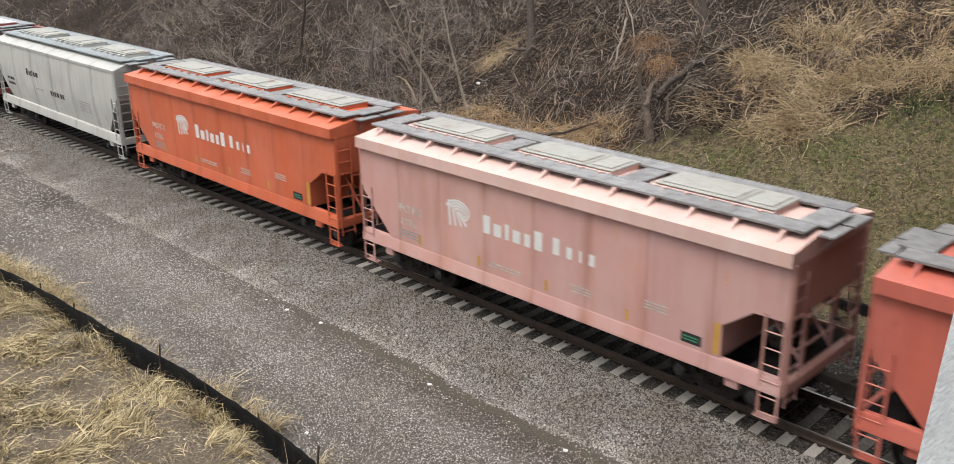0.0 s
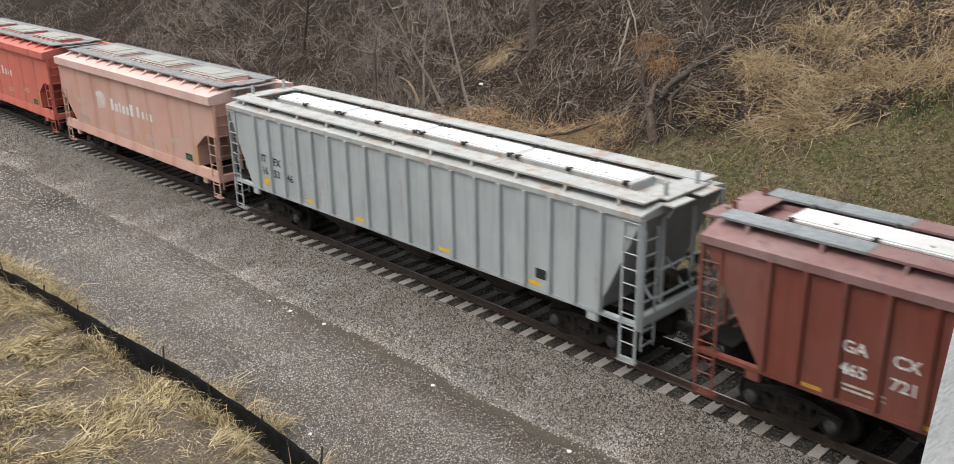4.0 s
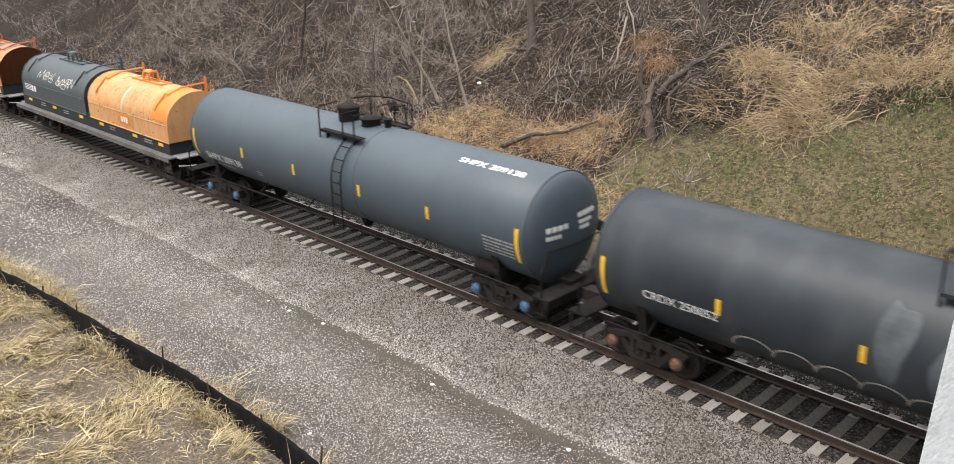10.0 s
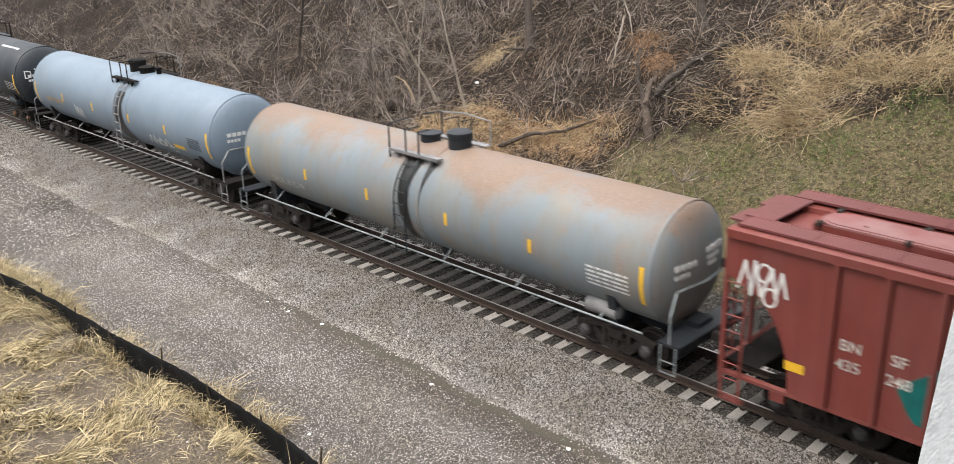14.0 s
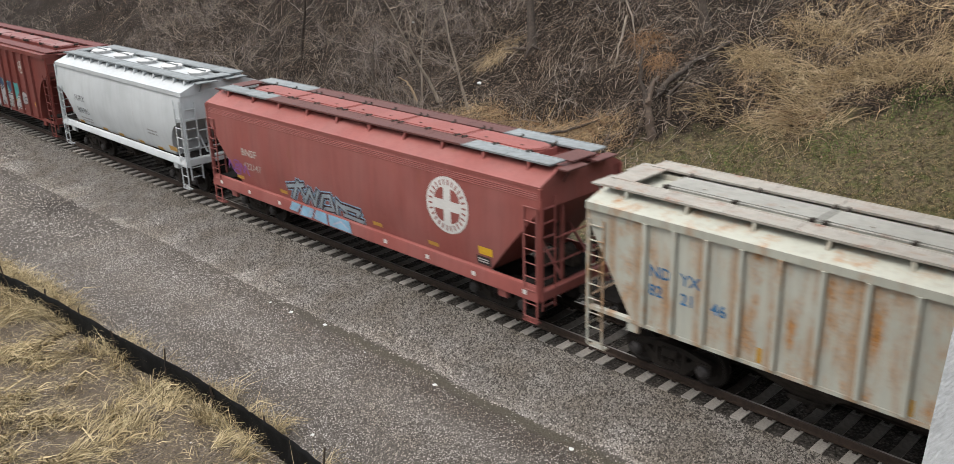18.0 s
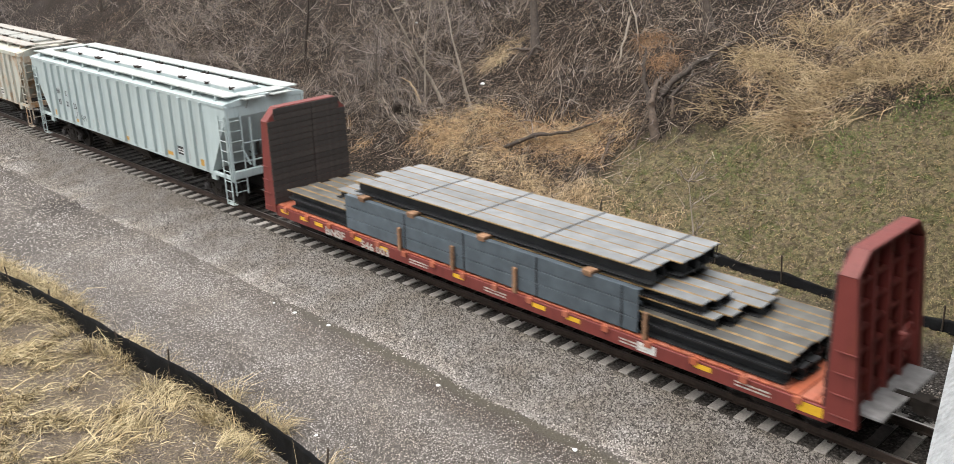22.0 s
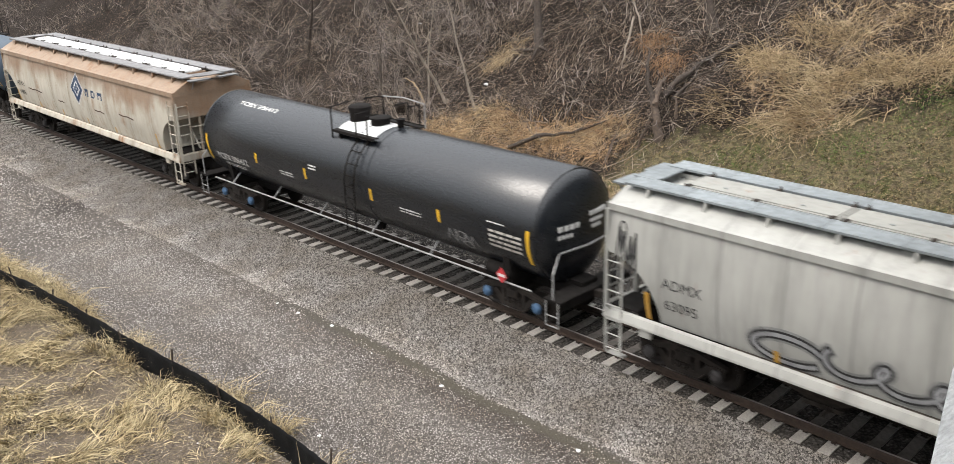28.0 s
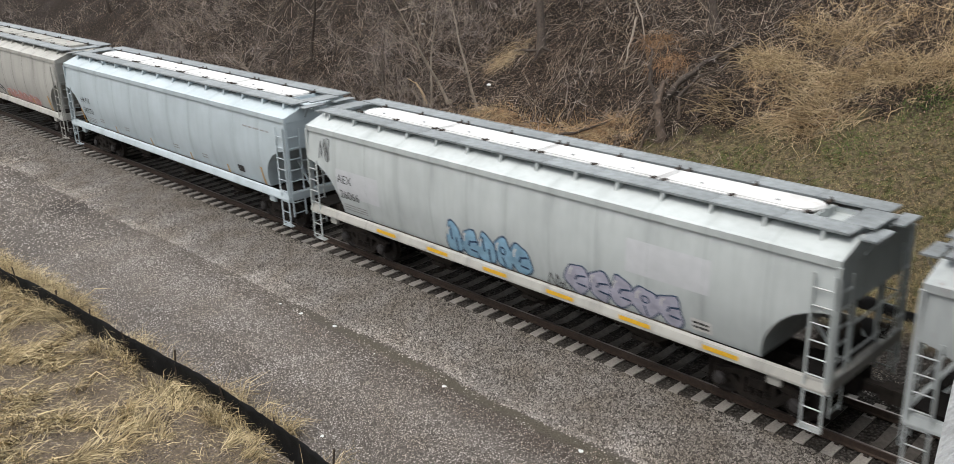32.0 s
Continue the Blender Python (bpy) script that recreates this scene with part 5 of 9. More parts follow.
# ---- paints of this train ----
P_PALE_ROOF = paint("pale_pink_roof", (0.7, 0.46, 0.41), 0.5, 0.25, 0.15, 0.5, rust_rgb=(0.42, 0.2, 0.06))
P_GREY_A = paint("weathered_silver_paint", (0.5, 0.505, 0.48), 0.5, 0.12, 0.35, seam=(2.208, 0.0, 0.6))
P_ORANGE = paint("orange_red_paint", (0.62, 0.14, 0.062), 0.45, 0.0, 0.2, 0.15, seam=(1.656, 0.0, 0.4), dent=0.1)
P_PINK = paint("faded_pink_paint", (0.6, 0.33, 0.285), 0.55, 0.14, 0.14, 0.4, rust_rgb=(0.42, 0.2, 0.06), dirt_rgb=(0.36, 0.16, 0.11), panel=(1.656, (0.57, 0.33, 0.31)), seam=(1.656, 0.0, 0.7), dent=0.1)
P_RED = paint("coral_red_paint", (0.62, 0.155, 0.11), 0.5, 0.08, 0.25, 0.15, seam=(1.656, 0.0, 0.5), dent=0.1)
P_PEACH = paint("faded_peach_paint", (0.59, 0.335, 0.27), 0.55, 0.14, 0.14, 0.5, rust_rgb=(0.42, 0.2, 0.06), dirt_rgb=(0.36, 0.17, 0.11), panel=(1.656, (0.57, 0.35, 0.28)), seam=(1.656, 0.0, 0.65))
P_RIBBED_GREY = paint("light_grey_paint", (0.43, 0.47, 0.48), 0.5, 0.2, 0.3)
P_RIBBED_GREY_ROOF = paint("rust_flecked_grey_roof", (0.44, 0.46, 0.45), 0.55, 0.62, 0.4, rust_rgb=(0.2, 0.09, 0.04))
P_OXIDE = paint("oxide_brown_paint", (0.2, 0.056, 0.038), 0.6, 0.42, 0.4, 0.15, rust_rgb=(0.05, 0.024, 0.026))
P_OXIDE_ROOF = paint("worn_purple_brown_roof", (0.26, 0.14, 0.135), 0.6, 0.4, 0.4, 0.3, rust_rgb=(0.09, 0.05, 0.05))
P_HOOD_ORANGE = paint("faded_orange_hood_paint", (0.62, 0.215, 0.09), 0.6, 0.3, 0.4, 0.15, spots=0.4, rust_rgb=(0.15, 0.06, 0.03))
P_HOOD_BLACK = paint("charcoal_hood_paint", (0.06, 0.073, 0.08), 0.5, 0.0, 0.25)
P_HOOD_YELLOW = paint("yellow_orange_hood_paint", (0.62, 0.315, 0.12), 0.6, 0.5, 0.4, 0.15, spots=0.75, rust_rgb=(0.17, 0.06, 0.028))
P_ARM_ORANGE = paint("bright_orange_paint", (0.72, 0.22, 0.03), 0.5, 0.2, 0.2)
P_ARM_RUST = paint("rusty_orange_frame", (0.42, 0.13, 0.055), 0.6, 0.4, 0.3)
P_COIL_BLACK = paint("black_coil_frame", (0.018, 0.022, 0.027), 0.5, 0.05, 0.3)
PLANKING = plain("weathered_walkway", (0.13, 0.122, 0.115), 0.8, 0, 0.4, 9, 0.3)
P_T10 = paint("slate_grey_tank_paint", (0.06, 0.08, 0.097), 0.5, 0.0, 0.12, 0.03, dent=0.02)
P_T11 = paint("black_tank_paint", (0.019, 0.026, 0.034), 0.5, 0.0, 0.15, 0.1, dent=0.02)
P_T12 = paint("pale_blue_grey_tank_paint", (0.19, 0.245, 0.305), 0.5, 0.0, 0.16, 0.04, dent=0.02)
P_T13 = paint("rusted_grey_tank_paint", (0.2, 0.24, 0.27), 0.55, 0.45, 0.5, 0.8, rust_rgb=(0.19, 0.12, 0.08), top_rust=0.8, top_at=3.35, dirt_rgb=(0.19, 0.165, 0.12), fade_rgb=(0.27, 0.235, 0.18), spots=0.2, dent=0.02)
P_T13_DARK = paint("spilled_black_product", (0.02, 0.02, 0.02), 0.35, 0, 0.2)
P_T21 = paint("blue_grey_tank_paint", (0.062, 0.092, 0.128), 0.5, 0.0, 0.12, 0.03, dent=0.02)
P_T23 = paint("glossy_black_tank_paint", (0.006, 0.0085, 0.0125), 0.3, 0.0, 0.1, gloss=0.75, dent=0.006)
P_R14 = paint("mineral_red_paint", (0.195, 0.042, 0.033), 0.55, 0.1, 0.3, 0.08)
P_R14_WORN = paint("worn_red_hatch", (0.25, 0.08, 0.075), 0.5, 0.0, 0.2, 0.4)
P_R14_DARK = paint("dark_red_boards", (0.16, 0.045, 0.042), 0.6, 0.1, 0.3)
P_R16 = paint("brick_red_paint", (0.318, 0.092, 0.08), 0.5, 0.05, 0.25, 0.12, dent=0.1)
P_R16_DARK = paint("dark_red_grating", (0.13, 0.05, 0.045), 0.6, 0.1, 0.3)
P_FAIR_GREY = paint("white_grey_paint", (0.6, 0.64, 0.662), 0.45, 0.03, 0.2)
P_RUSTY_CREAM = paint("rusty_cream_paint", (0.55, 0.565, 0.5), 0.6, 0.72, 0.3, rust_rgb=(0.27, 0.125, 0.036), rib=7.05)
P_RUSTY_CREAM_WALK = paint("rusty_grating", (0.4, 0.38, 0.34), 0.6, 0.5, 0.45)
P_RUSTY_CREAM_ROOF = paint("rust_flecked_cream_roof", (0.52, 0.53, 0.46), 0.55, 0.6, 0.35, rust_rgb=(0.24, 0.11, 0.035))
P_PLAIN_GREY_WALK = paint("pale_worn_boards", (0.47, 0.51, 0.49), 0.55, 0.25, 0.45)
P_PLAIN_GREY = paint("pale_green_grey_paint", (0.48, 0.57, 0.575), 0.5, 0.1, 0.3, panel=(1.75, (0.46, 0.535, 0.53)))
P_BRIGHT_GREY = paint("clean_white_paint", (0.7, 0.735, 0.76), 0.4, 0.0, 0.12, dent=0.1)
P_STAINED_BEIGE = paint("rust_stained_beige_paint", (0.6, 0.565, 0.48), 0.6, 0.6, 0.4, rust_rgb=(0.2, 0.11, 0.058), top_rust=0.7, top_at=3.0, dirt_rgb=(0.24, 0.18, 0.12), seam=(1.978, 0.5, 0.7))
P_WARM_GREY = paint("warm_grey_paint", (0.47, 0.47, 0.44), 0.5, 0.05, 0.35, seam=(1.436, 0.0, 0.6))
P_ICE_GREY = paint("pale_blue_grey_paint", (0.52, 0.605, 0.65), 0.45, 0.0, 0.14, seam=(1.591, 0.5, 0.3), dent=0.1)
P_WORN_GREY = paint("light_grey_green_paint", (0.55, 0.6, 0.605), 0.45, 0.0, 0.22, seam=(1.421, 0.0, 0.4), dent=0.1)
P_FLAT = paint("flatcar_red_paint", (0.2, 0.043, 0.036), 0.55, 0.25, 0.45)
P_FLAT_DECK = paint("orange_red_deck", (0.46, 0.12, 0.055), 0.65, 0.3, 0.55, 0.2, dirt_rgb=(0.09, 0.04, 0.03))
TEAL = plain("teal_spray", (0.0, 0.13, 0.12), 0.5, 0, 0.2, 4)
AQUA = plain("aqua_spray", (0.08, 0.42, 0.42), 0.5, 0, 0.3, 3)
SILVER = plain("silver_spray", (0.5, 0.51, 0.53), 0.4, 0.2, 0.3, 4)
SKYBLUE = plain("light_blue_spray", (0.28, 0.5, 0.68), 0.5, 0, 0.2, 4)
FROST = plain("frosty_blue_spray", (0.33, 0.41, 0.46), 0.5, 0, 0.25, 4)
LILAC = plain("lilac_spray", (0.52, 0.52, 0.64), 0.5, 0, 0.2, 4)
SMUDGE = plain("thin_grey_overspray", (0.3, 0.305, 0.3), 0.6, 0, 0.3, 6)
PINKSPRAY = plain("pink_spray", (0.6, 0.3, 0.27), 0.5, 0, 0.25, 4)
MAROON = plain("dark_maroon_spray", (0.05, 0.012, 0.018), 0.5, 0, 0.25, 4)
PURPLE = plain("purple_spray", (0.3, 0.1, 0.38), 0.5, 0, 0.25, 4)
SPRAY_YELLOW = plain("yellow_spray", (0.7, 0.6, 0.12), 0.5, 0, 0.2, 4)
NAVY = plain("navy_marking", (0.02, 0.06, 0.14), 0.5, 0, 0.2, 5)
GREENMARK = plain("green_marking", (0.05, 0.3, 0.16), 0.5, 0, 0.2, 5)
BLUELETTER = plain("blue_lettering", (0.06, 0.2, 0.4), 0.6, 0, 0.25, 6)
OLDWHITE = plain("worn_white_lettering", (0.58, 0.55, 0.5), 0.6, 0, 0.25, 9)
PATCH = plain("fresh_white_patch", (0.6, 0.63, 0.66), 0.5, 0, 0.06, 3)
BROWNPATCH = plain("bare_primer_patch", (0.2, 0.118, 0.095), 0.75, 0, 0.35, 3)
LOGO_ORANGE = plain("orange_marking", (0.72, 0.2, 0.01), 0.5, 0, 0.15, 5)


# ---- the wagons, from the head of the train ----
def name_bars(car, face, x, z, h, parts, material, name="company_name", gap=0.07):
    """A company's name as plain bars, one to a letter."""
    ps = []
    for w, k in parts:
        ps.append(rect(x, z, x + w, z + h * k))
        x += w + gap
    put_mark(name, shape_bm(ps), material, car, face)


def short_hopper(name, label, xc, body, number, roof=None):
    car, face = hopper(name, label, xc, 13.25, body, roof=roof, hatch=HATCH_GREY, walk_mat=GALV_OLD, top="square", cut="step", zc=2.62, d=1.25, gussets=13, ze=3.82, lip=0.27, zr=4.22, wr=0.8, walk_y=0.86, zb=4.31, chutes=3, panels=8)
    # a striped swoosh emblem and the name as bars
    e = []
    for k in range(4):
        e += ring_polys(-2.62, 2.78 - 0.0 * k, 0.46 - 0.11 * k, 0.3 - 0.07 * k, 0.06, 16, -1.2, 2.9)
        e += stroke([(-2.95 + 0.13 * k, 3.0 - 0.09 * k), (-2.9 + 0.2 * k, 2.34 + 0.03 * k)], 0.07)
    put_mark("emblem", shape_bm(e), WHITE, car, face)
    name_bars(car, face, -1.68, 2.42, 0.48, ((0.24, 1), (0.26, 0.68), (0.13, 0.85), (0.25, 0.68), (0.2, 0.68), (0.25, 1)), WHITE, gap=0.13)
    name_bars(car, face, 0.64, 2.46, 0.42, ((0.2, 1), (0.16, 0.68), (0.07, 0.68), (0.16, 0.68)), WHITE, gap=0.22)
    letters(car, "POTX", 0.21, -5.0, 2.26, OLDWHITE, face, stretch=1.25, bold=0.006)
    letters(car, number, 0.2, -4.95, 1.87, OLDWHITE, face, stretch=1.2, bold=0.006)
    bars(car, -4.95, 1.5, 0.75, 0.26, 3, GREY, face, 2)
    bars(car, -1.5, 1.55, 1.1, 0.16, 2, OLDWHITE, face, 3)
    bars(car, 1.2, 1.66, 0.6, 0.22, 3, OLDWHITE, face, 4)
    bars(car, 3.3, 1.9, 0.6, 0.22, 3, OLDWHITE, face, 5)
    plate(car, 4.27, 1.45, 0.5, 0.24, BLACK, face, "data_plate")
    bars(car, 4.32, 1.5, 0.36, 0.14, 2, GREENMARK, face, 6, lift=0.009)
    for x in (-4.2, -1.9, 0.4, 2.8):
        plate(car, x, 1.45, 0.09, 0.28, AMBER, face, "reflector")
    plate(car, 5.05, 1.42, 0.13, 0.72, AMBER, face, "reflector")
    return car, face


def head_of_train():
    car, face = hopper("covered_hopper", "dull red covered hopper car", -39.6, 13.2, P_R16, top="square", cut="diag", zc=2.8, d=1.25, gussets=12, ze=3.82, lip=0.27, zr=4.22, wr=0.8, walk_y=0.86, zb=4.31)
    car, face = hopper("covered_hopper", "weathered silver-grey covered hopper car", -24.68, 13.25, P_GREY_A, walk_mat=GALV, hatch=HATCH_GREY, top="square", cut="diag", zc=2.8, d=1.25, gussets=0, bulge=0.06, panels=6, ze=3.95, zr=4.24, wr=0.95, walk_y=0.86, zb=4.3)
    name_bars(car, face, -2.86, 2.75, 0.3, ((0.2, 1), (0.16, 0.7), (0.14, 0.7), (0.06, 1), (0.18, 0.7), (0.26, 0.7)), BLACK)
    name_bars(car, face, -0.3, 2.1, 0.22, ((0.2, 1), (0.14, 1), (0.18, 1), (0.2, 1), (0.05, 1), (0.16, 1), (0.16, 1)), BLACK)
    bars(car, -5.5, 1.95, 0.9, 0.5, 2, BLACK, face, 7, "number_bars")
    bars(car, 2.85, 1.85, 1.1, 0.5, 5, GREY, face, 8)
    bars(car, -2.0, 2.15, 0.9, 0.12, 1, GREY, face, 9)
    short_hopper("covered_hopper", "bright orange-red covered hopper car with white emblem", -10.1, P_ORANGE, "1796")
    short_hopper("covered_hopper", "faded pink covered hopper car with white emblem", 4.38, P_PINK, "1776", P_PALE_ROOF)
    car, face = short_hopper("covered_hopper", "coral red covered hopper car with teal spray paint", 19.18, P_RED, "2147")
    put_mark("spray_cloud", shape_bm([blob(-3.75 + 0.43 * k, 1.66 - 0.03 * k, 0.3, 0.34, random.Random(k), 18, 0.12) for k in range(5)]), TEAL, car, face, 0.006)
    sprayed(car, -4.05, 1.3, -1.7, 1.98, 5, TEAL, AQUA, face, 11, WHITE, -0.02)
    short_hopper("covered_hopper", "faded peach covered hopper car with white emblem", 33.83, P_PEACH, "1751", P_PALE_ROOF)


head_of_train()


def ribbed(name, label, xc, L, body, ribs, texts, letter, **kw):
    car, face = hopper(name, label, xc, L, body, ribs=ribs, cut="diag", gussets=11, **kw)
    for t, s, x, z in texts:
        letters(car, t, s, x, z, letter, face, lift=0.01, bold=0.006)
    return car, face


def worn_patch(hood_, cx, half, lo, hi, r):
    """A ragged squarish patch of bare primer bent over a hood's arch, between two angles."""
    ph = [r.uniform(0, 6.28) for _ in range(3)]
    mid, ha = (lo + hi) / 2, (hi - lo) / 2
    vs, n = [], 56
    for ring in (0.0, 0.35, 0.7, 1.0):
        for i in range(1 if ring == 0 else n):
            t = 2 * math.pi * i / n
            c, d = math.cos(t), math.sin(t)
            k = (abs(c) ** 4 + abs(d) ** 4) ** -0.25
            k *= 1 + ring * (0.07 * math.sin(3 * t + ph[0]) + 0.04 * math.sin(8 * t + ph[1]) + 0.03 * math.sin(17 * t + ph[2]) + r.uniform(-0.035, 0.035))
            a = mid + ha * ring * k * d
            vs.append((cx + half * ring * k * c, -1.307 * math.cos(a), 2.35 + 1.138 * math.sin(a)))
    fs = [(0, 1 + i, 1 + (i + 1) % n) for i in range(n)]
    for k in range(2):
        fs += [(1 + k * n + i, 1 + k * n + n + i, 1 + k * n + n + (i + 1) % n, 1 + k * n + (i + 1) % n) for i in range(n)]
    part("bare_patch", Geo().add(vs, fs), BROWNPATCH, hood_, "ragged patch of bare brown primer", smooth=60)


def second_group():
    car, face = ribbed("covered_hopper", "light grey ribbed covered hopper car with rusty roof", 50.0, 17.0, P_RIBBED_GREY, 18,
                       (("IT", 0.25, -6.64, 2.36), ("FX", 0.25, -5.95, 2.34), ("16", 0.24, -6.64, 1.96), ("53", 0.24, -5.95, 1.95), ("46", 0.24, -5.2, 1.96)), BLACK,
                       zc=3.9, d=1.15, rib_inset=1.38, rib_off=0.32, roof=P_RIBBED_GREY_ROOF, walk_mat=P_RIBBED_GREY_ROOF, top="trough", hatch_n=4, chutes=3, ze=3.88, lip=0.1, zb=4.16, zr=4.08, walk_y=1.13, wr=0.9, zs=1.42, sb=1.33, truck_in=1.95)
    for x in (-4.2, -1.7, 1.95, 5.2):
        plate(car, x, 1.5, 0.42, 0.1, YELLOW, face, "reflector")
    plate(car, -6.6, 1.6, 0.32, 0.22, YELLOW, face, "reflector")
    bars(car, -4.6, 1.55, 0.4, 0.3, 3, GREY, face, 3)
    bars(car, -3.9, 2.2, 0.3, 0.25, 3, GREY, face, 4)
    plate(car, 5.45, 1.7, 0.42, 0.26, BLACK, face, "data_plate")
    car, face = ribbed("covered_hopper", "oxide brown ribbed covered hopper car with white hatch covers", 68.6, 17.2, P_OXIDE, 18,
                       (("GA", 0.24, -5.5, 2.44), ("CX", 0.24, -4.55, 2.44), ("465", 0.24, -5.5, 1.98), ("721", 0.24, -4.55, 1.98)), WHITE,
                       zc=3.85, d=1.5, rib_inset=1.55, roof=P_OXIDE_ROOF, walk_mat=P_OXIDE_ROOF, end_boards=GALV, boards="aabbaabbbbb", top="trough", hatch_n=4, ze=3.82, lip=0.14, zb=4.24, zr=4.14, walk_y=0.95, wr=1.0, zs=1.42, sb=1.33, truck_in=2.0, frame_mat=P_OXIDE)
    for x in (-6.2, -4.0, -1.6, 0.6, 2.6, 4.4, 6.6):
        plate(car, x, 1.42, 0.4, 0.09, AMBER, face, "reflector")
    plate(car, 4.97, 1.72, 0.48, 0.32, BLACK, face, "data_plate")
    bars(car, 5.02, 1.77, 0.36, 0.2, 2, WHITE, face, 6, lift=0.009)
    bars(car, -5.4, 1.62, 0.8, 0.2, 2, OLDWHITE, face, 2)
    bars(car, -1.0, 1.6, 0.6, 0.4, 3, OLDWHITE, face, 5)

    car, a, fa, b, fb = coil_car("coil_car", "coil car with two faded orange hoods on a black frame", 86.82, 15.55, (P_HOOD_ORANGE, P_HOOD_ORANGE), (P_ARM_RUST, P_ARM_RUST), P_COIL_BLACK)
    r = random.Random(8)
    for hd, fc, x0 in ((a, fa, -6.9), (b, fb, 0.6)):
        for i in range(5):
            worn_patch(hd, x0 + 0.62 + i * 1.38, r.uniform(0.38, 0.52) if x0 < 0 else r.uniform(0.3, 0.4), r.uniform(0.4, 0.65) if x0 < 0 else r.uniform(0.85, 1.2), 1.75, r)
    put_mark("bare_patch", shape_bm([blob(-5.6, 2.2, 0.42, 0.26, r, 22, 0.25)]), BLACK, a, fa, 0.01)
    for hd, fc, x in ((a, fa, -4.25), (b, fb, 3.3)):
        plate(hd, x, 1.85, 1.2, 0.36, LOGO_ORANGE, fc, "emblem_panel", 0.006)
        put_mark("emblem", shape_bm([rect(x + 0.3 + 0.22 * k, 1.93, x + 0.46 + 0.22 * k, 2.14) for k in range(3)]), WHITE, hd, fc, 0.01)
    for hd, fc, xs in ((a, fa, (-6.0, -1.6)), (b, fb, (1.4, 6.4))):
        for x in xs:
            plate(hd, x, 1.8, 0.13, 0.72, WHITE, fc, "white_stripe", 0.007)
    fl = flat_side(1.285)
    for x in (-6.9, -3.3, 0.1, 3.6, 6.85):
        plate(car, x, 1.25, 0.14 if x < 6 else 0.26, 0.48, YELLOW, fl, "reflector")
    for x, w in ((-5.5, 0.4), (-2.6, 0.5), (-0.9, 0.6), (1.6, 0.7), (4.4, 0.5)):
        bars(car, x, 1.4, w, 0.24, 2, GREY, fl, int(x * 7 + 90))

    car, a, fa, b, fb = coil_car("coil_car", "coil car with one charcoal and one yellow-orange hood", 104.48, 15.5, (P_HOOD_BLACK, P_HOOD_YELLOW), (P_HOOD_BLACK, P_ARM_ORANGE), P_COIL_BLACK)
    e = [rect(-6.85, 2.0 + 0.075 * k, -6.1 + 0.02 * k, 2.04 + 0.075 * k) for k in range(4)] + [rect(-6.05 + 0.3 * k, 1.98, -5.82 + 0.3 * k, 2.26) for k in range(2)]
    put_mark("emblem", shape_bm(e), WHITE, a, fa, 0.008)
    scrawl(a, -5.2, 2.72, -3.5, 3.05, 12, OLDWHITE, fa, 4, 0.04)
    scrawl(a, -3.0, 2.6, -1.2, 3.0, 12, OLDWHITE, fa, 9, 0.045)
    plate(b, 3.3, 1.84, 0.95, 0.42, LOGO_ORANGE, fb, "emblem_panel", 0.006)
    put_mark("emblem", shape_bm([rect(3.48 + 0.22 * k, 1.94, 3.64 + 0.22 * k, 2.18) for k in range(3)]), WHITE, b, fb, 0.01)
    for x0, x1, lo in ((6.2, 7.47, 0.12), (0.44, 1.0, 0.8)):
        # repainted ends of the hood, over the arch
        top = [(-1.312 * math.cos(v), 2.35 + 1.142 * math.sin(v)) for v in np.linspace(max(lo, 0.0), math.pi - max(lo, 0.0), 19)]
        part("repainted_end", Geo().prism(top, "x", x0, x1), P_ARM_ORANGE, b, "bright orange repainted end", smooth=40)
    plate(b, 3.55, 2.42, 0.14, 0.9, OLDWHITE, fb, "white_stripe", 0.007)
    for x in (-6.7, -3.8, -0.9, 1.2, 4.3, 6.5):
        plate(car, x, 1.45, 0.42, 0.13, YELLOW, fl, "reflector")
    for x, w in ((-5.2, 0.5), (-2.6, 0.6), (2.2, 0.5), (5.3, 0.7)):
        bars(car, x, 1.38, w, 0.2, 2, GREY, fl, int(x * 7 + 90))


second_group()


STAIN = plain("pale_stain", (0.085, 0.1, 0.112), 0.7, 0, 0.5, 1.5)


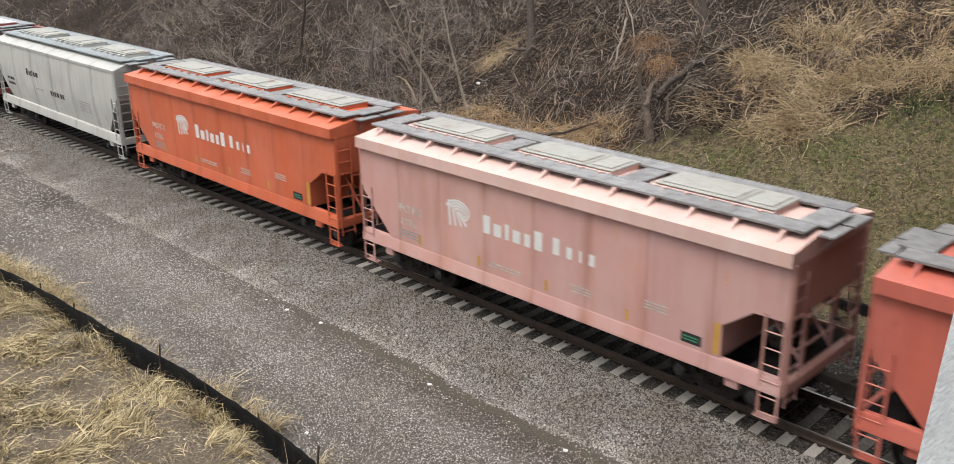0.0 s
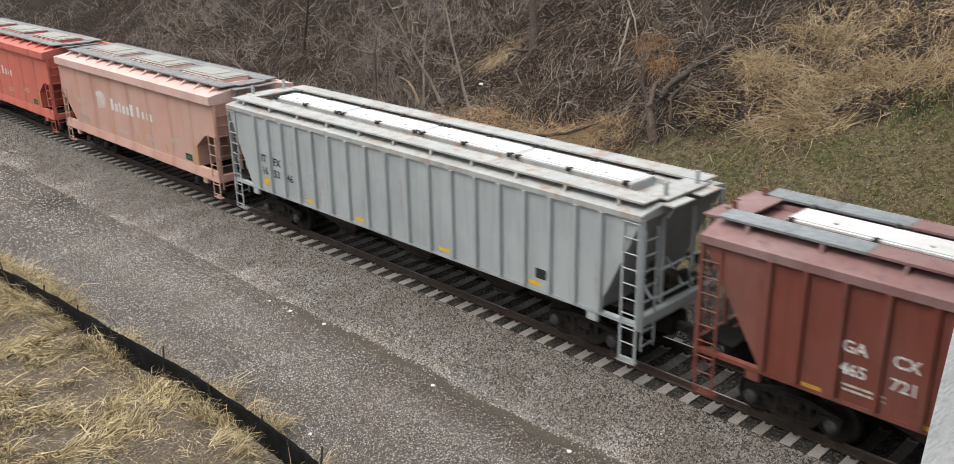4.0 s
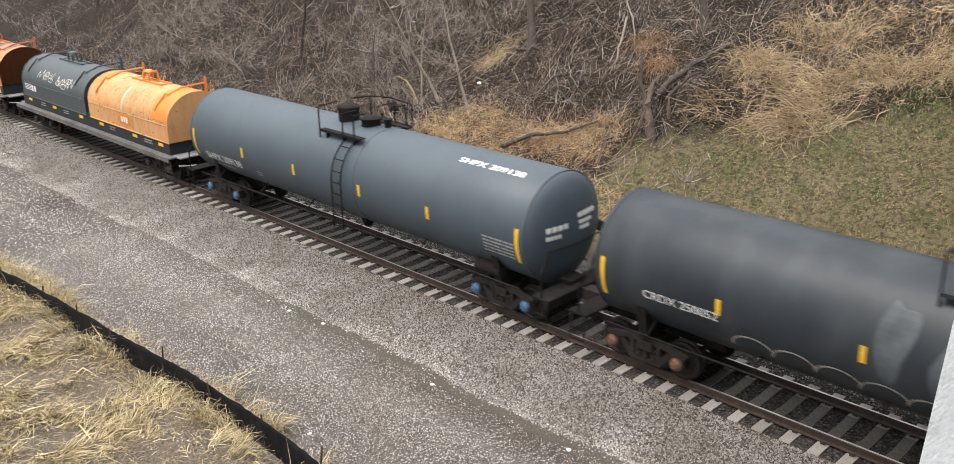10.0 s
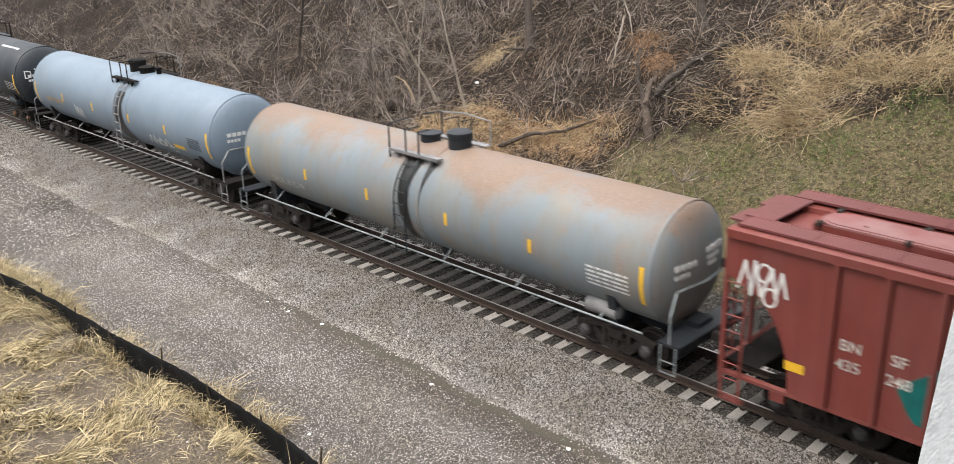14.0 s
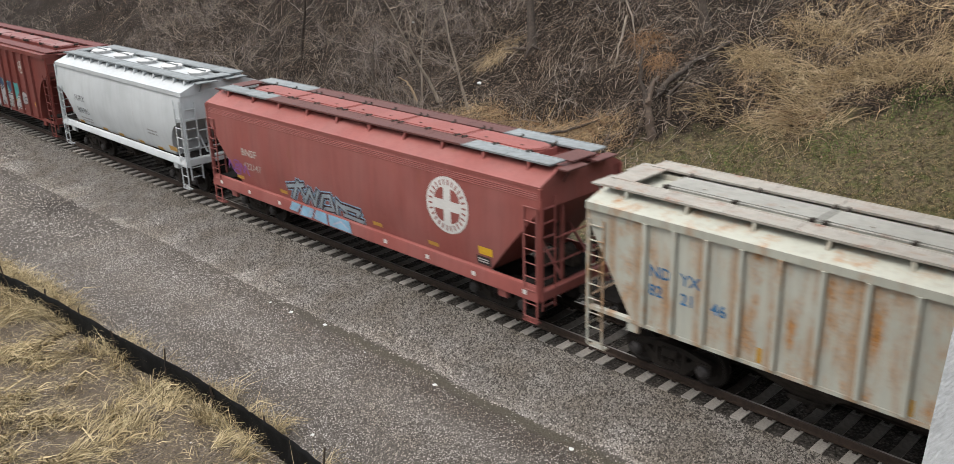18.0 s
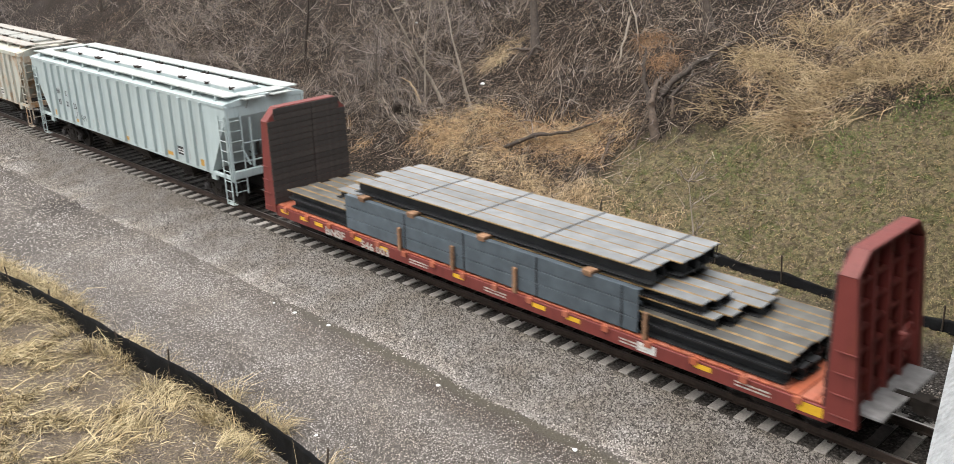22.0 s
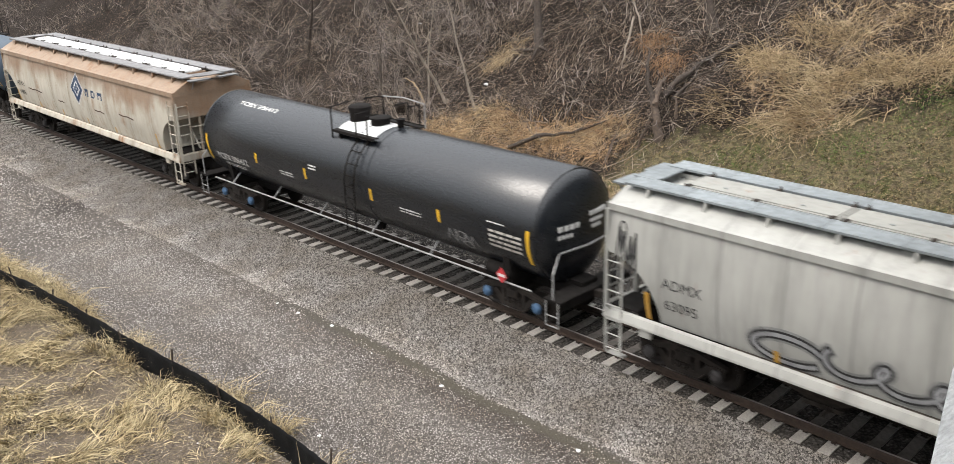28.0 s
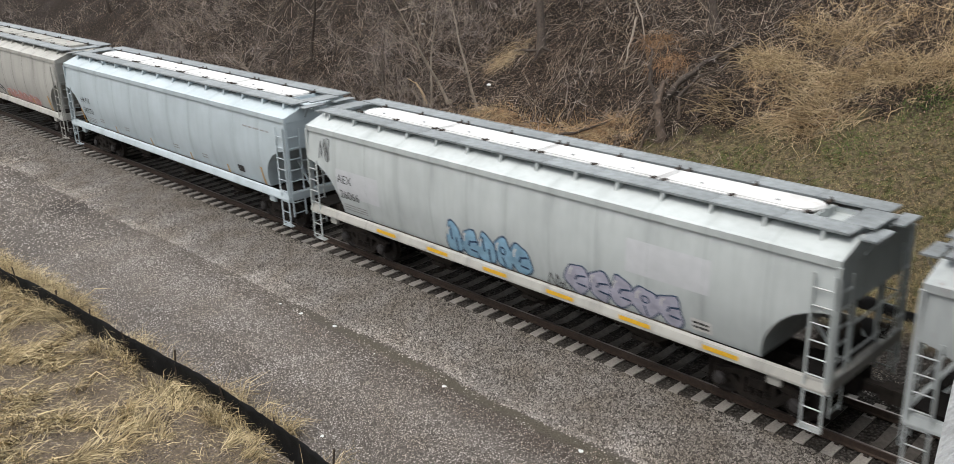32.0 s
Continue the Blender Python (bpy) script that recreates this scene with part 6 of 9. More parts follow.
def tank_group():
    bx = lambda e: (-e, -4.75, -1.7, 1.65, 4.65, e)
    car, face = tank("tank_car", "slate grey tank car with yellow reflectors", 122.3, 8.15, P_T10, R=1.48, zc=2.42, bars_x=bx(7.96), rail_mat=UNDER, cap=CAP_BLUE, mid=0.28, valve=-0.55, man=0.55, rung=0.72)
    letters(car, "SHPX 209138", 0.26, -7.35, 1.72, WHITE, face, bold=0.006, stretch=1.1)
    bars(car, -6.9, 1.5, 1.2, 0.12, 1, GREY, face, 3)
    bars(car, 6.75, 1.8, 1.1, 0.5, 5, GREY, face, 4)
    bars(car, -4.1, 1.65, 0.3, 0.2, 2, GREY, face, 5)
    letters(car, "SHPX 209138", 0.075, 5.1, 3.74, WHITE, face, bold=0.002, stretch=3.9)
    car, face = tank("tank_car", "black tank car with pale stains and sprayed outlines", 140.7, 7.95, P_T11, R=1.48, zc=2.42, bars_x=bx(7.75), rail_mat=UNDER, mid=0.32, valve=-0.2, man=0.75, rung=0.95, rusty=True, platform_mat=P_T11)
    letters(car, "CRDX 250052", 0.2, -6.65, 2.02, WHITE, face, bold=0.004, stretch=1.1)
    e = []
    for k in range(5):
        e += ring_polys(-4.0 + 0.9 * k, 1.55 - 0.02 * k, 0.5, 0.34, 0.035, 16, 0.2, 3.2)
    put_mark("sprayed_outline", shape_bm(e), OLDWHITE, car, face, 0.008)
    scrawl(car, 1.4, 1.5, 2.6, 1.95, 7, GREY, face, 3, 0.05)
    scrawl(car, 2.8, 1.4, 5.2, 1.8, 9, GREY, face, 6, 0.04)
    for x, z, a, b, s in ((-1.2, 2.75, 0.35, 0.75, 2), (0.1, 2.5, 0.5, 1.0, 3), (3.6, 2.75, 0.36, 0.62, 4), (1.5, 3.3, 0.8, 0.28, 5)):
        put_mark("pale_stain", shape_bm([blob(x, z, a, b, random.Random(s), 24, 0.2)]), STAIN, car, face, 0.005)
    bars(car, 6.5, 1.85, 1.15, 0.45, 5, GREY, face, 4)
    # a sprayed scrawl on the dished head
    def on_head(y, z):
        return (7.95 + float(np.interp(math.hypot(y, z - 2.42) / 1.48, (0, 0.35, 0.62, 0.82, 0.945), (0.42, 0.4, 0.33, 0.22, 0.1))) + 0.005, y, z)
    for line in ([(-1.05, 2.5), (-1.05, 2.85), (-0.8, 2.8), (-0.8, 2.55), (-1.05, 2.5)], [(-0.6, 2.95), (-0.45, 2.6)], [(-0.3, 2.65), (-0.2, 3.0), (0.05, 2.7), (0.15, 3.05)], [(0.3, 3.1), (0.35, 2.85), (0.8, 2.95)]):
        part("scrawl", Geo().path([on_head(*p) for p in line], 0.03, 5), WHITE, car)
    bars(car, 4.7, 3.7, 2.2, 0.1, 1, WHITE, face, 9)
    car, face = tank("tank_car", "pale blue-grey tank car with dark ladder stain", 159.0, 7.95, P_T12, R=1.48, zc=2.42, bars_x=bx(7.75), rail_mat=GALV_OLD, ladder_mat=GALV_OLD, mid=0.7, valve=0.05, man=0.85, rung=0.88)
    letters(car, "AETX 250002", 0.2, -6.7, 2.0, AMBER, face, stretch=1.1)
    put_mark("product_stain", shape_bm([[(0.42, 1.3), (1.55, 1.25), (1.3, 1.7), (1.2, 2.2), (1.12, 2.8), (1.2, 3.3), (0.6, 3.3), (0.62, 2.8), (0.5, 2.2), (0.45, 1.7)]]), P_T13_DARK, car, face, 0.006)
    scrawl(car, -3.7, 1.55, -2.9, 2.2, 7, WHITE, face, 5, 0.05)
    scrawl(car, 3.0, 1.55, 4.8, 2.0, 9, WHITE, face, 7, 0.05)
    bars(car, 6.3, 1.9, 0.9, 0.45, 6, BLACK, face, 4)
    plate(car, 5.05, 1.72, 0.8, 0.16, YELLOW, face, "placard")
    car, face = tank("tank_car", "rust-streaked grey tank car with black spill below the dome", 177.5, 8.15, P_T13, R=1.48, zc=2.42, bars_x=bx(7.96), rail_mat=GALV, mid=-0.07, valve=0.75, man=-0.45, rung=-0.1, frame_mat=P_COIL_BLACK, platform_mat=GALV_OLD)
    letters(car, "SRIX 62519", 0.22, -6.8, 1.75, OLDWHITE, face, space=1.2)
    put_mark("product_stain", shape_bm([[(-0.2, 1.3), (0.12, 1.25), (0.16, 2.0), (0.12, 2.9), (0.3, 3.6), (-0.35, 3.6), (-0.1, 2.9)], [(0.42, 1.7), (0.5, 1.6), (0.62, 2.9), (0.85, 3.6), (0.5, 3.6), (0.52, 2.9)]]), P_T13_DARK, car, face, 0.006)
    bars(car, 6.4, 1.85, 1.2, 0.55, 5, WHITE, face, 4)


tank_group()


def third_group():
    car, face = hopper("covered_hopper", "mineral red ribbed covered hopper car with silver and teal spray paint", 196.2, 17.2, P_R14, ribs=15, cut="arc", zc=3.15, d=1.5, rib_inset=1.98,
               hatch=P_R14_WORN, walk_mat=P_R14_DARK, top="trough_round", hatch_n=4, ze=4.03, lip=0.14, zr=4.14, zb=4.2, walk_y=1.15, wr=0.95, zs=1.04, sb=0.97, gussets=0, truck_in=1.95, rib_bend=0.0, rib_off=0.28)
    for t, x, z in (("BN", -6.16, 2.35), ("SF", -5.2, 2.35), ("435", -6.2, 1.95), ("248", -5.26, 1.95)):
        letters(car, t, 0.22, x, z, OLDWHITE, face, lift=0.01, bold=0.004)
    rr = random.Random(12)
    for k, m in enumerate((TEAL, AQUA, NAVY)):
        put_mark("spray_cloud", shape_bm([blob(-4.2 + 1.02 * q + 0.3 * k, (1.9, 2.24, 2.12)[k] + rr.uniform(-0.14, 0.14), rr.uniform(0.5, 0.78) / (1 + 0.5 * k), rr.uniform(0.44, 0.6) / (1 + 0.5 * k), rr, 22, 0.3) for q in range(8 + k % 2)]), m, car, face, 0.004 + 0.002 * k)
    lettered(car, "TRATOK", -4.15, 1.25, 3.2, 1.98, ((WHITE, 0.5), (BLACK, 0.45), (SILVER, 0.34)), face)
    lettered(car, "TA", 3.0, 1.25, 5.0, 1.62, ((WHITE, 0.36), (BLACK, 0.3), (SILVER, 0.2)), face)
    sprayed(car, 4.9, 1.5, 5.9, 2.1, 1, SILVER, BLACK, face, 25, WHITE)
    put_mark("emblem", shape_bm(ring_polys(5.5, 3.3, 0.3, 0.3, 0.06) + stroke([(5.25, 3.3), (5.75, 3.3)], 0.1) + stroke([(5.5, 3.05), (5.5, 3.55)], 0.1)), OLDWHITE, car, face, 0.008)
    scrawl(car, -8.3, 2.9, -7.3, 3.6, 9, WHITE, face, 3, 0.06)
    for x in (-7.2, -3.0, 0.5, 4.0, 6.5):
        plate(car, x, 1.55, 0.4, 0.2, YELLOW, face, "reflector")

    car, face = hopper("covered_hopper", "short white-grey covered hopper car with round hatches", 211.62, 11.17, P_FAIR_GREY, top="round", lace=True, cut="arc", zc=2.95, d=1.2, gussets=14, bulge=0.12, w=1.65, chutes=2, ze=3.9, lip=0.12, zb=4.36, zr=4.26, walk_y=0.85, wr=0.95, zs=1.5, sb=1.29, truck_in=1.6, walk_mat=GALV)
    letters(car, "FURX", 0.25, -3.9, 2.55, BLACK, face, space=1.15)
    letters(car, "808995", 0.25, -3.85, 2.02, BLACK, face, space=1.05)
    bars(car, -3.8, 1.6, 1.1, 0.26, 2, GREY, face, 3)
    for x in (-4.2, -1.9, -0.4, 1.4, 3.0):
        plate(car, x, 1.5, 0.42, 0.12, AMBER, face, "reflector")
    plate(car, 4.05, 1.65, 0.6, 0.2, AMBER, face, "reflector")
    bars(car, 2.6, 2.05, 0.8, 0.26, 2, GREY, face, 5)

    car, face = hopper("covered_hopper", "brick red smooth-sided covered hopper car with round white emblem", 226.7, 15.4, P_R16, top="trough_round", cut="diag", zc=3.35, d=1.75, gussets=10, bulge=0.06, ze=3.9, lip=0.04, zb=4.34, zr=4.24, walk_y=0.8, wr=0.92, hatch=P_R16, walk_mat=P_R16_DARK, end_boards=GALV, board_ends=2, hatch_n=5, truck_in=1.9)
    for k in range(4):
        part("side_bead", Geo().tube((-7.66, face(3.62 + 0.05 * k), 3.62 + 0.05 * k), (7.66, face(3.62 + 0.05 * k), 3.62 + 0.05 * k), 0.014, 5), P_R16, car)
    letters(car, "BNSF", 0.24, -5.66, 2.42, OLDWHITE, face, bold=0.004, stretch=1.2)
    letters(car, "422147", 0.24, -5.62, 1.95, OLDWHITE, face, stretch=1.05)
    disc = [[(4.5 + 0.8 * math.cos(a), 2.82 + 0.78 * math.sin(a)) for a in np.linspace(0, 6.2832, 41)[:-1]]]
    put_mark("emblem_disc", shape_bm(disc), WHITE, car, face, 0.008)
    cr = []
    for k in range(4):
        q0 = math.pi / 2 * k
        cx, cz = 4.5 + 0.14 * math.copysign(1, math.cos(q0 + 0.785)), 2.82 + 0.14 * math.copysign(1, math.sin(q0 + 0.785))
        cr.append([(cx, cz)] + [(cx + 0.34 * math.cos(q0 + v), cz + 0.33 * math.sin(q0 + v)) for v in np.linspace(0, math.pi / 2, 9)])
    for k in range(26):
        a = 0.3 + 2 * math.pi * k / 26
        cr += stroke([(4.5 + 0.58 * math.cos(a), 2.82 + 0.57 * math.sin(a)), (4.5 + 0.7 * math.cos(a), 2.82 + 0.69 * math.sin(a))], 0.05)
    put_mark("emblem_cross", shape_bm(cr), P_R16, car, face, 0.013)
    shards(car, -3.05, 1.38, 0.75, 2.12, face, ((SKYBLUE, 0.3), (MAROON, 0.23), (FROST, 0.12)))
    band = [[(-2.95, 1.1), (-2.5, 1.1), (-2.25, 1.4), (-2.75, 1.4)], [(-2.4, 1.04), (-1.75, 1.06), (-1.55, 1.4), (-2.15, 1.4)], [(-1.62, 1.08), (-0.9, 1.03), (-0.95, 1.4), (-1.45, 1.4)],
            [(-0.8, 1.04), (0.32, 1.03), (0.2, 1.4), (-0.85, 1.4)]]
    put_mark("sprayed_band", shape_bm(band), SKYBLUE, car, lambda z: -1.655, 0.006)
    put_mark("spray_lines", shape_bm(stroke([(-2.6, 1.12), (-2.35, 1.33), (-2.2, 1.12)], 0.04) + stroke([(-1.9, 1.12), (-1.7, 1.34), (-1.4, 1.15)], 0.04) + stroke([(-0.6, 1.12), (-0.2, 1.3), (0.15, 1.14)], 0.05)), LILAC, car, lambda z: -1.655, 0.01)
    scrawl(car, -6.6, 1.7, -5.3, 2.1, 9, PURPLE, face, 8, 0.06)
    for x in (-6.2, -3.6, 1.2, 3.6):
        plate(car, x, 1.5, 0.42, 0.12, AMBER, face, "reflector")
    plate(car, 5.6, 1.75, 0.5, 0.22, YELLOW, face, "reflector")
    plate(car, 5.5, 1.45, 0.5, 0.24, BLACK, face, "data_plate")
    bars(car, 5.55, 1.5, 0.36, 0.14, 2, WHITE, face, 6, lift=0.009)
    for x in np.linspace(-7.2, 7.2, 9):
        plate(car, x, 1.12, 0.14, 0.12, WHITE, lambda z: -1.64, "sill_marking", 0.01)

    car, face = ribbed("covered_hopper", "cream ribbed covered hopper car heavily streaked with rust", 244.45, 17.1, P_RUSTY_CREAM, 18,
                       (("ND", 0.26, -6.85, 2.62), ("YX", 0.26, -6.06, 2.62), ("82", 0.26, -6.85, 2.18), ("21", 0.26, -6.04, 2.18), ("46", 0.26, -5.3, 2.18)), BLUELETTER,
                       zc=3.5, d=1.25, rib_inset=1.5, rib_off=0.1, roof=P_RUSTY_CREAM_ROOF, walk_mat=P_RUSTY_CREAM_WALK, hatch=HATCH_GREY, top="trough", hatch_n=4, ze=3.82, lip=0.14, zb=4.24, zr=4.14, walk_y=0.95, wr=1.0, zs=1.42, sb=1.33, truck_in=1.95)
    for x in (-4.2, -1.2, 1.7, 3.7, 7.1):
        plate(car, x, 1.45, 0.12, 0.5 if x > 7 else 0.34, AMBER, face, "reflector")
    plate(car, 4.95, 1.6, 0.48, 0.34, WHITE, face, "data_plate")
    bars(car, 4.98, 1.63, 0.4, 0.26, 2, BLACK, face, 6, lift=0.009)
    car, face = ribbed("covered_hopper", "pale green-grey ribbed covered hopper car with white hatch covers", 263.0, 17.2, P_PLAIN_GREY, 18,
                       (("NO", 0.24, -6.15, 2.55), ("KL", 0.24, -5.25, 2.55), ("83", 0.24, -6.1, 2.08), ("20", 0.24, -5.25, 2.08), ("25", 0.24, -4.5, 2.08)), BLACK,
                       zc=3.5, d=1.3, rib_inset=1.61, walk_mat=P_PLAIN_GREY_WALK, top="trough", hatch_n=4, ze=3.9, lip=0.07, zb=4.18, zr=4.1, walk_y=1.15, wr=0.9, zs=1.42, sb=1.33, truck_in=1.95)
    for x in (-6.7, -4.4, 0.3, 4.0, 6.5):
        plate(car, x, 1.5, 0.42, 0.14 if abs(x) < 6 else 0.24, AMBER, face, "reflector")
    plate(car, 4.85, 1.65, 0.5, 0.32, BLACK, face, "data_plate")
    bars(car, 4.9, 1.7, 0.36, 0.2, 2, WHITE, face, 6, lift=0.009)
    scrawl(car, -4.4, 1.6, -3.3, 1.95, 7, BLACK, face, 5, 0.04)
    put_mark("sprayed_face", shape_bm(ring_polys(-2.2, 1.7, 0.26, 0.2, 0.04) + ring_polys(-2.2, 1.9, 0.14, 0.12, 0.03)), WHITE, car, face, 0.01)


third_group()


# ---- bulkhead flatcar with structural steel ----
def flatcar():
    xc, h = 283.7, 10.3
    car = new_car("bulkhead_flatcar", "red bulkhead flatcar with orange-red deck", "flat car", xc)
    part("deck_frame", Geo().box(-9.6, 9.6, -1.45, 1.45, 0.8, 0.94).box(-9.6, 9.6, -0.35, 0.35, 0.55, 0.8), P_FLAT, car)
    r = random.Random(4)
    pm = Geo().box(-0.14, 0.14, -1.46, 1.46, 0.94, 0.985, 0.01).mesh("deck_plank", P_FLAT_DECK)
    for i in range(62):
        piece("deck_plank", pm, car, pose(-9.45 + i * 0.31, 0, r.uniform(-0.006, 0.006)))
    for s in (-1, 1):
        part("side_sill", Geo().box(-9.6, 9.6, s * 1.47 - 0.04, s * 1.47 + 0.04, 0.6, 0.93, 0.01), P_FLAT, car)
        for i in range(16):
            part("stake_pocket", Geo().box(-9.0 + i * 1.2 - 0.09, -9.0 + i * 1.2 + 0.09, s * 1.53 - 0.04, s * 1.53 + 0.04, 0.83, 0.985, 0.008), P_FLAT_DECK, car)
        # bulkhead: two uprights, plank face inside, stiffeners outside
        X0, X1 = s * 9.55, s * 10.2
        lo, hi = min(X0, X1), max(X0, X1)
        top = 4.18
        corner = 0.42
        b = part("bulkhead", Geo().prism([(-1.5, 0.7), (1.5, 0.7), (1.5, top - corner), (1.5 - corner, top - 0.01), (-1.5 + corner, top - 0.01), (-1.5, top - corner)], "x", min(X0, X0 + s * 0.08), max(X0, X0 + s * 0.08)), P_FLAT, car, "red steel bulkhead")
        for sy in (-1, 1):
            part("upright", Geo().prism([(X0, 0.7), (X0, top - corner), (X0 + s * 0.36, top - corner), (X1, 0.7)], "y", min(sy * 1.36, sy * 1.55), max(sy * 1.36, sy * 1.55)), P_FLAT, b)
        part("top_plate", Geo().prism([(-1.56, top - corner), (-1.56 + corner, top), (1.56 - corner, top), (1.56, top - corner), (1.5, top - corner - 0.06), (1.5 - corner, top - 0.07), (-1.5 + corner, top - 0.07), (-1.5, top - corner - 0.06)], "x", min(X0 + s * 0.01, X0 + s * 0.36), max(X0 + s * 0.01, X0 + s * 0.36)), P_FLAT, b)
        for y in (-0.7, 0.0, 0.7):
            part("stiffener", Geo().prism([(X0 + s * 0.09, 0.72), (X0 + s * 0.09, top - 0.1), (X0 + s * 0.3, top - 0.1), (X1 - s * 0.08, 0.72)], "y", y - 0.05, y + 0.05), P_FLAT, b)
        for z in np.arange(1.1, 3.6, 0.48):
            deep = X0 + s * (0.5 - 0.06 * z)
            part("stiffener", Geo().box(min(X0 + s * 0.09, deep), max(X0 + s * 0.09, deep), -1.35, 1.35, z, z + 0.06), P_FLAT, b)
        PLANK = plain("dark_bulkhead_planks", (0.055, 0.043, 0.037), 0.85, 0, 0.35, 6, 0.4, 0.4) if "PLANK" not in SHARED else SHARED["PLANK"]
        SHARED["PLANK"] = PLANK
        hm = shared("bulk_plank", lambda: Geo().box(-0.025, 0.025, -1.56, 1.54, 0.0, 0.185, 0.008).mesh("bulkhead_plank", PLANK))
        hm2 = shared("bulk_plank_short", lambda: Geo().box(-0.025, 0.025, -1.3, 1.28, 0.0, 0.185, 0.008).mesh("bulkhead_plank", PLANK))
        for i in range(16):
            piece("bulkhead_plank", hm if i < 14 else hm2, b, pose(X0 - s * 0.028 + r.uniform(-0.006, 0.006), 0, 1.0 + i * 0.198))
        part("chain", Geo().path([(X0 - s * 0.07, 0.1, 1.1), (X0 - s * 0.07, 0.16, 4.1)], 0.014, 5), TRUCK, b)
        for z in (0.9, 1.35, 1.8, 2.25):
            part("grab_iron", Geo().tube((lo + 0.12, -1.59, z), (hi - 0.12, -1.59, z), 0.014, 5), P_FLAT, b)
        part("end_platform", Geo().box(s * 10.3 - 0.28, s * 10.3 + 0.28, -1.3, 1.3, 0.92, 0.97), GALV_OLD, car)
        coupler(car, s * 10.35, s, 0.6)
        bogie(car, s * 8.2)
    brake_wheel(car, P_FLAT, 10.5, -0.4, 2.4)
    part("center_sill", Geo().prism([(-9.6, 0.8), (-7, 0.5), (-5, 0.35), (5, 0.35), (7, 0.5), (9.6, 0.8)], "y", -0.3, 0.3), UNDER, car)
    f = flat_side(1.51)
    for x in (-9.3, -8.2, -7.4, -5.4, -4.2, -1.0, 1.9, 3.0, 6.6):
        plate(car, x, 0.76, 0.42, 0.12, YELLOW, f, "reflector")
    plate(car, 9.0, 0.68, 0.52, 0.22, YELLOW, f, "reflector")
    letters(car, "BNSF", 0.24, -6.85, 0.61, OLDWHITE, f, bold=0.012, stretch=1.3)
    letters(car, "546 003", 0.22, -5.05, 0.61, OLDWHITE, f, bold=0.01, stretch=1.3)
    for x in (-2.8, 0.2, 4.6, 7.6):
        bars(car, x, 0.68, 0.8, 0.16, 2, OLDWHITE, f, int(x * 3 + 40))
    plate(car, 5.1, 0.66, 0.5, 0.22, WHITE, f, "data_plate")
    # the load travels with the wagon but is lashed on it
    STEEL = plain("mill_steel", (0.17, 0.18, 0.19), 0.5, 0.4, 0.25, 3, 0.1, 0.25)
    # beam tops coloured pale for sky light, beam bodies dark for shade
    STEEL_TOP = plain("skylit_steel_flange", (0.31, 0.325, 0.335), 0.45, 0.2, 0.22, 2, 0.1, 0.45)
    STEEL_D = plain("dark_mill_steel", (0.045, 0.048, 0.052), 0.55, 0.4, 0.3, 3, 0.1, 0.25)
    STEEL_B = plain("blue_grey_steel", (0.13, 0.165, 0.195), 0.5, 0.3, 0.22, 2, 0.1, 0.2)
    RUSTY = plain("rusty_steel_edge", (0.3, 0.2, 0.09), 0.7, 0.2, 0.4, 4, 0.1)
    WOOD = plain("dunnage_wood", (0.36, 0.2, 0.11), 0.85, 0, 0.3, 12, 0.3, 0.3)
    DARKBAND = plain("strapping", (0.02, 0.02, 0.022), 0.5, 0.3, 0.2)

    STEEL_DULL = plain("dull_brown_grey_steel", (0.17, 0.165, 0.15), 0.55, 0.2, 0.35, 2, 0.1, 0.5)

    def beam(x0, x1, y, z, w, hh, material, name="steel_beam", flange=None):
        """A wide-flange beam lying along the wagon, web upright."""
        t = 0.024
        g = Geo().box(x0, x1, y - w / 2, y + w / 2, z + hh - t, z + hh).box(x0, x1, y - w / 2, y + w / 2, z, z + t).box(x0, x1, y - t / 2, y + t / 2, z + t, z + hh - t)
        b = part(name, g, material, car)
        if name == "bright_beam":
            part("top_flange", Geo().box(x0, x1, y - w / 2, y + w / 2, z + hh, z + hh + 0.005), flange or STEEL_TOP, b, "grey top flange, paled for sky light")
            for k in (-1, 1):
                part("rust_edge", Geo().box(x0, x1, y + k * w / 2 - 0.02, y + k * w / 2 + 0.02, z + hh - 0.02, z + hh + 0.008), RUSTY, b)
        return b
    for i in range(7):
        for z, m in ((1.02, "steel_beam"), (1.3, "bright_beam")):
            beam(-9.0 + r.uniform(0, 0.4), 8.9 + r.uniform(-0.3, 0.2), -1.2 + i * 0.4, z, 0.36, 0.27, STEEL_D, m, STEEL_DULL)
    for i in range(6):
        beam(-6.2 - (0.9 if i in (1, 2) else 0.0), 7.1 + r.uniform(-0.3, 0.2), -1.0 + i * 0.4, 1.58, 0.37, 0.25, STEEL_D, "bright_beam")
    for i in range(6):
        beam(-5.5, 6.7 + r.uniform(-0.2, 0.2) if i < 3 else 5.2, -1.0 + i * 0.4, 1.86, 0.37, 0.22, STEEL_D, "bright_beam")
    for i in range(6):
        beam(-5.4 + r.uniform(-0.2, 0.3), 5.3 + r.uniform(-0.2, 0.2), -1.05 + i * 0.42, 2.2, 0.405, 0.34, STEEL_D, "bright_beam")
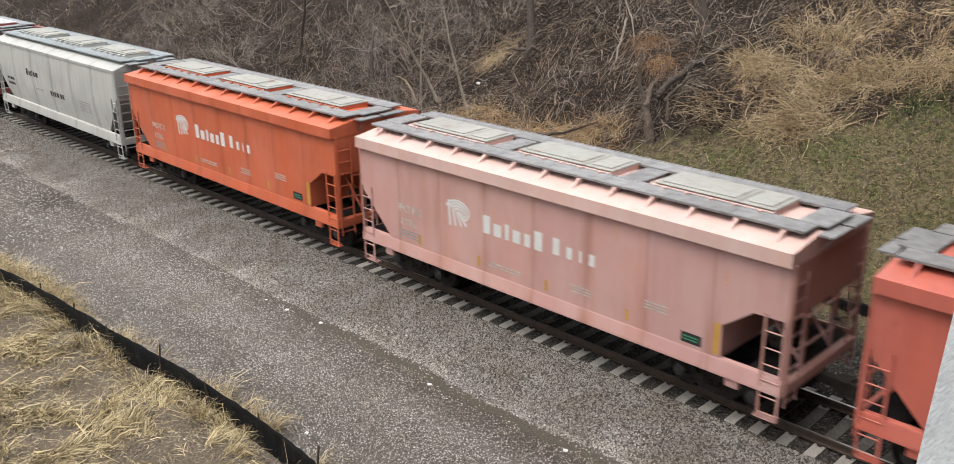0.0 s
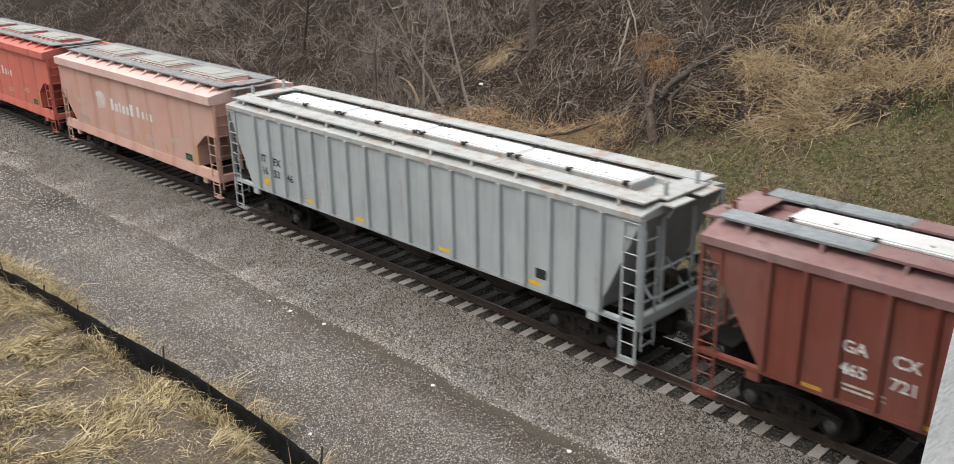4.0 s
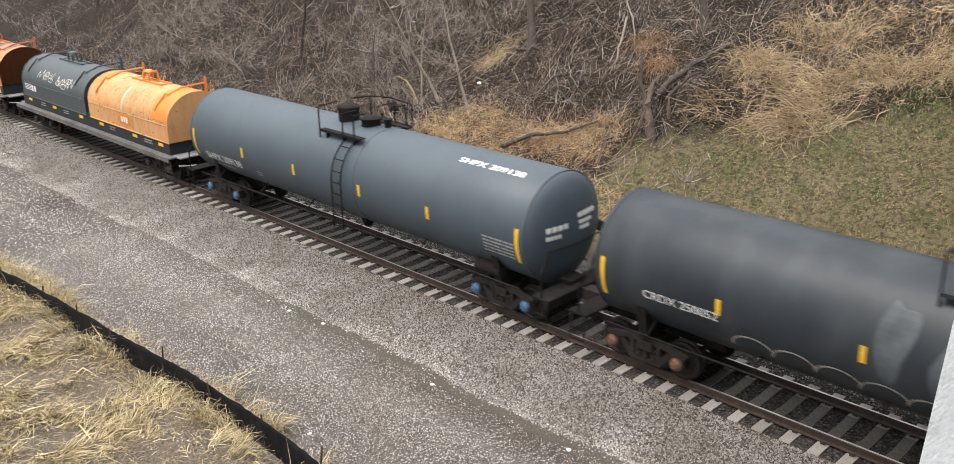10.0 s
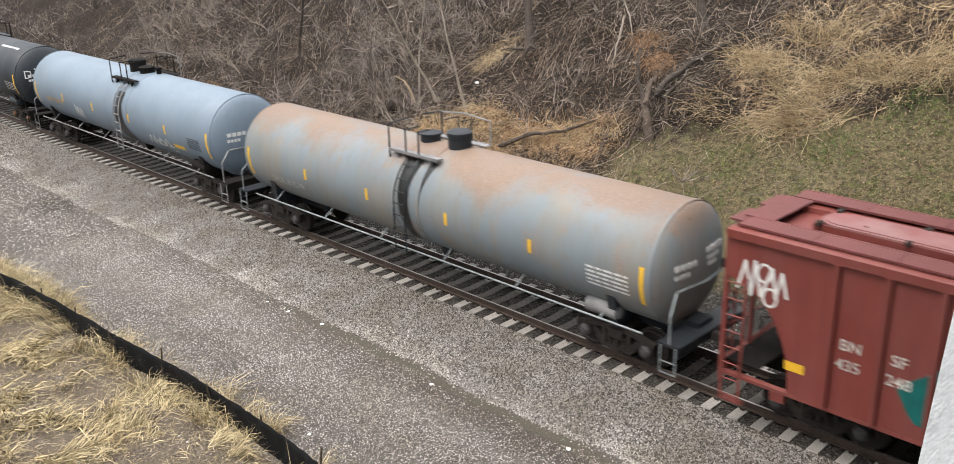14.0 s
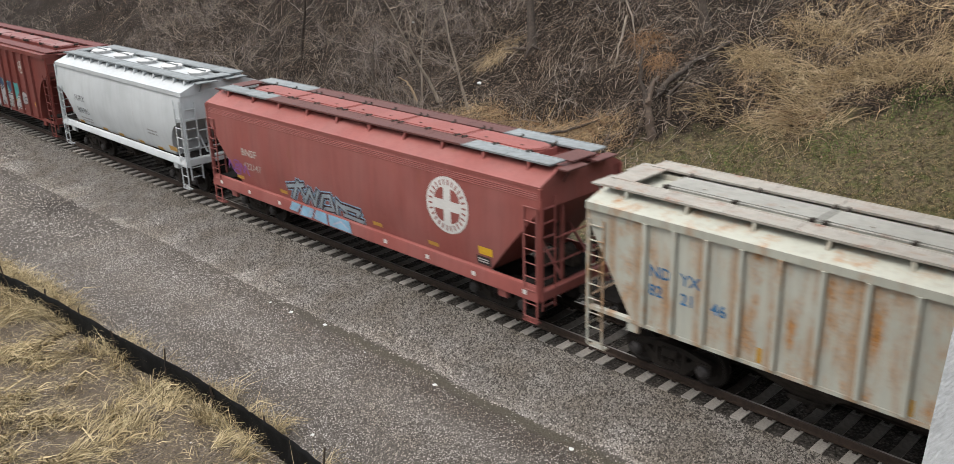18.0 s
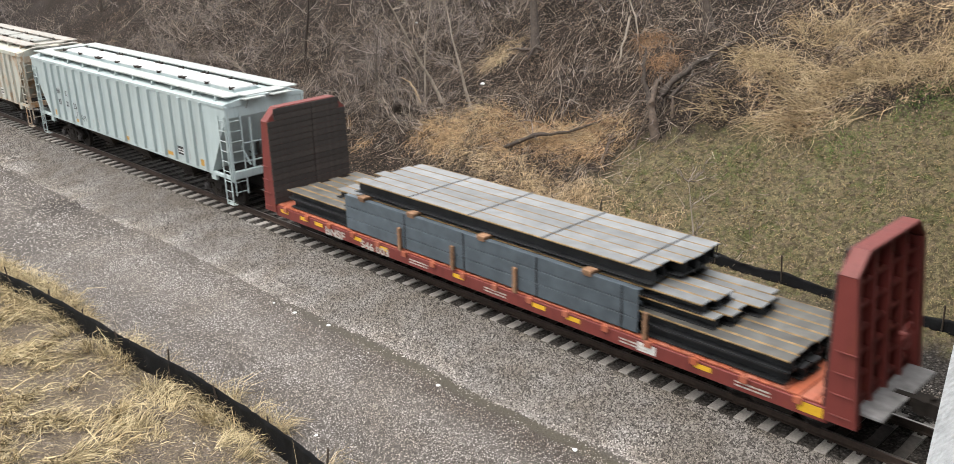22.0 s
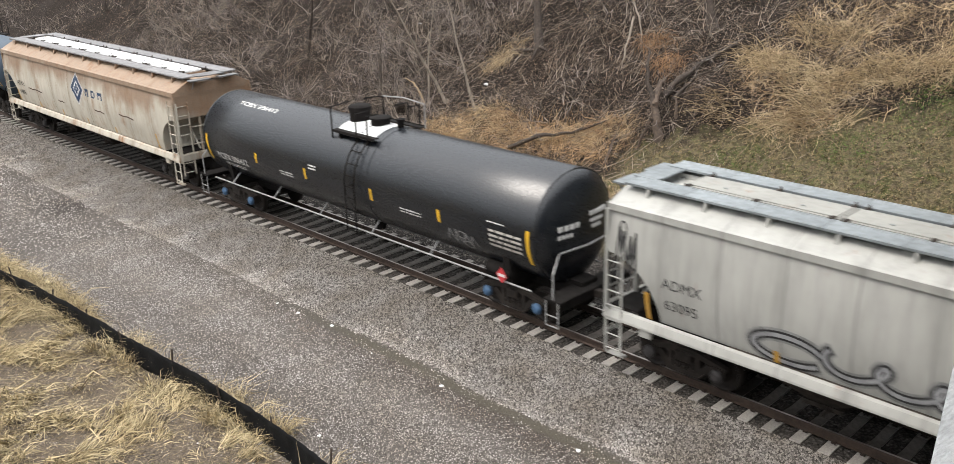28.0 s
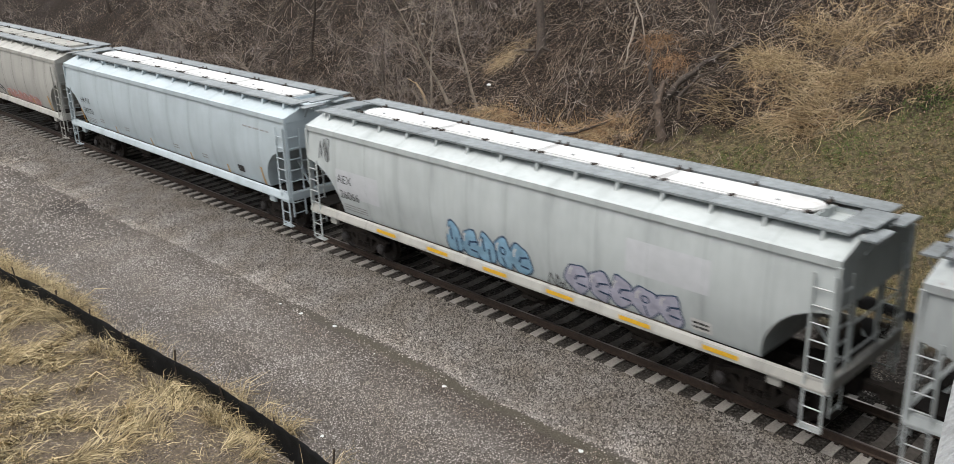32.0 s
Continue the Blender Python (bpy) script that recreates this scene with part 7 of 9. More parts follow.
    for k in range(3):
        part("channel", Geo().box(-5.75, 5.05, -1.46, -1.42, 1.04 + 0.36 * k, 1.38 + 0.36 * k, 0.006).box(-5.75, 5.05, -1.42, -1.3, 1.04 + 0.36 * k, 1.07 + 0.36 * k).box(-5.75, 5.05, -1.42, -1.3, 1.35 + 0.36 * k, 1.38 + 0.36 * k), STEEL_B, car, "blue-grey steel channel")
    for x in (-4.9, -2.7, 0.1, 3.6):
        part("dunnage", Geo().box(x - 0.14, x + 0.14, -1.52, 1.3, 2.12, 2.2, 0.01).box(x - 0.12, x + 0.12, -1.5, -1.3, 2.05, 2.12, 0.01), WOOD, car, "wooden dunnage block")
    for x in (-3.2, -1.0, 1.3, 5.3):
        part("wooden_stake", Geo().box(x - 0.055, x + 0.055, -1.56, -1.47, 0.97, 1.65, 0.01), WOOD, car)
    for x in (-3.0, -0.6, 2.0, 4.6):
        part("strap", Geo().box(x - 0.02, x + 0.02, -1.475, -1.462, 1.03, 2.1).box(x - 0.03, x + 0.03, -1.26, 1.3, 2.545, 2.553), DARKBAND, car)


flatcar()


def last_group():
    car, face = hopper("covered_hopper", "clean white covered hopper car with grey running boards", 304.27, 17.55, P_BRIGHT_GREY, top="trough_round", lace=True, cut="arc", zc=2.95, d=1.4, gussets=14, bulge=0.1, w=1.65, hatch_n=5, ze=3.9, lip=0.12, zb=4.36, zr=4.26, walk_y=0.85, wr=0.95, zs=1.5, sb=1.29, walk_mat=GALV, truck_in=1.85)
    letters(car, "TILX", 0.24, -7.32, 2.46, BLACK, face)
    letters(car, "55317", 0.24, -7.27, 1.95, BLACK, face)
    bars(car, -7.2, 1.6, 0.9, 0.24, 3, GREY, face, 3)
    for x in (-7.5, -4.36, -1.1, 2.0, 5.0, 7.0):
        plate(car, x, 1.5, 0.09, 0.3 if abs(x) < 6.5 else 0.7, AMBER, face, "reflector")
    scrawl(car, 3.0, 1.65, 3.9, 2.2, 8, BLACK, face, 3, 0.035)
    plate(car, 5.75, 1.55, 0.45, 0.25, BLACK, face, "data_plate")
    bars(car, 6.4, 3.35, 1.6, 0.1, 1, GREY, face, 4)
    for x in (-5.9, 2.2, 6.5):
        bars(car, x, 2.0 if x < 0 else 1.75, 0.5, 0.22, 2, GREY, face, 5)

    car, face = tank("tank_car", "short blue-grey tank car with yellow and blue spray painting", 320.35, 5.5, P_T21, R=1.45, zc=2.5, bars_x=(-5.3, -2.75, -1.1, 5.3), rail_mat=UNDER, mid=-0.17, valve=None, man=-0.05, rung=-0.45)
    letters(car, "ADMX 19296", 0.2, -4.65, 1.88, WHITE, face, space=1.1)
    put_mark("pale_band", shape_bm([rect(-0.15, 1.25, 0.75, 3.85)]), plain("pale_band", (0.22, 0.25, 0.28), 0.6, 0, 0.3, 2), car, face, 0.005)
    for x, z, w, hh, stuff in ((0.2, 1.52, 0.72, 0.68, SPRAY_YELLOW), (0.88, 1.46, 0.76, 0.7, SPRAY_YELLOW), (1.6, 1.44, 0.84, 0.74, SPRAY_YELLOW), (2.46, 1.54, 0.66, 0.68, SKYBLUE), (3.08, 1.56, 0.82, 0.7, SKYBLUE)):
        put_mark("spray_cloud", shape_bm([[(x, z + 0.1 * hh), (x + 0.1 * w, z), (x + 0.95 * w, z + 0.04), (x + w, z + 0.8 * hh), (x + 0.9 * w, z + hh), (x + 0.05 * w, z + 0.96 * hh)]]), stuff, car, face, 0.008)
    for c, x, z, stuff in (("H", 0.32, 1.58, BLACK), ("O", 1.02, 1.55, BLACK), ("t", 1.82, 1.53, BLACK), ("E", 2.58, 1.62, NAVY), ("L", 3.22, 1.64, NAVY)):
        letters(car, c, 0.5, x, z, stuff, face, name="sprayed_letter", bold=0.045, lift=0.014, stretch=1.05)
    r = random.Random(2)
    scrawl(car, -2.9, 1.5, -1.4, 1.9, 8, SPRAY_YELLOW, face, 5, 0.04)
    bars(car, 4.0, 1.7, 1.0, 0.4, 5, GREY, face, 6)
    bars(car, -4.4, 1.66, 1.1, 0.12, 1, GREY, face, 7)
    letters(car, "ADMX 19296", 0.08, -5.0, 3.8, WHITE, face, stretch=2.7, bold=0.006)

    car, face = hopper("covered_hopper", "beige covered hopper car stained with rust, blue diamond emblem", 336.6, 17.8, P_STAINED_BEIGE, top="trough_round", lace=True, cut="arc", zc=2.9, d=1.4, gussets=11, bulge=0.08, w=1.65, hatch_n=5, ze=3.78, lip=0.14, zb=4.36, zr=4.26, walk_y=0.85, wr=0.95, zs=1.5, sb=1.29, walk_mat=GALV_OLD, panels=9)
    letters(car, "ADMX", 0.22, -7.32, 2.36, BLACK, face)
    letters(car, "54095", 0.22, -7.25, 1.92, BLACK, face)
    dia = lambda k: [(0, 3.02 - 0.72 * k), (0.68 * k, 3.02), (0, 3.02 + 0.72 * k), (-0.68 * k, 3.02)]
    put_mark("emblem", shape_bm([dia(1.0)]), WHITE, car, face, 0.007)
    put_mark("emblem", shape_bm([dia(0.9)]), NAVY, car, face, 0.011)
    put_mark("emblem", shape_bm([[(p[0], p[1]) for p in dia(0.5)]]), WHITE, car, face, 0.015)
    put_mark("emblem", shape_bm([blob(x, z, 0.11, 0.1, r, 10, 0.05) for x, z in ((-0.13, 3.02), (0.13, 3.02), (0, 3.16), (0, 2.88))]), NAVY, car, face, 0.019)
    put_mark("company_name", shape_bm([rect(0.85, 2.8, 0.95, 3.12), rect(1.08, 2.8, 1.18, 3.12), rect(0.95, 3.02, 1.08, 3.12), rect(1.45, 2.8, 1.55, 3.12), rect(1.55, 2.8, 1.75, 2.88), rect(1.55, 3.04, 1.75, 3.12), rect(1.75, 2.86, 1.84, 3.06), rect(2.1, 2.8, 2.2, 3.12), rect(2.42, 2.8, 2.52, 3.12), rect(2.2, 2.98, 2.42, 3.1)]), NAVY, car, face)
    SMEAR = plain("rust_smear", (0.1, 0.05, 0.03), 0.8, 0, 0.4, 8)
    for x, z, q in ((-5.9, 2.35, 1.6), (-2.4, 2.2, 0.7), (1.6, 2.3, 0.9), (4.0, 2.45, 1.3)):
        put_mark("rust_smear", shape_bm(stroke([(x, z), (x + q * 0.3, z - 0.03), (x + q * 0.6, z + 0.0), (x + q, z - 0.05)], 0.05)), SMEAR, car, face)
    for x in (-7.6, -5.0, -2.3, 0.4, 3.2, 7.0):
        plate(car, x, 1.5, 0.1, 0.28 if abs(x) < 6.5 else 0.6, AMBER, face, "reflector")

    car, face = tank("tank_car", "glossy black tank car with white lettering and platform", 355.3, 8.0, P_T23, R=1.5, zc=2.5, bars_x=(-7.82, -4.6, -1.73, 1.61, 4.55, 7.82), rail_mat=GREY, cap=CAP_BLUE, mid=0.28, valve=-0.6, man=0.4, rung=0.75)
    letters(car, "TCBX 306412", 0.24, -7.3, 1.9, WHITE, face, bold=0.004)
    bars(car, -6.9, 1.66, 1.3, 0.16, 2, WHITE, face, 2)
    bars(car, 6.45, 1.95, 1.15, 0.55, 4, OLDWHITE, face, 3)
    bars(car, 6.4, 2.62, 0.6, 0.07, 1, WHITE, face, 4)
    bars(car, -3.2, 2.05, 0.7, 0.18, 2, WHITE, face, 5)
    bars(car, -1.5, 2.55, 0.4, 0.18, 2, WHITE, face, 6)
    bars(car, 2.9, 2.1, 0.9, 0.18, 2, WHITE, face, 7)
    letters(car, "TCBX 306412", 0.075, -6.6, 3.81, WHITE, face, bold=0.002, stretch=3.7)
    pad = [(1.512 * math.cos(a), 2.5 + 1.512 * math.sin(a)) for a in np.linspace(0.95, math.pi - 0.95, 13)]
    pad += [(1.49 * math.cos(a), 2.5 + 1.49 * math.sin(a)) for a in np.linspace(math.pi - 0.95, 0.95, 13)]
    part("white_pad", Geo().prism(pad, "x", -0.8, 1.05), HATCH_WHITE, car, "white painted saddle under the dome", smooth=40)
    scrawl(car, 4.8, 1.7, 5.9, 2.1, 9, GREY, face, 3, 0.04)
    put_mark("placard", shape_bm([[(6.85, 1.02), (7.05, 1.25), (6.85, 1.48), (6.65, 1.25)]]), plain("red_placard", (0.6, 0.04, 0.05), 0.5), car, lambda z: -1.44)
    plate(car, 6.72, 1.21, 0.26, 0.08, WHITE, lambda z: -1.44, "placard_band", 0.009)

    car, face = hopper("covered_hopper", "long warm grey covered hopper car with spray painted loops", 375.73, 20.1, P_WARM_GREY, top="trough", lace=True, cut="arc", zc=2.9, d=1.4, gussets=14, bulge=0.1, w=1.65, hatch_n=5, hatch=HATCH_GREY, ze=3.9, lip=0.12, zb=4.36, zr=4.26, walk_y=0.85, wr=0.95, zs=1.5, sb=1.29, walk_mat=GALV, panels=14, chutes=4)
    letters(car, "ADMX", 0.24, -8.55, 2.42, BLACK, face)
    letters(car, "63095", 0.24, -8.5, 1.92, BLACK, face)
    put_mark("emblem", shape_bm([[(-0.58, 3.2), (0.1, 3.76), (0.6, 3.28), (0.4, 2.75), (0.1, 2.9), (-0.1, 3.1)]]), NAVY, car, face, 0.007)
    put_mark("emblem", shape_bm([[(-0.5, 3.15), (0.28, 3.42), (-0.1, 2.75)]]), WHITE, car, face, 0.011)
    put_mark("emblem", shape_bm(stroke([(-0.5, 3.1), (-0.1, 3.2), (0.22, 3.38)], 0.07)), GREENMARK, car, face, 0.015)
    put_mark("company_name", shape_bm([rect(-0.5 + 0.42 * k, 2.35, -0.2 + 0.42 * k, 2.62) for k in range(3)]), GREY, car, face)
    for k, (stuff, t) in enumerate(((SMUDGE, 0.3), (BLACK, 0.19), (SILVER, 0.09))):
        big = [(-5.6 + 0.75 * math.cos(a), 1.9 + 0.3 * math.sin(a)) for a in np.linspace(0.4, 5.6, 26)]
        line = [(-4.75 + 0.165 * a - 0.3 * math.sin(a), 1.98 - 0.004 * a + 0.24 * math.cos(a + 0.3)) for a in np.linspace(0.0, 33.0, 150)]
        tail = [(1.0 + 1.3 * q, 1.72 + 0.2 * math.sin(3.1 * q)) for q in np.linspace(0, 1, 14)]
        for shape in (big, line, tail):
            put_mark("sprayed_loop", shape_bm(stroke(shape, t)), stuff, car, face, 0.006 + 0.004 * k)
    sprayed(car, 2.8, 1.42, 7.1, 2.02, 6, PINKSPRAY, SILVER, face, 41, WHITE, -0.01)
    scrawl(car, -9.8, 2.6, -9.2, 3.5, 9, BLACK, face, 5, 0.05)
    for x in (-9.0, -5.9, -2.3, 2.7, 6.2, 8.4):
        plate(car, x, 1.5, 0.12, 0.3 if abs(x) < 8 else 0.7, AMBER, face, "reflector", 0.021)

    car, face = hopper("covered_hopper", "pale blue-grey covered hopper car with white hatch covers", 395.55, 17.5, P_ICE_GREY, top="trough_round", lace=True, cut="arc", zc=2.95, d=1.4, gussets=14, bulge=0.1, w=1.65, hatch_n=4, ze=3.9, lip=0.12, zb=4.36, zr=4.26, walk_y=0.85, wr=0.95, zs=1.5, sb=1.29, walk_mat=GALV, panels=11)
    letters(car, "HKRX", 0.24, -7.36, 2.48, BLACK, face)
    letters(car, "540050", 0.24, -7.3, 2.02, BLACK, face)
    bars(car, -7.2, 1.6, 0.9, 0.24, 3, GREY, face, 3)
    for x in (-7.6, -4.4, -1.2, 2.0, 4.7, 7.05):
        plate(car, x, 1.5, 0.09, 0.3 if abs(x) < 6.5 else 0.65, AMBER, face, "reflector")
    plate(car, 5.5, 1.72, 0.4, 0.24, BLACK, face, "data_plate")
    bars(car, 6.2, 3.4, 1.6, 0.1, 1, GREY, face, 4)
    for x in (-5.8, -3.4, 0.8, 3.0):
        bars(car, x, 1.75, 0.4, 0.2, 2, GREY, face, 5)

    car, face = hopper("covered_hopper", "light grey covered hopper car with blue and lilac spray painting", 414.09, 17.05, P_WORN_GREY, top="trough_round", lace=True, cut="arc", zc=2.95, d=1.5, gussets=14, bulge=0.1, w=1.65, hatch_n=4, ze=3.9, lip=0.12, zb=4.36, zr=4.26, walk_y=0.85, wr=0.95, zs=1.5, sb=1.29, walk_mat=GALV, sill=P_WARM_GREY, panels=12)
    plate(car, -7.1, 2.1, 2.0, 0.82, PATCH, face, "repainted_patch", 0.004)
    plate(car, 3.7, 2.55, 2.15, 0.78, PATCH, face, "repainted_patch", 0.004)
    letters(car, "AEX", 0.26, -7.05, 2.5, BLACK, face, lift=0.008)
    letters(car, "26066", 0.26, -7.0, 2.02, BLACK, face, lift=0.008)
    bars(car, -6.9, 1.62, 1.1, 0.24, 3, GREY, face, 3)
    sprayed(car, -2.3, 1.45, 0.75, 2.42, 5, SKYBLUE, NAVY, face, 51, WHITE, -0.02)
    sprayed(car, 1.95, 1.55, 5.2, 2.4, 5, LILAC, NAVY, face, 55, WHITE, -0.02)
    scrawl(car, 1.3, 1.5, 2.0, 1.85, 7, BLACK, face, 3, 0.03)
    plate(car, 5.4, 1.62, 0.5, 0.3, WHITE, face, "data_plate")
    bars(car, 5.44, 1.66, 0.4, 0.22, 2, BLACK, face, 6, lift=0.01)
    scrawl(car, -7.9, 3.1, -7.4, 3.7, 8, BLACK, face, 4, 0.03)
    for x in (-5.2, -3.0, -0.8, 1.4, 3.6, 5.8):
        plate(car, x, 1.36, 0.85, 0.1, YELLOW, lambda z: -1.7, "reflector")
    hopper("covered_hopper", "light grey covered hopper car with grated running boards", 432.9, 17.6, P_RIBBED_GREY, top="trough_round", lace=True, cut="arc", zc=2.95, d=1.4, gussets=14, bulge=0.1, w=1.65, hatch_n=4, ze=3.9, lip=0.12, zb=4.36, zr=4.26, walk_y=0.85, wr=0.95, zs=1.5, sb=1.29)


last_group()


# ---- plants ----
def blades(rng, x, y, length, rise, width, heading):
    """Thin stems that arch over and lie about, as triangles; all arguments per stem."""
    n = len(x)
    d = np.stack([np.cos(heading), np.sin(heading)], -1)
    turn = heading + rng.normal(0, 0.6, n)
    e = np.stack([np.cos(turn), np.sin(turn)], -1)
    side = np.stack([-d[:, 1], d[:, 0]], -1) * (width / 2)[:, None]
    z = lie(x, y) - 0.02
    p0 = np.stack([x, y, z], -1)
    flat = np.sqrt(np.clip(1 - rise ** 2, 0.02, 1))
    mid = p0 + np.concatenate([d * (length * 0.5 * flat)[:, None], (length * 0.5 * rise)[:, None]], 1)
    mid[:, 2] += np.clip(lie(mid[:, 0], mid[:, 1]) - z, -0.3, 0.5) * 0.8
    tip = mid + np.concatenate([e * (length * 0.5)[:, None], np.zeros((n, 1))], 1)
    tip[:, 2] = lie(tip[:, 0], tip[:, 1]) + length * rise * rng.uniform(0.05, 0.9, n)
    s = np.concatenate([side, np.zeros((n, 1))], 1)
    s[:, 2] = rng.normal(0, 0.4, n) * width
    v = np.stack([p0 - s, p0 + s, mid - s * 0.85, mid + s * 0.85, tip], 1)
    f = np.array([(0, 1, 3), (0, 3, 2), (2, 3, 4)])
    return v.reshape(-1, 3), (f[None] + 5 * np.arange(n)[:, None, None]).reshape(-1, 3)


def clumps(rng, cx, cy, per, spread, lmin, lmax, rise, width, flow=None, fan=0.7):
    """Tufts; the stems of a tuft lean much the same way."""
    n = len(cx)
    k = np.repeat(np.arange(n), per)
    m = len(k)
    x = cx[k] + rng.normal(0, spread, m)
    y = cy[k] + rng.normal(0, spread, m)
    size = rng.uniform(0.55, 1.2, n)[k]
    length = rng.uniform(lmin, lmax, m) * size
    own = rng.uniform(0, 6.283, n) if flow is None else rng.normal(flow, 1.0, n)
    head = own[k] + rng.normal(0, fan, m)
    return blades(rng, x, y, length, np.clip(rng.normal(rise, 0.2, m), 0.03, 0.97), rng.uniform(0.6, 1.3, m) * width, head)


def grass(name, parts_, material, label, category="grass"):
    vs, fs, k = [], [], 0
    for v, f in parts_:
        vs.append(v)
        fs.append(f + k)
        k += len(v)
    tagged(new(name, raw_mesh(name, np.concatenate(vs), np.concatenate(fs), material)), label, category, kind="stuff")


def canes(rng, x, y, length, head, rise, droop, width, wander=0.4):
    """Long dead stems that rise from a root, arch over and lie down; three-sided, in six bends."""
    n, m = len(x), 7
    pts = np.zeros((n, m, 3))
    pts[:, 0] = np.stack([x, y, lie(x, y) - 0.03], -1)
    e, h = np.arcsin(np.clip(rise, -0.95, 0.95)), head.copy()
    for i in range(1, m):
        d = np.stack([np.cos(e) * np.cos(h), np.cos(e) * np.sin(h), np.sin(e)], -1)
        pts[:, i] = pts[:, i - 1] + d * (length / (m - 1))[:, None]
        low = lie(pts[:, i, 0], pts[:, i, 1]) + 0.02 + 0.1 * rng.random(n)
        pts[:, i, 2] = np.maximum(pts[:, i, 2], low)
        e = e - droop * rng.uniform(0.5, 1.5, n)
        h = h + rng.normal(0, wander, n)
    t = np.gradient(pts, axis=1)
    t /= np.linalg.norm(t, axis=2, keepdims=True) + 1e-9
    u = np.cross(t, np.array([0.3, 0.2, 0.93]))
    u /= np.linalg.norm(u, axis=2, keepdims=True) + 1e-9
    w = np.cross(t, u)
    r = (width[:, None] * np.linspace(0.55, 0.2, m)[None])[..., None]
    v = np.stack([pts + (u * math.cos(a) + w * math.sin(a)) * r for a in (0, 2.094, 4.189)], 2)
    f = []
    for i in range(m - 1):
        for k in range(3):
            a, b = 3 * i + k, 3 * i + (k + 1) % 3
            f += [(a, b, b + 3), (a, b + 3, a + 3)]
    return v.reshape(-1, 3), (np.array(f)[None] + 3 * m * np.arange(n)[:, None, None]).reshape(-1, 3)


FENCE_LINE = [(-42, -12.6), (-20, -10.5), (-10.3, -9.58), (-8.2, -9.3), (-6.5, -9.17), (-3.2, -9.02), (-0.6, -8.78), (1.0, -8.69), (2.75, -8.69), (3.8, -8.74), (8, -9.0)]
# bare soil between the tussocks: x, y, radius
BARE = [(-6.6, -10.1, 0.8), (0.9, -9.5, 0.6), (-1.6, -10.2, 0.55), (-4.4, -11.6, 0.8), (1.8, -10.6, 0.6), (-0.2, -12.0, 0.7), (3.4, -10.0, 0.5), (-9.0, -10.9, 0.7)]


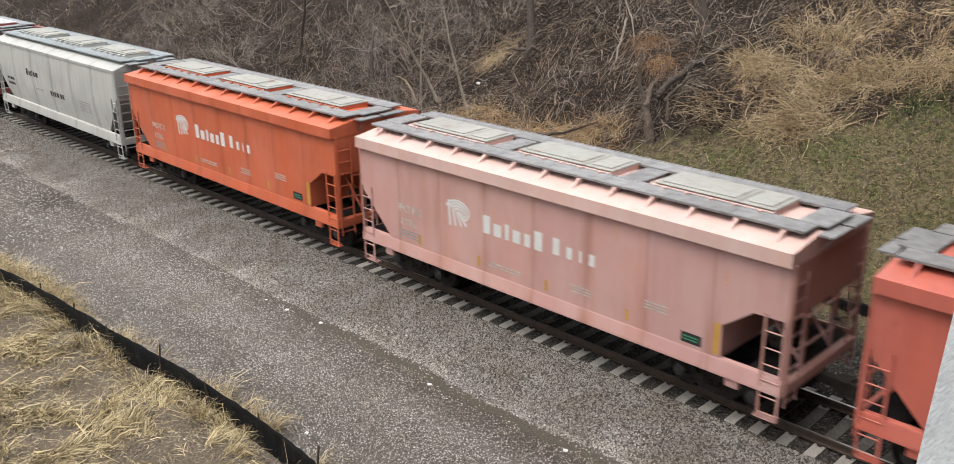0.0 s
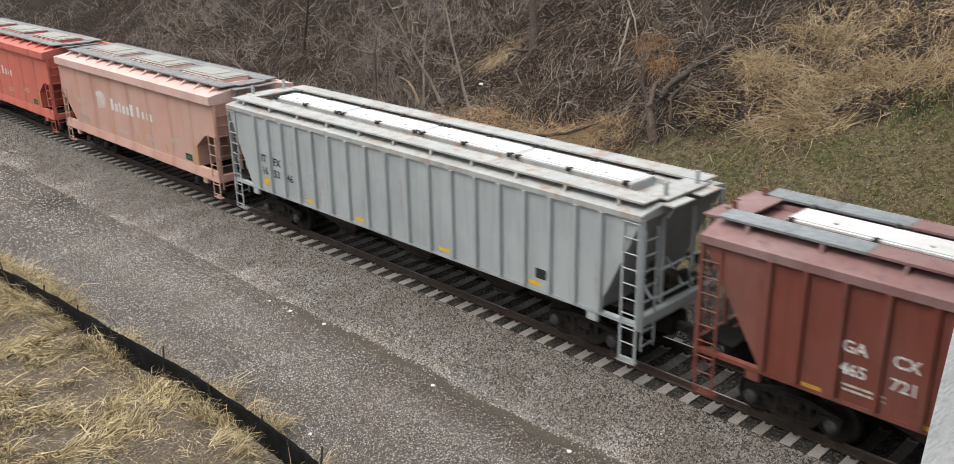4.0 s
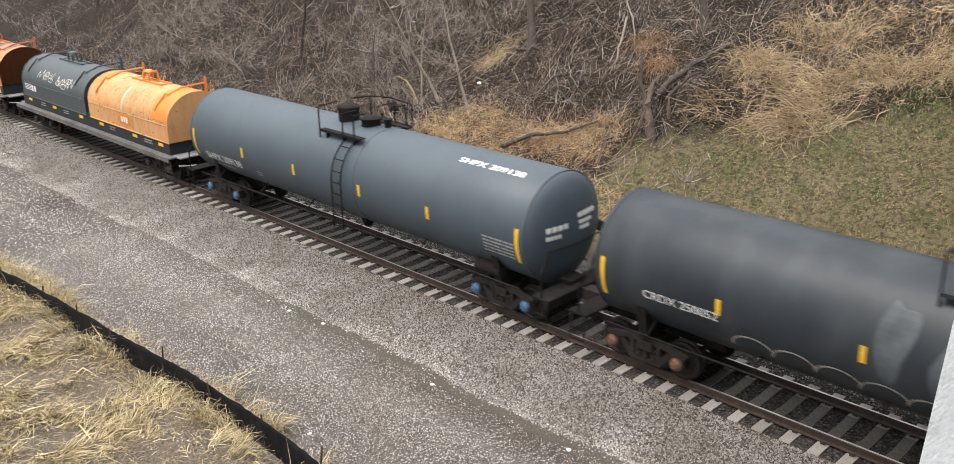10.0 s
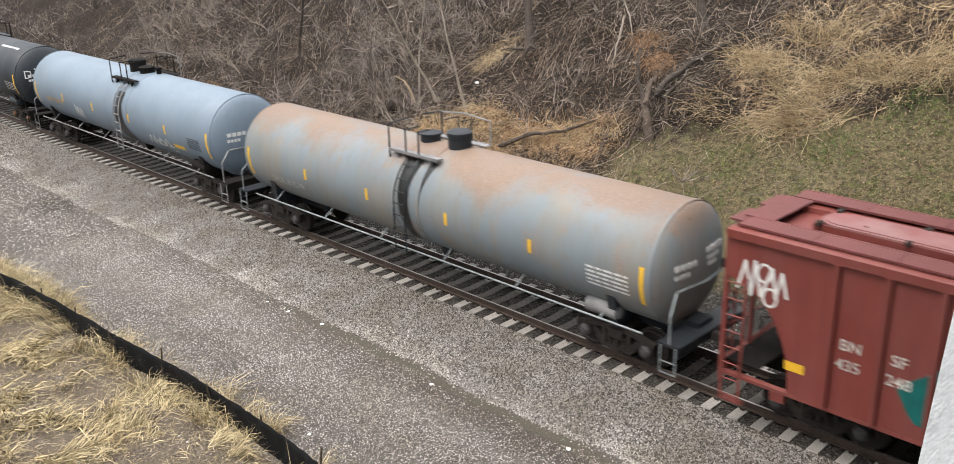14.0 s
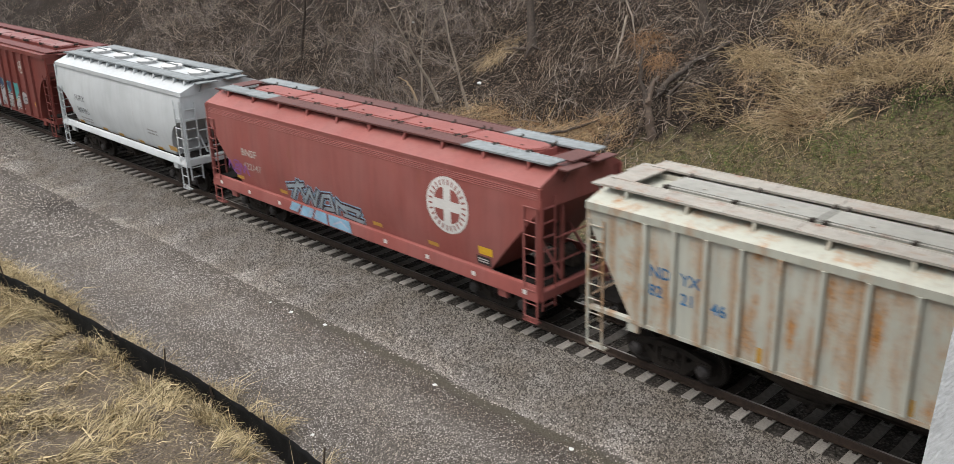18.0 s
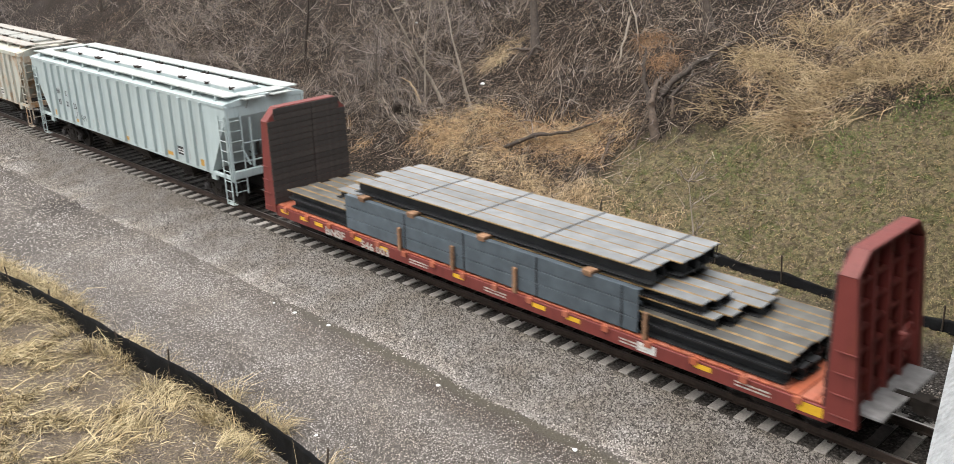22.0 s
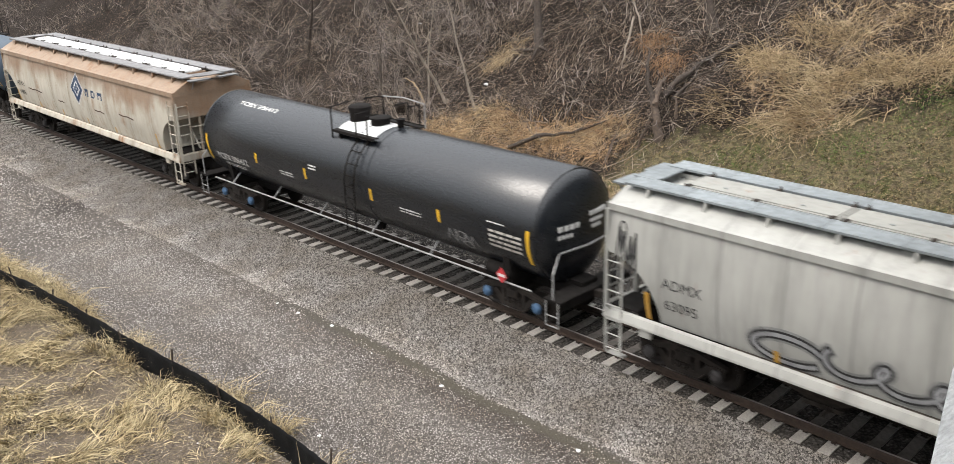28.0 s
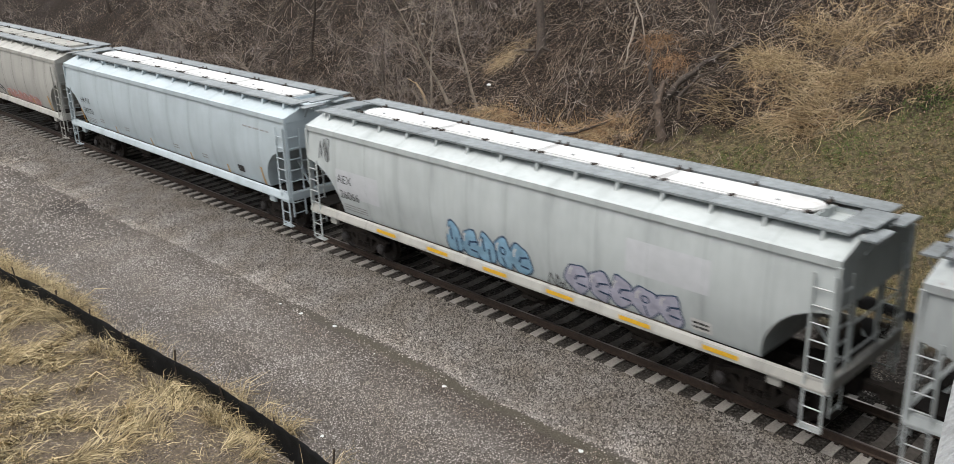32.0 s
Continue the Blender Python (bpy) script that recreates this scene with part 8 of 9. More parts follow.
def dry_grasses():
    rng = np.random.default_rng(11)

    def area(n, x0, x1, y0, y1):
        return rng.uniform(x0, x1, n), rng.uniform(y0, y1, n)

    def fence_y(x):
        return np.interp(x, [p[0] for p in FENCE_LINE], [p[1] for p in FENCE_LINE])

    def clear(x, y, k=1.0):
        ok = np.ones(len(x), bool)
        for bx, by, br in BARE:
            ok &= np.hypot(x - bx, y - by) > br * k * (0.75 + 0.5 * rng.random(len(x)))
        return ok
    sets = []
    # the waste ground before the silt fence: laid mats, combed in swirls
    cx, cy = area(2000, -17, 8, -16.5, -9.0)
    dens = np.sin(0.8 * cx + 0.3 * cy) * np.sin(0.9 * cy - 0.5 * cx) + 0.5 * np.sin(2.1 * cx + 1.3 * cy) * np.sin(1.7 * cy) + rng.normal(0, 0.5, len(cx))
    ok = (dens > -0.08) & (cy < fence_y(cx) - 0.12) & clear(cx, cy)
    cx, cy = cx[ok], cy[ok]
    flow = 0.5 + 1.1 * np.sin(0.7 * cx + 0.5 * cy) + 0.7 * np.sin(1.1 * cy - 0.4 * cx)
    k = np.repeat(np.arange(len(cx)), 34)
    big = rng.uniform(0.5, 1.2, len(cx))
    tilt = np.clip(rng.normal(0.32, 0.2, len(cx)), 0.05, 0.8)
    sets.append(blades(rng, cx[k] + rng.normal(0, 0.11, len(k)), cy[k] + rng.normal(0, 0.11, len(k)), rng.uniform(0.3, 1.05, len(k)) * big[k],
                       np.clip(tilt[k] + rng.normal(0, 0.14, len(k)), 0.03, 0.9), rng.uniform(0.008, 0.02, len(k)), flow[k] + rng.normal(0, 0.7, len(k))))
    # bits of straw strewn over the soil
    cx, cy = area(7500, -17, 8, -16.5, -8.95)
    ok = (cy < fence_y(cx) - 0.05) & (clear(cx, cy, 0.8) | (rng.random(len(cx)) < 0.35))
    sets.append(clumps(rng, cx[ok], cy[ok], 8, 0.22, 0.06, 0.4, 0.12, 0.008, None, 2.0))
    # standing stalks along the fence, thicker on its roadway side towards the far end
    m = 900
    cx = rng.uniform(-30, 5, m)
    cx = cx[np.sin(1.3 * cx) + np.sin(0.47 * cx + 1) + rng.normal(0, 0.8, m) > np.clip(-1.2 + 0.25 * (cx + 8), -1.4, 0.6)]
    side = np.where(rng.random(len(cx)) < 0.3, -0.2, 0.3)
    cy = fence_y(cx) + side + rng.normal(0, 0.11, len(cx)) + np.where((cx < -4) & (side > 0), rng.uniform(0, 0.5, len(cx)), 0)
    sets.append(clumps(rng, cx, cy, 22, 0.09, 0.35, 1.05, 0.72, 0.009))
    m = 420
    cx = rng.uniform(-16, -5.5, m)
    cy = fence_y(cx) + rng.uniform(0.05, 1.0, m) * np.clip((-4.5 - cx) / 4, 0.3, 1)
    sets.append(clumps(rng, cx, cy, 20, 0.1, 0.35, 1.0, 0.7, 0.01))
    # a few tall tufts: beside the stakes, and one leaning out over the gravel
    for tx, ty, n, hd, rs in ((2.6, -8.2, 90, 0.5, 0.6), (2.0, -8.35, 50, 1.2, 0.75), (0.7, -8.2, 50, 1.5, 0.85), (4.5, -8.3, 50, 0.3, 0.4), (1.2, -9.0, 80, -0.6, 0.75), (-1.3, -9.3, 70, -1.2, 0.8), (-4.2, -9.4, 90, -0.8, 0.8), (-5.6, -9.5, 80, -1.4, 0.7), (2.9, -9.3, 90, 0.8, 0.6), (-11.5, -9.0, 120, 1.2, 0.85), (-10.2, -9.0, 90, 0.6, 0.8), (-0.6, -10.3, 90, 0.2, 0.6)):
        sets.append(blades(rng, tx + rng.normal(0, 0.1, n), ty + rng.normal(0, 0.1, n), rng.uniform(0.5, 1.15, n), np.clip(rng.normal(rs, 0.16, n), 0.05, 0.95), rng.uniform(0.006, 0.011, n), rng.normal(hd, 0.8, n)))
    cx, cy = area(900, -45, -14, -15, -9.6)
    sets.append(clumps(rng, cx, cy, 24, 0.2, 0.3, 0.8, 0.4, 0.014))
    grass("dry_grass", sets, STRAW, "straw-coloured dry grass lying in tussocks by the silt fence")

    # on the slope: tangles of grass, then long canes arching over them
    def spots(cx, cy, rx, ry, n):
        a, r = rng.uniform(0, 6.283, n), np.sqrt(rng.random(n))
        return cx + rx * r * np.cos(a), cy + ry * r * np.sin(a)

    def patch(cx, cy, rx, ry, n, per, lmin, lmax, rise, w, flow=-1.57):
        return clumps(rng, *spots(cx, cy, rx, ry, n), int(per * 1.35), 0.22, lmin * 0.7, lmax, rise, w * 0.8, flow, 1.0)

    def thicket(cx, cy, rx, ry, n, lmin, lmax, rise, droop, w, head=-1.57, fan=1.0):
        x, y = spots(cx, cy, rx, ry, n)
        return canes(rng, x, y, rng.uniform(lmin, lmax, n), rng.normal(head, fan, n), np.clip(rng.normal(rise, 0.2, n), -0.2, 0.95), droop, rng.uniform(0.6, 1.3, n) * w)
    for name, rows, stuff, label in (("slope_straw", SLOPE_STRAW, STRAW_OLD, "tangled dead stems and dry grass on the slope"),
                                     ("pale_slope_straw", SLOPE_STRAW_PALE, STRAW_PALE, "pale tangled dead stems on the slope"),
                                     ("brown_slope_stems", SLOPE_STEMS, STEM_BROWN, "brown dead stems lying over the wooded slope")):
        grass(name, [patch(*q) for q in rows], stuff, label)
    grass("dead_canes", [thicket(*q) for q in CANES], CANE, "pale dead canes arching over one another on the slope", "canes")
    grass("dead_vines", [thicket(*q) for q in VINES], CANE_RED, "reddish dead vines hanging over an old root", "vines")
    # short turf towards the bridge
    cx, cy = area(6500, -2, 18, 5.4, 14)
    keep = (9.4 + 0.35 * cx - cy + rng.normal(0, 0.6, len(cx)) > 0) & (cx > -1)
    grass("short_grass", [clumps(rng, cx[keep], cy[keep], 9, 0.12, 0.06, 0.2, 0.4, 0.013, -1.57)], GREEN, "short green and straw grass on the slope")
    grass("fresh_grass", [patch(*q) for q in FRESH_SPOTS], FRESH, "fresh green blades coming up through the turf")


# x, y, half-widths, tufts, stems each, lengths, rise, width
SLOPE_STRAW = [
    (-6.2, 8.2, 2.6, 0.9, 70, 26, 0.3, 1.1, 0.42, 0.011),
    (-2.8, 8.9, 1.9, 0.8, 54, 24, 0.3, 1.1, 0.42, 0.011),
    (-9.2, 7.4, 1.6, 0.6, 36, 24, 0.3, 0.9, 0.4, 0.013),
    (4.2, 11.6, 2.4, 1.0, 14, 18, 0.4, 1.0, 0.3, 0.011),
    (-18.0, 6.6, 6.0, 0.7, 50, 20, 0.3, 0.8, 0.4, 0.015),
    (-30.0, 6.6, 9.0, 0.8, 50, 20, 0.3, 0.8, 0.4, 0.02),
]
SLOPE_STRAW_PALE = [
    (-4.4, 6.6, 2.4, 0.7, 50, 24, 0.3, 0.9, 0.45, 0.011),
    (-0.9, 6.6, 1.8, 0.6, 44, 24, 0.3, 0.9, 0.45, 0.011),
    (-8.2, 7.2, 1.8, 0.7, 34, 22, 0.3, 0.9, 0.45, 0.011),
    (1.8, 6.6, 1.2, 0.4, 14, 18, 0.25, 0.6, 0.35, 0.011),
    (5.6, 12.3, 2.2, 0.8, 12, 16, 0.4, 1.2, 0.3, 0.011),
    (-10.0, 11.9, 0.8, 0.8, 16, 20, 0.4, 1.0, 0.5, 0.01),
    (9.4, 14.0, 2.4, 1.4, 50, 14, 0.3, 0.9, 0.35, 0.011),
    (5.6, 15.2, 3.4, 0.9, 60, 18, 0.3, 1.1, 0.4, 0.011),
    (3.6, 14.2, 1.8, 0.8, 18, 20, 0.4, 1.2, 0.45, 0.011),
    (2.2, 12.4, 1.2, 0.7, 12, 22, 0.4, 1.2, 0.42, 0.011),
    (6.8, 13.0, 1.7, 0.8, 16, 20, 0.4, 1.3, 0.38, 0.011),
    (8.2, 13.6, 1.8, 0.7, 36, 16, 0.3, 1.0, 0.3, 0.011),
]
SLOPE_STEMS = [
    (-15.0, 10.5, 9.0, 3.4, 120, 14, 0.3, 1.0, 0.4, 0.011),
    (-4.0, 11.2, 4.6, 2.4, 150, 13, 0.25, 0.9, 0.4, 0.01),
    (4.0, 14.4, 4.0, 1.2, 60, 12, 0.25, 0.9, 0.4, 0.01),
    (-34.0, 10.0, 14.0, 3.6, 60, 12, 0.4, 1.2, 0.4, 0.016),
]
FRESH_SPOTS = [
    (6.3, 10.0, 1.0, 0.5, 26, 20, 0.05, 0.2, 0.6, 0.014),
    (7.9, 12.1, 0.9, 0.8, 46, 20, 0.05, 0.22, 0.6, 0.014),
    (9.6, 12.2, 1.2, 0.9, 34, 18, 0.05, 0.2, 0.6, 0.014),
    (4.0, 8.9, 1.4, 0.4, 14, 16, 0.05, 0.16, 0.6, 0.012),
    (7.6, 10.6, 1.2, 0.4, 12, 16, 0.05, 0.16, 0.6, 0.012),
]
# x, y, half-widths, canes, lengths, rise, droop, width, heading, spread
CANES = [
    (2.1, 12.7, 1.2, 0.5, 280, 0.56, 1.6, 0.75, 0.24, 0.016, -1.57, 1.7),
    (4.3, 12.2, 1.5, 0.8, 450, 0.56, 1.8, 0.6, 0.21, 0.016, -1.57, 1.7),
    (6.5, 13.0, 1.5, 0.6, 360, 0.56, 1.7, 0.65, 0.22, 0.016, -1.57, 1.7),
    (3.7, 14.3, 1.3, 0.6, 230, 0.49, 1.4, 0.75, 0.21, 0.015, -1.57, 1.7),
    (4.9, 10.8, 1.3, 0.6, 230, 0.49, 1.5, 0.5, 0.2, 0.015, -1.57, 1.7),
    (3.9, 10.2, 1.1, 0.4, 160, 0.49, 1.4, 0.45, 0.2, 0.015, -1.57, 1.7),
    (1.7, 10.7, 0.7, 0.6, 90, 1.0, 1.9, 0.4, 0.1, 0.016, -1.5, 0.25),
    (4.4, 11.3, 0.6, 0.5, 50, 1.6, 2.6, 0.4, 0.12, 0.018, -1.7, 0.2),
    (8.6, 13.5, 1.3, 0.5, 160, 0.49, 1.4, 0.55, 0.2, 0.015, -1.57, 1.7),
    (-6.4, 8.6, 2.6, 0.6, 260, 0.42, 1.3, 0.7, 0.26, 0.013, -1.57, 1.7),
    (-2.6, 9.2, 1.6, 0.5, 180, 0.42, 1.2, 0.7, 0.26, 0.013, -1.57, 1.7),
    (-8.9, 7.8, 1.4, 0.4, 110, 0.35, 1, 0.7, 0.26, 0.013, -1.57, 1.7),
    (-9.6, 12.0, 0.8, 0.6, 80, 0.7, 1.6, 0.5, 0.35, 0.014, -1.2, 0.6),
]
VINES = [
    (-2.9, 13.1, 0.6, 0.5, 130, 0.7, 1.5, 0.7, 0.42, 0.013, -1.2, 0.5),
    (-1.5, 12.1, 0.6, 0.4, 130, 0.7, 1.5, 0.7, 0.42, 0.013, -1.2, 0.5),
    (-5.6, 8.8, 2.0, 0.5, 110, 0.5, 1.3, 0.7, 0.35, 0.012),
    (-2.6, 9.5, 1.0, 0.4, 60, 0.5, 1.2, 0.7, 0.35, 0.012),
    (4.6, 10.9, 1.0, 0.4, 60, 0.5, 1.3, 0.6, 0.3, 0.012),
]
dry_grasses()


def fallen_leaves():
    rng = np.random.default_rng(17)
    n = 90000
    x = np.where(rng.random(n) < 0.6, rng.uniform(-14, 9, n), rng.uniform(-55, -14, n))
    y = rng.uniform(5.0, 16, n)
    keep = (9.2 + 0.35 * x - y < 0) | (x < -2) | (rng.random(n) < 0.3)
    x, y = x[keep], y[keep]
    n = len(x)
    s = rng.uniform(0.015, 0.045, n)
    z = lie(x, y) + rng.uniform(0.01, 0.05, n)
    a = rng.uniform(0, 6.283, n)
    u = np.stack([np.cos(a), np.sin(a), rng.normal(0, 0.4, n)], -1) * s[:, None]
    w = np.stack([-np.sin(a), np.cos(a), rng.normal(0.5, 0.4, n)], -1) * (s * 0.65)[:, None]
    c = np.stack([x, y, z], -1)
    v = np.stack([c - u, c - w * 0.8 + np.array([0, 0, 0.01]), c + u, c + w], 1).reshape(-1, 3)
    f = (np.array([(0, 1, 2), (0, 2, 3)])[None] + 4 * np.arange(n)[:, None, None]).reshape(-1, 3)
    tagged(new("leaf_litter", raw_mesh("leaf_litter", v, f, LEAF)), "brown fallen leaves scattered over the slope", "leaves", kind="stuff")


fallen_leaves()


def sticks_mesh(name, segs, material, sides=3):
    """Tapered sticks from rows of start, end and two radii."""
    s = np.array([(*p, *q, a, b) for p, q, a, b in segs])
    p, q, r0, r1 = s[:, :3], s[:, 3:6], s[:, 6], s[:, 7]
    d = q - p
    d /= np.linalg.norm(d, axis=1)[:, None] + 1e-9
    ref = np.where(np.abs(d[:, 2:3]) < 0.8, np.array([[0, 0, 1.0]]), np.array([[1.0, 0, 0]]))
    u = np.cross(d, ref)
    u /= np.linalg.norm(u, axis=1)[:, None]
    w = np.cross(d, u)
    vs = []
    for base, r in ((p, r0), (q, r1)):
        for i in range(sides):
            a = 2 * math.pi * i / sides
            vs.append(base + (u * math.cos(a) + w * math.sin(a)) * r[:, None])
    v = np.stack(vs, 1).reshape(-1, 3)
    f = []
    for i in range(sides):
        j = (i + 1) % sides
        f += [(i, j, sides + j), (i, sides + j, sides + i)]
    f = (np.array(f)[None] + 2 * sides * np.arange(len(s))[:, None, None]).reshape(-1, 3)
    return raw_mesh(name, v, f, material)


def grow(r, p, d, length, rad, depth, out, split=3, bend=0.3, up=0.12):
    """A limb in short bends, with side limbs; rows of sticks go into out."""
    p, d = Vector(p), Vector(d).normalized()
    n = 5 if depth > 1 else 4
    for i in range(n):
        k0, k1 = 1 - 0.75 * i / n, 1 - 0.75 * (i + 1) / n
        d = (d + Vector((r.gauss(0, bend), r.gauss(0, bend), r.gauss(0, bend) + up))).normalized()
        q = p + d * (length / n)
        out.append((tuple(p), tuple(q), rad * k0, rad * k1))
        if depth > 0 and i > 0:
            for _ in range(split if depth > 1 else r.randint(1, split)):
                e = (d + Vector((r.gauss(0, 0.7), r.gauss(0, 0.7), r.gauss(0.1, 0.5)))).normalized()
                grow(r, q, e, length * r.uniform(0.4, 0.65), rad * k1 * 0.6, depth - 1, out, split, bend, up)
        p = q


def fallen_twigs():
    r = random.Random(23)
    out = []
    for _ in range(4600):
        x = r.uniform(-14, 6) if r.random() < 0.65 else r.uniform(-45, -14)
        y = r.uniform(6.0, 15.5)
        if x > 0 and y < 9.5 + 0.3 * x and r.random() < 0.8:
            continue
        a, n = r.uniform(0, 6.28), r.uniform(0.15, 0.8)
        q = (x + n * math.cos(a), y + n * math.sin(a))
        out.append(((x, y, float(lie(x, y)) + 0.02), (*q, float(lie(*q)) + r.uniform(0.02, 0.3)), r.uniform(0.006, 0.013), 0.004))
    tagged(new("fallen_twigs", sticks_mesh("fallen_twigs", out, TWIG_PALE)), "pale fallen twigs strewn over the brown slope", "twigs", kind="stuff")


fallen_twigs()


def shrubs():
    made = []
    for k in range(7):
        r = random.Random(100 + k)
        out = []
        for i in range(5):
            a = r.uniform(0, 6.28)
            grow(r, (0.25 * math.cos(a), 0.25 * math.sin(a), -0.1), (0.7 * math.cos(a), 0.7 * math.sin(a) - 0.25, 0.9), r.uniform(1.4, 2.4), 0.021, 2, out, 2, 0.34, -0.02)
        made.append(sticks_mesh("bare_shrub", out, TWIG if k % 3 else TWIG_PALE))
    r = random.Random(7)
    n = 0
    while n < 285:
        u = r.random()
        x = r.uniform(-16, 5.5) if u < 0.5 else (r.uniform(-38, -16) if u < 0.82 else r.uniform(-95, -38))
        y = r.uniform(6.4, 16.5)
        if (x > -1.5 and y < 11) or (x > -9 and y < 9.2) or y > 16 - 0.02 * x or (x > 1.0) or (x > -11 and r.random() < 0.88):
            continue
        s = r.uniform(0.6, 1.15)
        ob = new("bare_shrub", made[r.randrange(7)])
        ob.matrix_basis = pose(x, y, float(lie(x, y)), r.uniform(-8, 14), r.uniform(-10, 10), r.uniform(0, 360)) @ Matrix.Diagonal((s, s, s, 1))
        tagged(ob, "leafless grey-brown shrub with tangled twigs", "shrub", "shrubs on the slope")
        n += 1


shrubs()


def bare_tree(name, label, x, y, height, rad, lean=(0, 0), seed=1, bark=BARK, twig=TWIG, branch_from=0.35, split=2, root=True):
    r = random.Random(seed)
    z = float(lie(x, y))
    t = thing(name, label, "tree", "", pose(x, y, z))
    g = Geo()
    pts, d = [Vector((0, 0, -0.3))], Vector((lean[0], lean[1], 1)).normalized()
    n = 9
    for i in range(n):
        d = (d + Vector((r.gauss(0, 0.07), r.gauss(0, 0.07), 0.02))).normalized()
        pts.append(pts[-1] + d * (height / n))
    out = []
    for i in range(n):
        k0, k1 = 1 - 0.8 * i / n, 1 - 0.8 * (i + 1) / n
        if i / n >= branch_from:
            for _ in range(2):
                a = r.uniform(0, 6.28)
                grow(r, pts[i + 1], (math.cos(a), math.sin(a), 0.7), height * r.uniform(0.16, 0.3), rad * k1 * 0.45, 2, out, split, 0.25, 0.08)
    if root:
        for k in range(5):
            a = 1.26 * k + r.uniform(-0.3, 0.3)
            g.tube((0, 0, 0.15), (2.8 * rad * math.cos(a), 2.8 * rad * math.sin(a), -0.12 - (0.2 if math.sin(a) < 0 else -0.1)), rad * 0.5, 6, rad * 0.15)
    g.loft(pts, [rad * (1.5 if i == 0 else 1 - 0.8 * i / n) for i in range(n + 1)], 8)
    part("trunk", g, bark, t, smooth=50)
    piece("crown", sticks_mesh("crown", out, twig), t)
    return t


def trees():
    for q in TREES:
        bare_tree(*q[:2], *q[2:6], lean=q[6], seed=q[7], bark=BARK_PALE if q[8] else BARK, twig=TWIG_PALE if q[8] else TWIG, branch_from=q[9])


TREES = [
    ("bare_tree", "dark leafless tree trunk with spreading roots on the slope", -7.94, 11.94, 7.0, 0.2, (-0.28, 0.18), 3, 0, 0.45),
    ("bare_tree", "dark leafless tree trunk with flaring foot on the slope", -0.68, 13.64, 7.0, 0.19, (-0.35, 0.12), 4, 0, 0.45),
    ("sapling", "thin pale leafless sapling leaning on the slope", -10.57, 9.06, 6.0, 0.075, (-0.43, 0.04), 5, 1, 0.5),
    ("sapling", "thin pale leafless sapling on the slope", -8.46, 8.73, 6.0, 0.065, (-0.36, 0.1), 6, 1, 0.55),
    ("sapling", "thin pale leafless sapling beside another", -11.66, 8.88, 5.6, 0.055, (-0.2, 0.28), 7, 1, 0.4),
    ("sapling", "thin grey leafless sapling on the slope", -13.32, 7.67, 4.2, 0.09, (-0.45, 0.0), 8, 0, 0.5),
    ("bare_tree", "leafless tree in the brush of the slope", -13.87, 13.92, 6.0, 0.12, (-0.2, 0.0), 15, 0, 0.4),
    ("bare_tree", "leafless tree in the brush of the slope", -22.0, 10.0, 6.0, 0.1, (0.2, -0.1), 9, 0, 0.3),
    ("bare_tree", "leafless tree in the brush of the slope", -33.0, 11.0, 7.0, 0.12, (-0.1, -0.1), 10, 0, 0.3),
    ("bare_tree", "leafless tree in the brush of the slope", -48.0, 11.0, 7.0, 0.12, (0.1, -0.1), 12, 0, 0.3),
    ("bare_tree", "leafless tree in the brush of the slope", -17.5, 12.8, 7.0, 0.11, (0.15, -0.15), 13, 0, 0.25),
]
trees()


def fallen_wood():
    def log(label, pts, r0, bark, twigs=0, seed=1):
        r = random.Random(seed)
        x, y = pts[0][:2]
        z = float(lie(x, y))
        t = thing("fallen_log", label, "log", "", pose(x, y, z))
        w = [Vector((p[0] - x, p[1] - y, float(lie(p[0], p[1])) - z + p[2])) for p in pts]
        g = Geo()
        # finer bends and an uneven girth
        fine = [w[0]]
        for a, b in zip(w, w[1:]):
            fine += [a.lerp(b, q / 4) + Vector((r.gauss(0, 0.2), r.gauss(0, 0.2), r.gauss(0, 0.2))) * r0 for q in (1, 2, 3)] + [b]
        g.loft(fine, [r0 * (1 - 0.7 * i / (len(fine) - 1)) * r.uniform(0.75, 1.2) for i in range(len(fine))], 8)
        part("log", g, bark, t, smooth=50)
        if twigs:
            out = []
            for _ in range(twigs):
                p = w[r.randrange(len(w))]
                grow(r, p, (r.gauss(0, 1), r.gauss(0, 1), 0.5), r.uniform(0.5, 1.1), 0.02, 1, out, 2)
            tagged(piece("brushwood", sticks_mesh("brushwood", out, TWIG), t), kind="stuff")
    for q in LOGS:
        log(*q)


